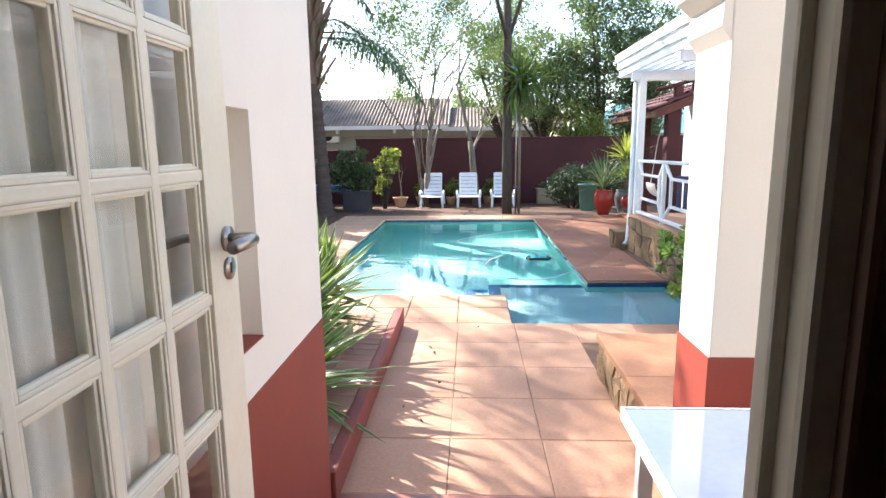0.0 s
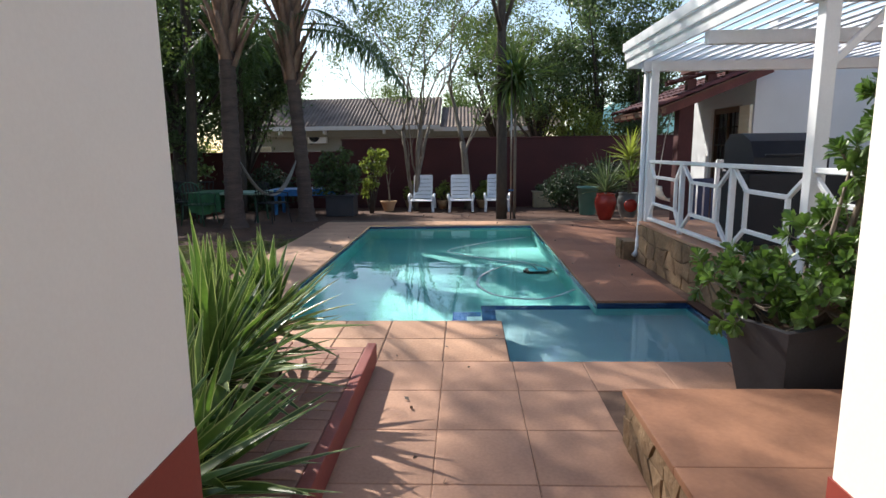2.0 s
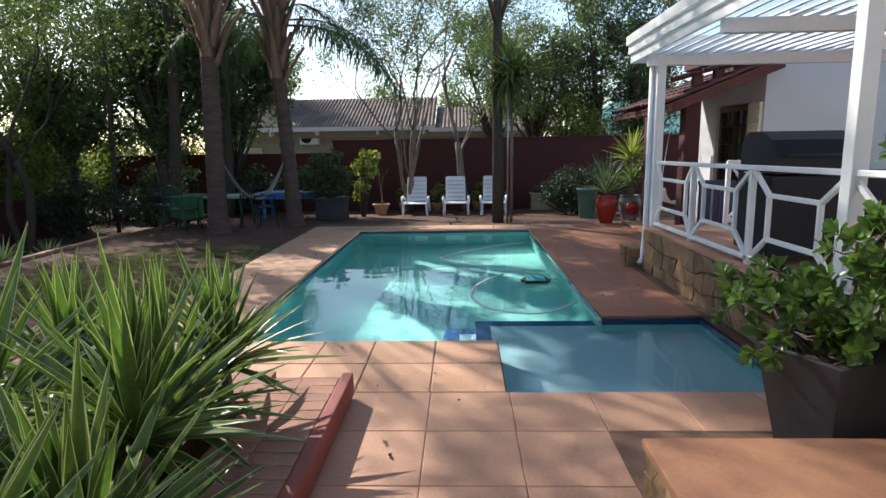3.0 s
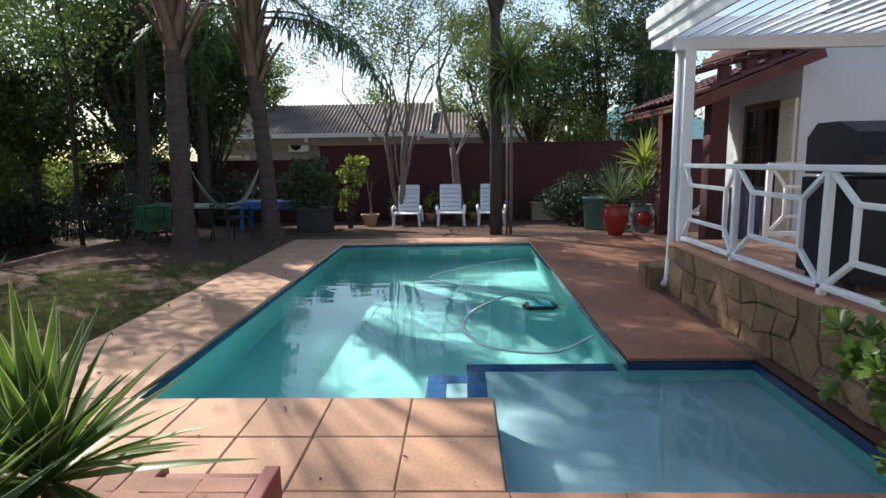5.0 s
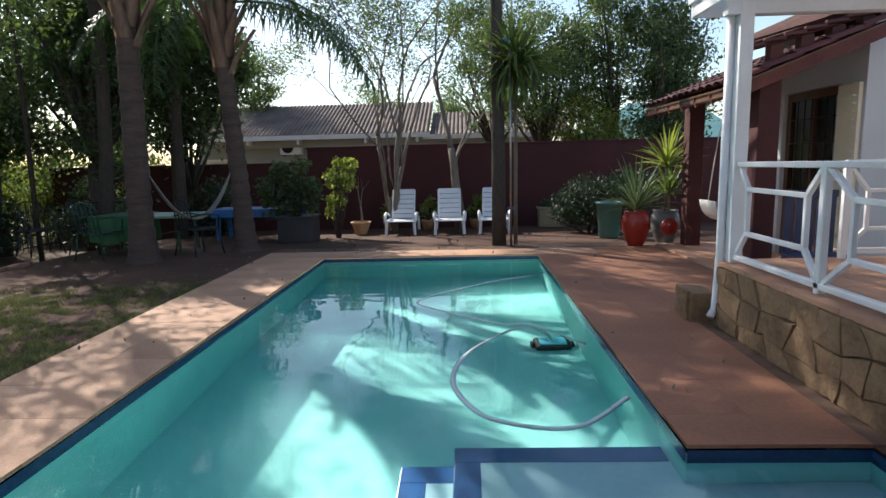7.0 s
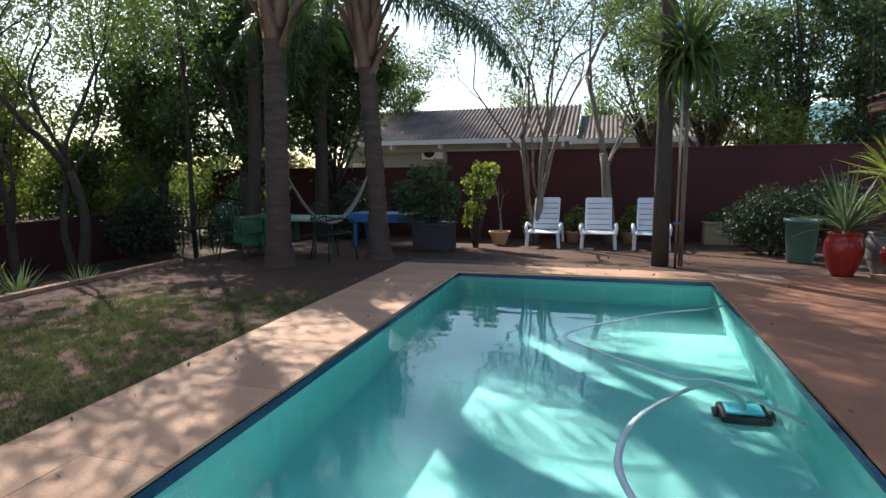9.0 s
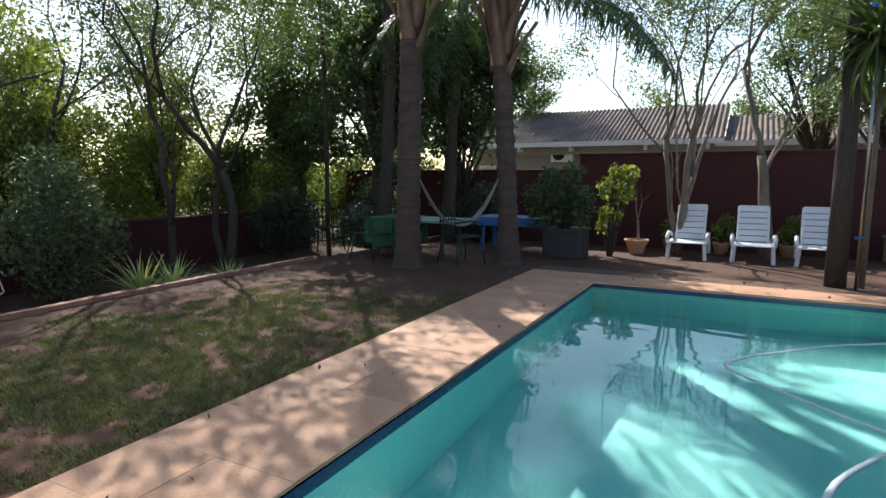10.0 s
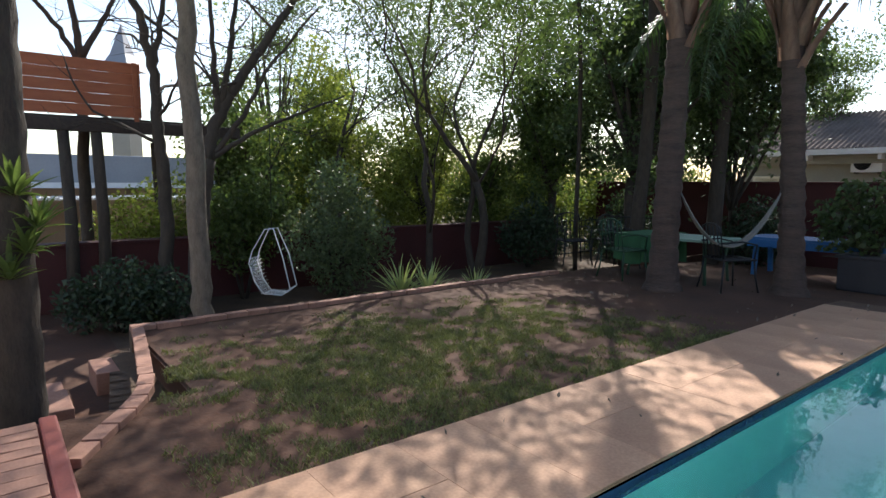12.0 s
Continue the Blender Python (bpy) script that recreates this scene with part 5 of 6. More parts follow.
for i, (x, y, h, crown, leaf, n) in enumerate((
        (2.4, 19.4, 4.0, (0, 0, 4.0, 1.7, 1.4, 1.9), LEAF_DARK, 60), (4.4, 20.2, 5.0, (0, 0, 5.0, 1.8, 1.5, 3.0), LEAF_DARK, 80), (6.1, 20.0, 4.5, (0, 0, 4.6, 1.25, 1.2, 2.8), LEAF_DARK, 60),
        (3.3, 18.8, 2.4, (0, 0, 2.5, 0.9, 0.7, 0.8), LEAF_LIGHT, 26), (5.3, 18.9, 3.6, (0, 0, 3.4, 0.9, 0.8, 2.6), LEAF_DARK, 45), (1.2, 21.6, 4.5, (0, 0, 4.8, 1.6, 1.3, 2.0), LEAF_DARK, 50),         (-3.4, 29.5, 3.2, (0, 0, 3.8, 1.6, 1.2, 1.3), LEAF_MID, 30), (-0.4, 30.0, 3.2, (0, 0, 4.0, 1.3, 1.2, 1.2), LEAF_MID, 26), (-8.2, 27.5, 3.6, (0, 0, 5.2, 1.5, 1.0, 1.6), LEAF_MID, 40))):
    big_tree("garden_tree", BACK if leaf is LEAF_DARK else "light green tree beyond the garden wall", x, y, -0.45, h, crown, 100 + i, leaf, None, n, 200, 0.25, 0.105, 0.5, 0.15, "trees beyond the wall")
# dense dark trees behind the palms
big_tree("dense_tree", "large dense dark green tree behind the palms", -6.86, 14.55, -0.3, 4.0, (-0.5, 1.0, 4.2, 2.5, 1.9, 2.8), 120, LEAF_DARK, None, 200, 160, 0.22, 0.115, 0.5, 0.17, hollow=0.2)
# added: a crown above the view that shades the paving right of the pool
big_tree("dense_tree", "tall dark tree added at the back corner, its unseen high crown shading the poolside", -6.0, 15.8, -0.3, 12.0, (1.3, 0.9, 8.2, 2.3, 2.0, 1.6), 121, LEAF_DARK, None, 40, 200, 0.28, 0.13, 0.5, 0.15)
# the crown, out of view, is added to shade veranda and pool ledge
big_tree("dense_tree", "straight dark trunk under the trees, with an unseen high crown added for shade", -6.5, 14.1, -0.3, 14.0, (1.9, -1.1, 8.7, 1.7, 1.5, 1.2), 125, LEAF_DARK, None, 46, 300, 0.28, 0.13, 0.5, 0.13)
# added tree: its sparse crown stays unseen and throws dappled shade on patio and platform
big_tree("feathery_tree", "tall slim tree added in the bed, its unseen feathery crown dappling the patio", -7.9, 14.3, -0.4, 13.0, (2.15, -3.85, 8.2, 1.7, 1.5, 1.3), 124, LEAF_GREY, None, 38, 105, 0.24, 0.10, 0.35, 0.05)
big_tree("dense_tree", "dense tree of dark leaves at the garden's edge", -9.6, 15.4, -0.4, 3.6, (-0.3, 0, 3.1, 1.6, 1.6, 2.7), 122, LEAF_MID, None, 130, 140, 0.22, 0.105, 0.5, 0.13, hollow=0.1)
big_tree("dense_tree", "dense dark tree filling the back corner", -6.0, 16.6, -0.3, 2.6, (0, 0.2, 3.7, 1.5, 0.9, 2.0), 123, LEAF_DARK, None, 95, 200, 0.26, 0.12, 0.5, 0.1)
# trees in the bed along the west wall
tree("leaning_tree", "dark leaning trunk with thin feathery foliage in the bed", -8.4, 12.0, -0.4, [((0.10, 0.0, 1), 1.9, 0.10), ((-0.35, 0.1, 1), 2.1, 0.07)], 130, BARK_DARK, LEAF_MID, 40, 0.32, 0.085, 0.42, 5, 2, 0.48, 0.035, 0.84)
tree("slender_tree", "slender dark tree with light green leaves in the bed", -8.6, 11.0, -0.4, [((0.0, 0.05, 1), 2.3, 0.07)], 131, BARK_DARK, LEAF_MID, 18, 0.32, 0.085, 0.42, 5, 2, 0.48, 0.03, 0.80)
tree("slender_tree", "slender grey tree with thin foliage behind the shrubs", -9.2, 9.7, -0.4, [((0.05, 0.0, 1), 2.4, 0.08)], 132, BARK_DARK, LEAF_GREY, 60, 0.3, 0.085, 0.42, 5, 2, 0.46, 0.03, 0.80)
for i, (x, y, h, crown, leaf, n) in enumerate((
        (-10.8, 8.4, 2.0, (0, 0, 2.3, 1.0, 0.9, 1.5), LEAF_MID, 40), (-11.2, 10.4, 2.6, (0, 0, 2.8, 0.9, 0.9, 2.0), LEAF_LIGHT, 44), (-10.9, 12.6, 2.4, (0, 0, 2.4, 1.1, 1.1, 1.7), LEAF_LIGHT, 44),
        (-11.0, 14.4, 2.2, (0, 0, 2.0, 1.1, 1.1, 1.7), LEAF_MID, 44), (-12.8, 9.4, 2.8, (0, 0, 2.6, 1.2, 1.3, 1.9), LEAF_LIGHT, 40), (-13.2, 12.0, 2.8, (0, 0, 2.6, 1.4, 1.5, 2.1), LEAF_MID, 46),
        (-11.8, 17.2, 2.4, (0, 0, 1.9, 1.3, 1.2, 1.8), LEAF_LIGHT, 40), (-14.5, 15.5, 2.6, (0, 0, 2.0, 1.6, 1.5, 1.9), LEAF_LIGHT, 44), (-9.2, 19.0, 2.6, (0, 0, 1.8, 1.3, 1.0, 1.5), LEAF_MID, 36), (-16.5, 12.5, 3.0, (0, 0, 2.2, 1.5, 1.6, 2.0), LEAF_MID, 36), (-12.4, 19.6, 2.2, (0, 0, 1.5, 1.4, 1.2, 1.4), LEAF_LIGHT, 40), (-14.5, 18.4, 2.2, (0, 0, 1.4, 1.5, 1.3, 1.4), LEAF_MID, 40), (-10.6, 18.6, 2.0, (0, 0, 1.3, 1.1, 0.9, 1.2), LEAF_MID, 36), (-17.5, 17.0, 2.2, (0, 0, 1.6, 1.9, 1.9, 1.6), LEAF_MID, 40))):
    big_tree("hedge_tree", "leafy green tree beyond the low red wall", x, y, -0.45, h, crown, 140 + i, leaf, None, int(n * 1.5), 150, 0.24, 0.09, 0.5, 0.08, "trees beyond the west wall", 0.1)
for i, (x, y, crown, leaf) in enumerate(((-14.0, 14.6, (0, 0, 5.6, 2.4, 2.2, 2.2), LEAF_GREY), (-15.5, 11.0, (0, 0, 5.2, 2.0, 2.0, 2.2), LEAF_MID), (-12.2, 17.6, (0, 0, 5.8, 2.2, 1.8, 2.4), LEAF_MID), (-9.8, 20.5, (0, 0, 5.6, 2.2, 1.8, 2.4), LEAF_GREY))):
    big_tree("hedge_tree", "tall thin-leaved tree beyond the low red wall", x, y, -0.45, 4.5, crown, 180 + i, leaf, None, 95 if i > 1 else 52, 100, 0.3, 0.1, 0.42, 0.13, "trees beyond the west wall", 0.1)
for i, (x, y, h) in enumerate(((-10.9, 7.2, 1.3), (-11.3, 9.0, 1.7), (-10.8, 10.9, 1.5), (-11.4, 12.4, 1.8), (-10.9, 14.2, 1.5), (-11.6, 16.2, 1.8), (-10.4, 18.2, 1.6), (-13.2, 18.6, 1.5), (-8.6, 19.6, 1.7), (-13.5, 10.6, 1.9))):
    bush("hedge_shrub", "loose light green hedge shrub beyond the low red wall", x, y, -0.45,
         [(0, 0, 0.7, 0.75), (0.1, 0.7, 0.9, 0.65), (0.1, -0.7, 0.8, 0.65), (0, 0.2, h, 0.7), (0.1, -0.4, h * 0.9, 0.6), (0, 0.9, h * 0.75, 0.5)], 260 + i,
         (LEAF_LIGHT, LEAF_MID, LEAF_LIGHT)[i % 3], 6500, 0.085, 0.5, "hedge", 6, group="hedge beyond the wall")
# bare trees by the tree house
def bare_tree(label, x, y, limbs, bark, seed, twigs=3):
    """limbs: (points as (dx, dy, z) from its foot, first radius, last radius); fine twigs grow on the upper ones."""
    rng = np.random.default_rng(seed)
    t = thing("bare_tree", label, "tree", "", x, y, -0.4)
    lines, tips = [], []
    for i, (pts, r0, r1) in enumerate(limbs):
        line = smooth_path(pts, 7)
        line[1:-1] += rng.normal(0, 0.012, (len(line) - 2, 3))
        part("trunk" if i == 0 else "limb", tube_mesh("limb", [(line, np.linspace(r0, r1, len(line)))], bark, 10), bark, t)
        if r1 < 0.05:
            for at in line[len(line) // 3:: 3]:
                d = rng.normal(size=3) * (0.6, 1, 0.7) + (0, 0, 0.5)
                grow(at, d, rng.uniform(0.5, 1.0), r1 * 0.7, 2, lines, tips, rng, twigs, 0.55, 0.03, 0.12, 0.72)
    part("branchwork", tube_mesh("branchwork", lines, bark, 5), bark, t, kind="stuff")
    return t


bare_tree("smooth grey trunk of a bare branching tree at the lawn's edge", -6.8, 6.62, [
    ([(0, 0, -0.05), (0, 0, 1.0), (0, -0.03, 2.8), (0, -0.03, 4.6)], 0.115, 0.085),
    ([(0, -0.03, 4.0), (-0.4, 0.5, 4.8), (-0.8, 0.9, 5.8)], 0.06, 0.02), ([(0, -0.03, 4.6), (0.1, -0.4, 5.4), (0.0, -0.7, 6.4)], 0.07, 0.02)], BARK_PALE, 150)
bare_tree("dark bare tree with long forking branches behind the deck", -8.6, 7.05, [
    ([(0, 0, -0.05), (0, 0.08, 1.3), (0, 0.22, 2.1)], 0.14, 0.11), ([(0, 0.22, 2.1), (0, 0.39, 2.7), (0, 0.82, 3.4), (0, 1.5, 4.4), (-0.2, 2.1, 5.4)], 0.10, 0.03),
    ([(0, 0.42, 2.85), (0, 0.57, 3.6), (0, 0.75, 4.9)], 0.055, 0.02), ([(0, 0.38, 2.7), (0, 0.33, 3.5), (-0.1, 0.33, 4.8)], 0.05, 0.02),
    ([(0, 0.2, 2.05), (0.2, 0.72, 2.43), (0.2, 1.4, 2.75), (0.2, 2.2, 3.1)], 0.04, 0.012), ([(0, 0.22, 2.1), (0.2, 0.65, 2.7), (0.2, 1.05, 3.4), (0.2, 1.8, 4.3)], 0.045, 0.014)], BARK_DARK, 151)
bare_tree("dark bare tree growing up past the tree house deck", -8.95, 6.78, [
    ([(0, 0, -0.05), (0, 0, 1.7), (0, -0.04, 2.5), (0, -0.08, 3.3), (0, -0.25, 4.1), (0, -0.7, 5.0)], 0.10, 0.04), ([(0, -0.08, 3.3), (0, 0.05, 3.9), (0, 0.15, 5.0)], 0.05, 0.02)], BARK_DARK, 152)
bare_tree("thin bare tree behind the tree house", -10.6, 6.0, [
    ([(0, 0, -0.05), (0, 0.05, 2.0), (0, 0.1, 3.6)], 0.09, 0.07), ([(0, 0.1, 3.6), (0, 0, 4.4), (0, -0.2, 5.6)], 0.06, 0.02),
    ([(0, 0.1, 3.5), (0, -0.4, 4.3), (0, -1.2, 5.0)], 0.045, 0.015), ([(0, 0.1, 3.6), (0, 0.5, 4.4), (0, 0.8, 5.4)], 0.05, 0.015)], BARK_DARK, 153)
# shrubs in the bed
bush("round_shrub", "round dark green clipped shrub in the sunken bed", -8.1, 6.0, -0.4, [(0, 0.1, 0.45, 0.42), (0.1, 0.5, 0.38, 0.36), (-0.1, -0.3, 0.36, 0.32), (0.2, 0.2, 0.3, 0.32)], 160, LEAF_DEEP, 4200, 0.075)
bush("tall_shrub", "tall soft grey-green shrub against the low wall", -8.5, 9.2, -0.4, [(0, 0, 0.5, 0.5), (0, 0.1, 1.2, 0.55), (0.1, -0.5, 0.95, 0.5), (-0.1, 0.55, 0.8, 0.45), (0, -0.1, 1.75, 0.4)], 161, LEAF_GREY, 6500, 0.08)
bush("tall_shrub", "leafy green shrub leaning over the low wall", -9.2, 7.9, -0.4, [(0, 0, 0.9, 0.5), (0, 0.3, 1.5, 0.5), (0.1, -0.3, 1.3, 0.4)], 162, LEAF_MID, 4500, 0.085)
for i, (x, y, s) in enumerate(((-7.6, 9.75, 0.6), (-7.45, 10.15, 0.5), (-7.2, 10.9, 0.35))):
    sword_plant("strap_plant", "striped strap-leaved plant in the sunken bed", x, y, -0.38, 170 + i, 60, s * 1.15, LEAF_EDGE, 0.035)

# ---------------------------------------------------------------- loungers
def lounger():
    t = thing("sun_lounger", "white plastic sun lounger with raised slatted back", "sun lounger", "row of sun loungers")
    part("side_rail", boxes((-0.31, -0.26, 0.0, 1.25, 0.26, 0.31), bevel=0.012), WHITE_PLASTIC, t)
    part("side_rail", boxes((0.26, 0.31, 0.0, 1.25, 0.26, 0.31), bevel=0.012), WHITE_PLASTIC, t)
    for i in range(7):
        part("seat_slat", boxes((-0.26, 0.26, 0.02 + i * 0.085, 0.095 + i * 0.085, 0.285, 0.305), bevel=0.006), WHITE_PLASTIC, t)
    for sx in (-0.285, 0.285):
        for yy in (0.06, 1.15):
            part("leg", bar(bmesh.new(), (sx * 1.06, yy - 0.03, 0.0), (sx, yy, 0.28), 0.06, 0.05, 0.01), WHITE_PLASTIC, t)
        arm = [(sx * 1.08, 0.05, 0.28), (sx * 1.13, 0.10, 0.40), (sx * 1.13, 0.30, 0.45), (sx * 1.12, 0.55, 0.42), (sx * 1.05, 0.72, 0.33)]
        part("armrest", tube_mesh("armrest", [(arm, (0.03, 0.032, 0.032, 0.03, 0.026))], WHITE_PLASTIC, 8), WHITE_PLASTIC, t)
    a = radians(58)
    frame_bm = bmesh.new()
    top_end = (0.62 + 0.72 * math.cos(a), 0.29 + 0.72 * math.sin(a))
    bar(frame_bm, (-0.235, top_end[0], top_end[1]), (0.235, top_end[0], top_end[1]), 0.035, 0.045, 0.01)
    back = part("backrest", frame_bm, WHITE_PLASTIC, t)
    for sx in (-0.235, 0.235):
        part("back_post", bar(bmesh.new(), (sx, 0.62, 0.29), (sx, top_end[0], top_end[1]), 0.04, 0.04, 0.008), WHITE_PLASTIC, back)
    for i in range(6):
        s0 = 0.03 + i * 0.118
        c = (0, 0.62 + (s0 + 0.05) * math.cos(a), 0.29 + (s0 + 0.05) * math.sin(a))
        bm2 = bmesh.new()
        box(bm2, -0.225, 0.225, -0.051, 0.051, -0.012, 0.012, 0.008)
        bmesh.ops.transform(bm2, matrix=Matrix.Translation(c) @ pose(0, 0, 0, 58, 0, 0), verts=bm2.verts)
        part("back_slat", bm2, WHITE_PLASTIC, back)
    return t


l0 = lounger()
l0.matrix_basis = pose(-1.10, 15.45, ground_z(15.95))
for x, rz in ((-0.07, 1.5), (0.86, -2)):
    copy_thing(l0, pose(x, 15.45, ground_z(15.95), 0, 0, rz))

# ---------------------------------------------------------------- pots
def pot(name, label, x, y, z, profile, material, category="pot", group=""):
    t = thing(name, label, category, group, x, y, z)
    part("body", raw("body", *lathe(profile), material, True), material, t)
    top = profile[-1]
    part("soil", raw("soil", *lathe([(0.001, top[1] - 0.04), (top[0] * 0.92, top[1] - 0.04)]), LITTER), LITTER, t)
    return t


URN = [(0.12, 0.0), (0.125, 0.02), (0.17, 0.12), (0.215, 0.28), (0.225, 0.38), (0.205, 0.47), (0.18, 0.51), (0.195, 0.535), (0.195, 0.55), (0.165, 0.55), (0.15, 0.5)]
pot("urn", "glossy red glazed clay urn beside the veranda path", 2.95, 12.72, ground_z(12.8), URN, CLAY_RED)
p2 = pot("urn", "grey glazed clay urn with a red patch", 3.45, 12.85, ground_z(12.9), URN, CLAY_GREY)
part("glaze_patch", tube_mesh("glaze_patch", [([(0.0, -0.205, 0.3), (0.0, -0.229, 0.3)], (0.14, 0.12))], CLAY_RED, 20), CLAY_RED, p2, "round red glaze patch")
sword_plant("potted_spiky_plant", "spiky plant with long arching leaves in the red urn", 2.95, 12.72, 0.46, 180, 70, 0.75, LEAF_GREY, 0.035, stem=0.1)
sword_plant("potted_yucca", "tall yellow-green yucca in the grey urn", 3.45, 12.85, 0.46, 181, 60, 0.62, LEAF_LIGHT, 0.045, stem=0.75)
sword_plant("potted_yucca", "leafy green plant rising from the grey urn", 3.5, 12.9, 0.46, 182, 50, 0.6, LEAF_MID, 0.05, stem=0.3)
bin_ = pot("water_bin", "tall grey-green plastic bin beside the dark shrub", 2.88, 14.15, ground_z(14.1), [(0.17, 0), (0.18, 0.02), (0.225, 0.60), (0.245, 0.60), (0.25, 0.65), (0.23, 0.65), (0.21, 0.6)], GREEN_PLASTIC, "bin")
for i, (x, y) in enumerate(((-7.7, 15.4), (-5.5, 16.5), (-8.6, 13.6))):
    bush("dark_shrub", "dark shrub in the deep shade of the trees", x, y, -0.3, [(0, 0, 0.5, 0.5), (0.45, 0.1, 0.7, 0.45), (-0.4, 0, 0.6, 0.42), (0.1, 0, 1.05, 0.4)], 210 + i, LEAF_DEEP, 3200, 0.10, 0.4, group="shade shrubs")
bush("dark_shrub", "dense dark shrub beside the green bin", 2.75, 15.3, ground_z(15.2), [(0, 0, 0.6, 0.55), (0.5, -0.2, 0.7, 0.5), (-0.35, 0.2, 0.5, 0.4), (0.9, 0, 0.8, 0.5)], 190, LEAF_DEEP, 6500, 0.10, 0.3)
pot("bowl_pot", "pale terracotta bowl on the ground by the loungers", -2.0, 15.9, ground_z(15.9), [(0.12, 0), (0.13, 0.02), (0.19, 0.2), (0.225, 0.25), (0.225, 0.27), (0.19, 0.27), (0.17, 0.22)], CLAY_PALE)
tree("frangipani", "bare forked frangipani in the terracotta bowl", -2.0, 15.9, ground_z(15.9) + 0.24, [((-0.05, 0, 1), 0.45, 0.028)], 191, BARK_PALE, LEAF_MID, 0, levels=2, kids=2, spread=0.5, lift=0.1, shrink=0.85, wander=0.06)
tr = thing("plant_trough", "buff cement planting trough against the garden wall", "planter", x=2.3, y=17.1, z=ground_z(17.1))
part("trough", boxes((-0.34, 0.34, -0.18, 0.18, 0, 0.42), bevel=0.02), SANDSTONE, tr)
part("rim", boxes((-0.37, 0.37, -0.21, 0.21, 0.42, 0.46), bevel=0.012), SANDSTONE, tr)
bush("trough_plant", "small brown-green plants in the cement trough", 2.3, 17.1, ground_z(17.1) + 0.44, [(-0.15, 0, 0.08, 0.12), (0.15, 0, 0.1, 0.13)], 192, LEAF_GREY, 300, 0.08)
for i, (x, y) in enumerate(((-0.6, 16.7), (-1.5, 16.8), (0.5, 16.9))):
    pot("flower_pot", "small terracotta flower pot behind the loungers", x, y, ground_z(y), [(0.10, 0), (0.15, 0.2), (0.16, 0.24), (0.14, 0.24), (0.13, 0.2)], CLAY_PALE, "pot", "pots behind the loungers")
    bush("pot_plant", "light green leafy plant in a terracotta pot", x, y, ground_z(y) + 0.2, [(0, 0, 0.25, 0.2), (0.08, 0, 0.45, 0.14)], 195 + i, LEAF_LIGHT, 260, 0.10, group="pot plants behind the loungers")
gp = thing("square_planter", "dark square planter at the corner of the paving", "planter", x=-2.95, y=14.5, z=ground_z(14.5))
part("box", boxes((-0.33, 0.33, -0.31, 0.31, 0, 0.46), bevel=0.02), GREY_PLANTER, gp)
part("rim", boxes((-0.36, 0.36, -0.34, 0.34, 0.46, 0.5), bevel=0.01), GREY_PLANTER, gp)
bush("planter_bush", "leafy bush filling the dark square planter", -2.95, 14.5, ground_z(14.5) + 0.5, [(-0.35, 0, 0.25, 0.34), (0.1, 0, 0.3, 0.36), (-0.55, 0.1, 0.5, 0.28), (-0.1, 0, 0.62, 0.26), (0.3, -0.1, 0.5, 0.22), (-0.3, 0.1, 0.85, 0.22), (0.1, 0.0, 0.95, 0.18)], 200, LEAF_DARK, 1900, 0.11, 0.5, "bush", 12)
bush("sunlit_bush", "bright yellow-green bush catching the sun", -2.35, 15.2, ground_z(15.2), [(0, 0, 0.75, 0.2), (0.2, 0, 1.1, 0.22), (-0.1, 0.1, 1.2, 0.2), (0.3, 0, 1.42, 0.17), (0.08, 0.0, 1.5, 0.14), (-0.12, 0.0, 0.5, 0.13)], 201, LEAF_LIGHT, 620, 0.12, 0.5, "bush", 12)

# ---------------------------------------------------------------- garden furniture under the trees
gt = thing("garden_table", "pale green garden table in the shade of the trees", "table", x=-5.0, y=13.0, z=ground_z(13))
part("tabletop", boxes((-0.75, 0.75, -0.42, 0.42, 0.60, 0.64), bevel=0.012), TABLE_GREEN, gt)
for sx in (-0.62, 0.62):
    for sy in (-0.33, 0.33):
        part("leg", bar(bmesh.new(), (sx, sy, 0), (sx * 0.92, sy * 0.9, 0.6), 0.04, 0.04, 0.006), IRON_GREEN, gt)


cloth = thing("tablecloth", "green cloth hanging over the end of the garden table", "tablecloth", x=-5.0, y=13.0, z=ground_z(13) + 0.64)
rng = np.random.default_rng(88)
loop_pts = [(-0.1, -0.43), (-0.4, -0.43), (-0.76, -0.43), (-0.76, 0.0), (-0.76, 0.43), (-0.4, 0.43), (-0.1, 0.43)]
hem = smooth_path([(x, y, 0) for x, y in loop_pts], 8)
bm = bmesh.new()
rows = []
for z, out in ((0.012, 0.0), (-0.10, 0.012), (-0.26, 0.022), (-0.42, 0.03)):
    rows.append([bm.verts.new((p[0] - 0.02 + out * math.sin(i * 1.1), p[1] * 1.03 + out * math.cos(i * 0.9), z + (0.03 * math.sin(i * 0.5) if z < -0.4 else 0))) for i, p in enumerate(hem)])
for a, b in zip(rows, rows[1:]):
    for i in range(len(hem) - 1):
        bm.faces.new((a[i], b[i], b[i + 1], a[i + 1]))
bm.faces.new(rows[0])
drape = part("drape", bm, mat("green_cloth", (0.05, 0.16, 0.07), (0.03, 0.10, 0.045), rough=0.85, scale=6, fine=90, bump=0.2, depth=0.003), cloth)
drape.modifiers.new("thickness", "SOLIDIFY").thickness = 0.004


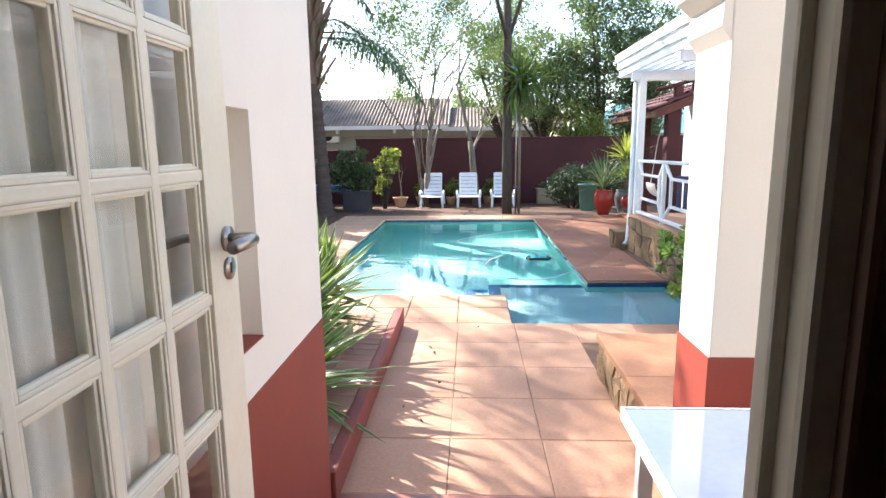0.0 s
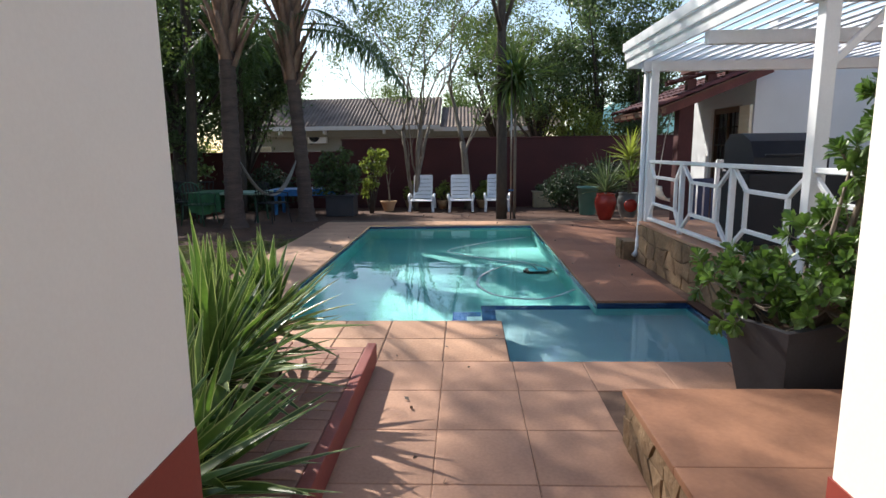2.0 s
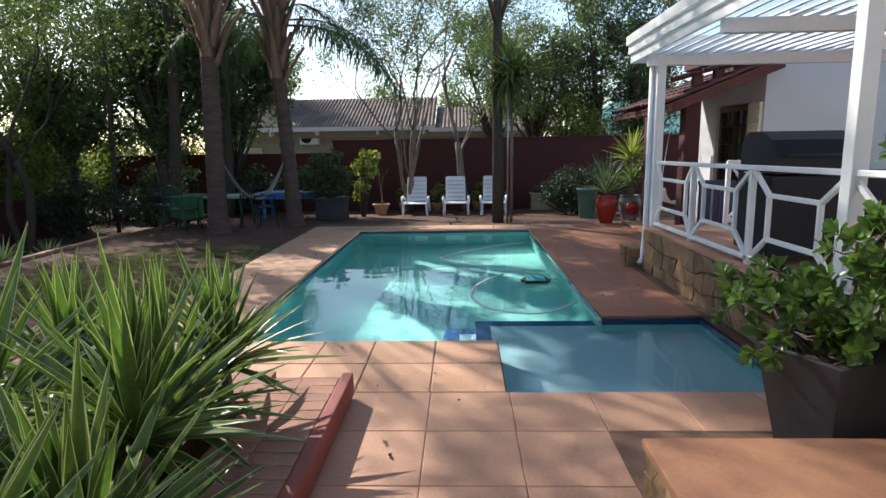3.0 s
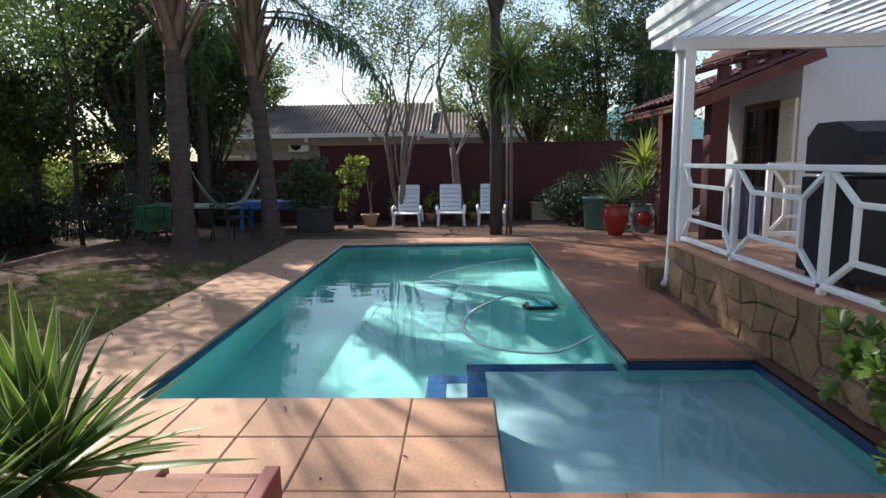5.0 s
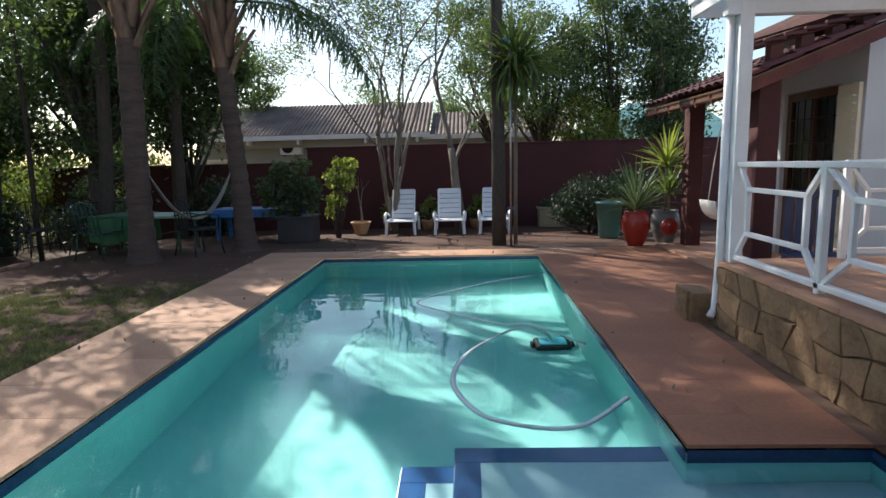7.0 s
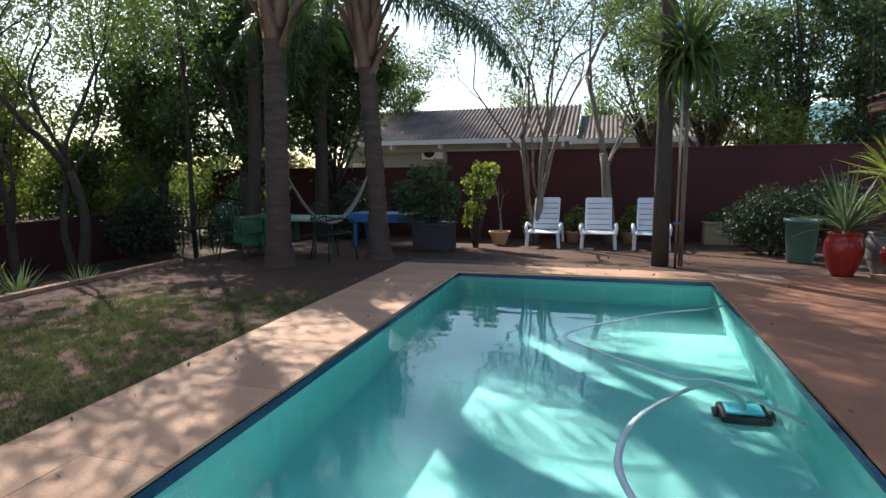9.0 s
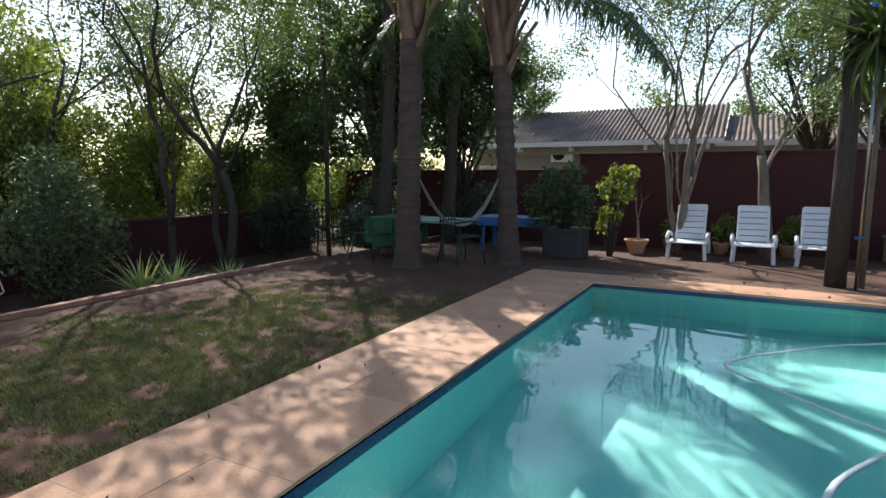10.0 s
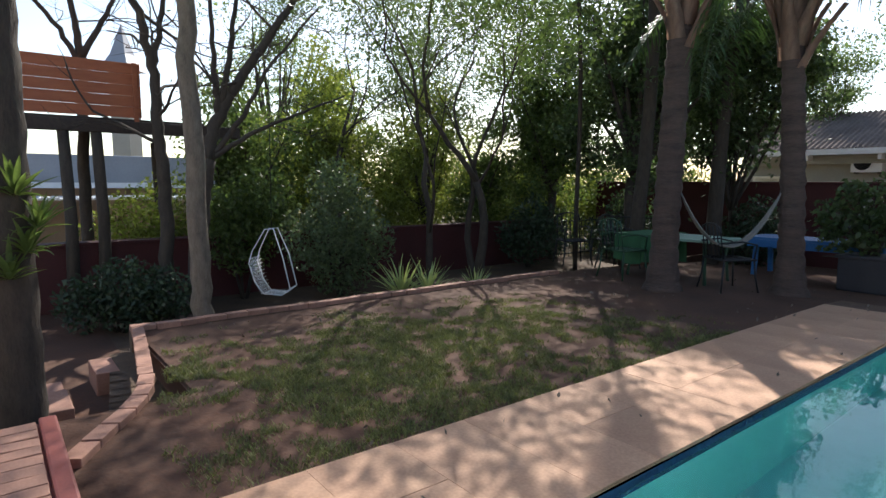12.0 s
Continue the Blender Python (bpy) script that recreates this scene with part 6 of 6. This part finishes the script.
def iron_chair(x, y, rz, material, label):
    t = thing("garden_chair", label, "chair", "garden chairs", x, y, ground_z(y), rz)
    seat = part("seat", tube_mesh("seat", [([(-0.23, -0.22, 0.42), (0.23, -0.22, 0.42), (0.23, 0.22, 0.42), (-0.23, 0.22, 0.42), (-0.23, -0.22, 0.42)], 0.014)], material, 6), material, t)
    back = part("backrest", tube_mesh("backrest", [(np.c_[0.23 * np.cos(np.linspace(math.pi, 0, 9)), np.full(9, 0.29), 0.74 + 0.15 * np.sin(np.linspace(0, math.pi, 9))], 0.013)], material, 6), material, t)
    for i in range(6):
        part("seat_slat", tube_mesh("seat_slat", [([(-0.22, -0.2 + i * 0.08, 0.42), (0.22, -0.2 + i * 0.08, 0.42)], 0.012)], material, 6), material, seat)
        part("back_bar", tube_mesh("back_bar", [([(-0.2 + i * 0.08, 0.22, 0.42), (-0.2 + i * 0.08, 0.29, 0.86)], 0.009)], material, 6), material, back)
    for sx in (-0.22, 0.22):
        part("armrest", tube_mesh("armrest", [([(sx, 0.27, 0.64), (sx * 1.15, 0.0, 0.66), (sx * 1.15, -0.2, 0.62), (sx, -0.2, 0.42)], 0.013)], material, 6), material, t)
        for yy in (-0.2, 0.22):
            part("leg", tube_mesh("leg", [([(sx, yy, 0.42), (sx * 1.05, yy * 1.1, 0.2), (sx * 1.2, yy * 1.25, 0.0)], 0.013)], material, 6), material, t)
    return t


iron_chair(-5.45, 12.3, 170, IRON_GREEN, "dark green iron garden chair at the table")
iron_chair(-4.0, 12.55, 150, DARK_METAL, "black iron garden chair at the table")
iron_chair(-6.1, 13.1, 90, DARK_METAL, "black iron garden chair at the table's end")
iron_chair(-6.9, 12.9, 60, DARK_METAL, "black iron garden chair under the trees")
bench = thing("garden_bench", "black iron bench in the deep shade", "bench", x=-6.6, y=14.0, z=ground_z(14))
for i in range(6):
    part("seat_slat", tube_mesh("seat_slat", [([(-0.6, -0.2 + i * 0.08, 0.42), (0.6, -0.2 + i * 0.08, 0.42)], 0.014)], DARK_METAL, 6), DARK_METAL, bench)
for i in range(13):
    part("back_bar", tube_mesh("back_bar", [([(-0.6 + i * 0.1, 0.22, 0.42), (-0.6 + i * 0.1, 0.3, 0.82)], 0.01)], DARK_METAL, 6), DARK_METAL, bench)
part("top_rail", tube_mesh("top_rail", [([(-0.62, 0.3, 0.83), (0.62, 0.3, 0.83)], 0.016)], DARK_METAL, 6), DARK_METAL, bench)
for sx in (-0.58, 0.58):
    for yy in (-0.2, 0.22):
        part("leg", tube_mesh("leg", [([(sx, yy, 0.42), (sx, yy * 1.2, 0.0)], 0.016)], DARK_METAL, 6), DARK_METAL, bench)
bt = thing("picnic_table", "bright blue painted table in the shade behind the palm", "table", x=-3.9, y=15.2, z=ground_z(15.2))
for i in range(5):
    part("plank", boxes((-0.95, 0.95, -0.38 + i * 0.155, -0.235 + i * 0.155, 0.60, 0.64), bevel=0.006), BLUE_PAINT, bt)
part("apron", boxes((-0.9, 0.9, -0.39, -0.36, 0.48, 0.60), bevel=0.005), BLUE_PAINT, bt)
for sx in (-0.8, 0.8):
    for sy in (-0.32, 0.32):
        part("leg", bar(bmesh.new(), (sx, sy, 0), (sx, sy * 0.8, 0.6), 0.07, 0.07, 0.008), BLUE_PAINT, bt)
ham = thing("hammock", "pale rope hammock slung between the two palms", "hammock", z=0.45)
k = np.linspace(0, 1, 16)
for s in range(-3, 4):
    spread = 0.035 * s * np.sin(math.pi * k) ** 0.6
    part("cord", tube_mesh("cord", [(np.c_[-4.40 + 0.85 * k + spread * 0.7, 11.95 + 0.95 * k - spread * 0.7, 0.85 - 2.9 * k * (1 - k) + 0.12 * np.abs(spread)], 0.009)], ROPE, 5), ROPE, ham)

# egg-shaped swing seat hanging from the bare tree
sw = thing("swing_seat", "white metal hanging swing seat with mesh back", "swing", x=-7.6, y=7.75, z=-0.06, rz=48)
sw.scale = (0.76, 0.76, 0.92)
def loop(side):
    return [(-0.30, side, 0.62), (-0.36, side * 1.1, 0.45), (-0.26, side * 1.1, 0.18), (-0.12, side, 0.02), (0.18, side, 0.0), (0.34, side * 1.05, 0.10), (0.22, side, 0.55), (0.05, side * 0.6, 0.93), (-0.10, side * 0.6, 0.92), (-0.30, side, 0.62)]
for side in (-0.17, 0.17):
    part("side_frame", tube_mesh("side_frame", [(loop(side), 0.010)], WHITE_METAL, 8), WHITE_METAL, sw)
part("cross_bar", tube_mesh("cross_bar", [([(x, -0.17, z), (x, 0.17, z)], 0.009) for x, z in ((-0.12, 0.02), (0.18, 0.0), (0.34, 0.10))], WHITE_METAL, 8), WHITE_METAL, sw)
part("mesh_back", tube_mesh("mesh_back", [([(-0.14, -0.2 + i * 0.05, 0.02), (-0.27, -0.2 + i * 0.05, 0.2), (-0.34, -0.2 + i * 0.05, 0.52)], 0.0035) for i in range(9)] +
                            [([(-0.14 - 0.018 * j, -0.22, 0.02 + 0.05 * j), (-0.14 - 0.018 * j, 0.22, 0.02 + 0.05 * j)], 0.003) for j in range(11)], WHITE_METAL, 5), WHITE_METAL, sw)
part("mesh_seat", tube_mesh("mesh_seat", [([(-0.12, -0.2 + i * 0.05, 0.03), (0.18, -0.2 + i * 0.05, 0.01)], 0.0035) for i in range(9)], WHITE_METAL, 5), WHITE_METAL, sw)
part("chain", tube_mesh("chain", [([(-0.02, 0, 0.92), (0.0, 0, 3.2)], 0.006)], DARK_METAL, 5), DARK_METAL, sw)

# ---------------------------------------------------------------- tree house and neighbours
th = thing("tree_house", "tree house platform with an orange-brown board rail on dark poles", "tree house", x=-9.5, y=6.6, z=-0.45)
part("beam", boxes((-0.08, 0.08, -2.2, 1.4, 2.50, 2.66), bevel=0.01), DARK_TIMBER, th)
part("floor", boxes((-2.2, 0.0, -2.2, 0.9, 2.66, 2.70), bevel=0.01), DARK_TIMBER, th)
for i in range(5):
    part("board", boxes((-0.02, 0.02, -2.2, 0.05, 2.72 + i * 0.148, 2.862 + i * 0.148), bevel=0.005), TREEHOUSE, th)
part("rail_post", boxes((0.02, 0.05, -0.05, 0.01, 2.6, 3.46), bevel=0.006), TREEHOUSE, th)
for x, y in ((0, -0.9), (0, -0.52), (-1.9, 0.6), (-1.9, -1.6)):
    part("pole", tube_mesh("pole", [([(x, y, -0.02), (x + 0.02, y + 0.03, 1.3), (x, y, 2.5)], (0.085, 0.075, 0.07))], BARK_DARK, 9), BARK_DARK, th)


def corrugated(name, x0, x1, y0, y1, z0, z1, material, parent, pitch=0.15):
    """Corrugated sheet that runs down from the line (y1, z1) to the line (y0, z0)."""
    n = int((x1 - x0) / pitch * 4)
    verts, faces = [], []
    for i in range(n + 1):
        x = x0 + (x1 - x0) * i / n
        h = 0.035 * math.sin(i * math.pi / 2)
        verts += [(x, y0, z0 + h), (x, y1, z1 + h)]
    for i in range(n):
        faces.append((2 * i, 2 * i + 2, 2 * i + 3, 2 * i + 1))
    return part(name, raw(name, verts, faces, material, True), material, parent)


nb = thing("neighbour_house", "neighbour's grey-green bungalow with a brown corrugated iron roof, tree shade mottled into its colour", "house", x=0, y=0, z=-0.45)
part("wall", boxes((-9.5, 3.2, 24.75, 25.0, 0, 2.95)), NEIGHBOUR, nb)
corrugated("roof", -9.8, -0.95, 24.0, 27.5, 2.86, 4.22, ROOF_IRON, nb)
part("fascia", boxes((-9.8, -0.95, 23.98, 24.02, 2.70, 2.86)), WHITE_METAL, nb)
corrugated("roof", -0.95, 4.0, 24.2, 27.0, 2.78, 3.75, ROOF_IRON, nb)
part("fascia", boxes((-1.2, 4.0, 24.15, 24.19, 2.62, 2.78)), WHITE_METAL, nb)
part("eave_wall", boxes((-9.4, 3.0, 24.4, 24.75, 2.45, 2.7)), NEIGHBOUR, nb)
for x in (-7.4, -5.6, -3.2, -1.4):
    part("rafter_end", boxes((x - 0.04, x + 0.04, 24.02, 24.7, 2.55, 2.70)), WHITE_METAL, nb)
for x in (-8.6, -3.8):
    wn = part("window", boxes((x - 0.6, x + 0.6, 24.70, 24.745, 0.9, 2.1), bevel=0.01), CREAM, nb)
    part("pane", boxes((x - 0.52, x + 0.52, 24.685, 24.69, 0.98, 2.02)), GLASS, wn)
ac = thing("air_conditioner", "white outdoor air-conditioning unit on the neighbour's wall", "air conditioner", x=-6.0, y=24.58, z=2.02)
part("case", boxes((-0.38, 0.38, -0.15, 0.16, -0.27, 0.27), bevel=0.015), WHITE_METAL, ac)
part("grille", tube_mesh("grille", [(np.c_[-0.1 + rr * np.cos(np.linspace(0, 6.283, 20)), np.full(20, -0.158), rr * np.sin(np.linspace(0, 6.283, 20))], 0.006) for rr in (0.06, 0.11, 0.16, 0.21)], DARK_METAL, 5), DARK_METAL, ac)
part("fan", tube_mesh("fan", [([(-0.1, -0.151, 0), (-0.1, -0.156, 0)], 0.21)], HOOD, 22), HOOD, ac)
part("label_plate", boxes((0.2, 0.32, -0.155, -0.15, 0.08, 0.18)), DARK_METAL, ac)
part("bracket", boxes((-0.3, -0.26, -0.1, 0.17, -0.31, -0.27), (0.26, 0.3, -0.1, 0.17, -0.31, -0.27)), DARK_METAL, ac)

gh = thing("far_house", "distant house with a mint green roof behind the trees", "house", x=7.2, y=25.5, z=-0.45)
part("wall", boxes((-2.6, 3.0, 0, 3, 0, 2.5)), HOUSE_WHITE, gh)
bm = bmesh.new()
for s in ((-2.9, 3.3),):
    a = [bm.verts.new(v) for v in ((-2.9, -0.3, 2.45), (3.3, -0.3, 2.45), (2.0, 1.5, 3.9), (-0.5, 1.5, 3.9), (-2.9, 3.3, 2.45), (3.3, 3.3, 2.45))]
    bm.faces.new((a[0], a[1], a[2], a[3]))
    bm.faces.new((a[0], a[3], a[4]))
    bm.faces.new((a[1], a[5], a[2]))
    bm.faces.new((a[3], a[2], a[5], a[4]))
part("roof", bm, ROOF_GREEN, gh, "mint green sheet roof")

wh = thing("west_neighbour_house", "buff outbuilding with grey roof and white lean-to", "house", x=-18, y=8.6, z=-0.45)
part("wall", boxes((-4.0, 0.0, -5.0, 2.5, 0, 2.0)), OCHRE, wh)
part("roof", boxes((-4.2, 0.35, -5.3, 2.8, 1.75, 2.5), bevel=0.03), ROOF_GREY, wh)
part("fascia", boxes((0.36, 0.40, -5.3, 2.8, 1.66, 1.80)), WHITE_METAL, wh)
ltr = part("lean_to", boxes((0.4, 1.9, -4.6, 1.9, 1.40, 1.44)), WHITE_METAL, wh, "white corrugated lean-to roof")
for i in range(44):
    part("rib", boxes((0.4, 1.92, -4.6 + i * 0.15, -4.54 + i * 0.15, 1.44, 1.475)), WHITE_METAL, ltr)
for y in (-4.0, -1.2, 1.6):
    part("post", boxes((1.7, 1.82, y - 0.06, y + 0.06, 0, 1.4), bevel=0.01), BROWN_WOOD, wh)
wd = part("window", boxes((0.0, 0.05, 0.3, 1.5, 0.9, 1.35)), CREAM, wh)
part("pane", boxes((0.05, 0.055, 0.36, 1.44, 0.95, 1.3)), GLASS, wd)
tower = thing("roof_turret", "distant grey pointed turret roof above the trees", "turret", x=-30, y=10.0, z=-0.45)
part("shaft", tube_mesh("shaft", [([(0, 0, 0), (0, 0, 6.9)], 0.6)], NEIGHBOUR, 4, False), NEIGHBOUR, tower)
part("spire", tube_mesh("spire", [([(0, 0, 6.7), (0, 0, 7.4), (0, 0, 8.7)], (0.95, 0.5, 0.02))], ROOF_GREY, 4, False), ROOF_GREY, tower)
far_palm = thing("far_palm", "distant palm beyond the western gardens", "palm tree", x=-19.5, y=14.2, z=-0.45)
part("trunk", tube_mesh("trunk", [([(0, 0, 0), (0, 0, 4.6)], (0.22, 0.17))], BARK_PALM, 10), BARK_PALM, far_palm)
for i in range(26):
    o = part("frond", FRONDS[i % 3], LEAF_PALM, far_palm)
    o.matrix_basis = pose(0, 0, 4.5, 0, 0, i * 137.5) @ pose(0.05, 0, 0, 0, 30 - 85 * i / 26, 0) @ Matrix.Diagonal((0.75, 0.75, 0.75, 1))

# ---------------------------------------------------------------- grass of the lawn
rng = np.random.default_rng(9)
gx, gy = rng.uniform(-6.2, -2.86, 300000), rng.uniform(5.25, 12.2, 300000)
dens = np.array([noise.noise(Vector((a * 0.9, b * 0.9, 3.3))) * 0.6 + noise.noise(Vector((a * 5.5, b * 5.5, 7.7))) * 0.85 for a, b in zip(gx, gy)])
edge = np.clip((gx + 6.3) / 1.6, 0, 1) * np.clip((11.2 - gy) / 2.5, 0, 1) * np.clip((gy - 5.2) / 0.8, 0.15, 1)
keep = (dens + 0.36) * edge > rng.uniform(0.12, 0.75, len(gx))
keep &= gy > np.interp(gx, (-6.3, -4.5, -3.4), (6.05, 5.75, 5.1))
gx, gy = gx[keep], gy[keep]
n = len(gx)
ang = rng.uniform(0, 6.283, n)
hgt = rng.uniform(0.012, 0.036, n)
lean = rng.uniform(0.4, 1.6, n)
v = np.empty((n, 3, 3))
w = 0.0035
v[:, 0] = np.c_[gx - w * np.sin(ang), gy + w * np.cos(ang), np.full(n, -0.012)]
v[:, 1] = np.c_[gx + w * np.sin(ang), gy - w * np.cos(ang), np.full(n, -0.012)]
v[:, 2] = np.c_[gx + hgt * lean * np.cos(ang), gy + hgt * lean * np.sin(ang), hgt - 0.012]
me = raw("grass", v.reshape(-1, 3).tolist(), np.arange(n * 3).reshape(-1, 3).tolist(), GRASS)
tagged(new("grass", me), "thin patchy lawn of dry and green tufts", "grass", kind="stuff")
# fallen leaves
rng = np.random.default_rng(14)
n = 420
c = np.c_[rng.uniform(-6.2, 3.2, n), rng.uniform(2.2, 15.5, n), np.full(n, 0.012)]
inside = ((c[:, 0] > -1.95) & (c[:, 0] < 1.4) & (c[:, 1] > 5.4) & (c[:, 1] < 12.1)) | ((c[:, 0] > 0.3) & (c[:, 1] > 1.9) & (c[:, 1] < 6.2)) | ((c[:, 0] < -0.5) & (c[:, 1] < 4.6)) | ((c[:, 0] < -3) & (c[:, 1] < 6)) | (c[:, 0] > 2.2)
c = c[~inside]
c[:, 2] += [ground_z(b) for b in c[:, 1]]
fl = leaf_cloud("fallen_leaves", c, rng, 0.045, 0.5, BARK_PALE)
tagged(new("fallen_leaves", fl), "scattered dry brown leaves on paving and soil", "leaves", kind="stuff")

# ---------------------------------------------------------------- paving slabs
paving = structure("pavement", sheet((-2.86, -1.87, -0.66, 0.345, 1.325, 2.2, 3.3), (1.93, 4.42, 4.5, 5.5, 6.16, 12, 12.6, 13.1),
                   (*POOLS, (-2.86, -0.66, 1.9, 4.42), (2.2, 3.3, 1.9, 8.2)), -0.006, True), JOINT, "terracotta square paving slabs round the pool, dark joints", "pavement")


def slab_mesh(name, w, h, material, b=0.005):
    bm = bmesh.new()
    lo = [bm.verts.new((x, y, -0.02)) for x, y in ((0, 0), (w, 0), (w, h), (0, h))]
    up = [bm.verts.new((x, y, -0.8 * b)) for x, y in ((0, 0), (w, 0), (w, h), (0, h))]
    tp = [bm.verts.new((x, y, 0.0)) for x, y in ((b, b), (w - b, b), (w - b, h - b), (b, h - b))]
    for A, B in ((lo, up), (up, tp)):
        for i in range(4):
            bm.faces.new((A[i], A[(i + 1) % 4], B[(i + 1) % 4], B[i]))
    bm.faces.new(tp)
    return mesh_of(name, bm, material)


SLABS = {}
r = random.Random(4)


def slab(x0, x1, y0, y1, material=None):
    m = material or TILE
    g = 0.0004 if m is SCREED else 0.0007 if m is COPING and y0 > 5.4 else 0.005 if y0 > 4.4 and x1 < 0.36 else 0.0014
    key = (round(x1 - x0, 3), round(y1 - y0, 3), m.name, g)
    if key not in SLABS:
        SLABS[key] = slab_mesh("paver", x1 - x0 - 2 * g, y1 - y0 - 2 * g, m, 0.005 if g > 0.001 else 0.0006)
    o = part("paver", SLABS[key], m, paving)
    yc = (y0 + y1) / 2
    tilt = math.degrees(math.atan(0.04)) if yc > 12.6 else 0
    o.matrix_basis = pose(x0 + g + r.uniform(-0.002, 0.002), y0 + g, ground_z(y0) + r.uniform(0.0, 0.001), -tilt + r.uniform(-0.04, 0.04), r.uniform(-0.04, 0.04), r.uniform(-0.05, 0.05) * (2 if y0 < 5.4 else 0))


XW = [-0.62, -0.13, 0.355, 0.85]
YW = [1.93, 2.44, 2.95, 3.47, 3.99]
for y0, y1 in zip(YW, YW[1:]):
    for x0, x1 in zip(XW, XW[1:]):
        slab(x0, x1, y0, y1)
for x0, x1 in zip([-0.62, -0.13, 0.36, 0.85, 1.36, 1.86], [-0.13, 0.36, 0.85, 1.36, 1.86, 2.2]):
    slab(x0, x1, 3.99, 4.5)
for x0, x1 in ((-2.86, -2.37), (-2.37, -1.90), (-1.90, -1.45), (-1.45, -1.02), (-1.02, -0.62)):
    for y0, y1 in ((4.42, 5.0), (5.0, 5.5)):
        slab(x0, x1, y0, y1, COPING)
for x0, x1 in ((-0.62, -0.14), (-0.14, 0.345)):
    for y0, y1 in ((4.5, 5.0), (5.0, 5.5)):
        slab(x0, x1, y0, y1, COPING)
for i in range(13):
    for x0, x1 in ((-2.86, -2.37), (-2.37, -1.87)):
        slab(x0, x1, 5.5 + i * 0.5, 6.0 + i * 0.5, COPING)
for i in range(12):
    slab(-2.86 + i * 0.5133, -2.86 + (i + 1) * 0.5133, 12.0, 12.55, COPING)
for x0, x1 in ((1.325, 1.765), (1.765, 2.2)):
    slab(x0, x1, 6.16, 6.5, SCREED)
    for i in range(11):
        slab(x0, x1, 6.5 + i * 0.5, 7.0 + i * 0.5, SCREED)
for x0, x1 in ((2.2, 2.75), (2.75, 3.3)):
    for i in range(8):
        slab(x0, x1, 8.5 + i * 0.5, 9.0 + i * 0.5, SCREED)
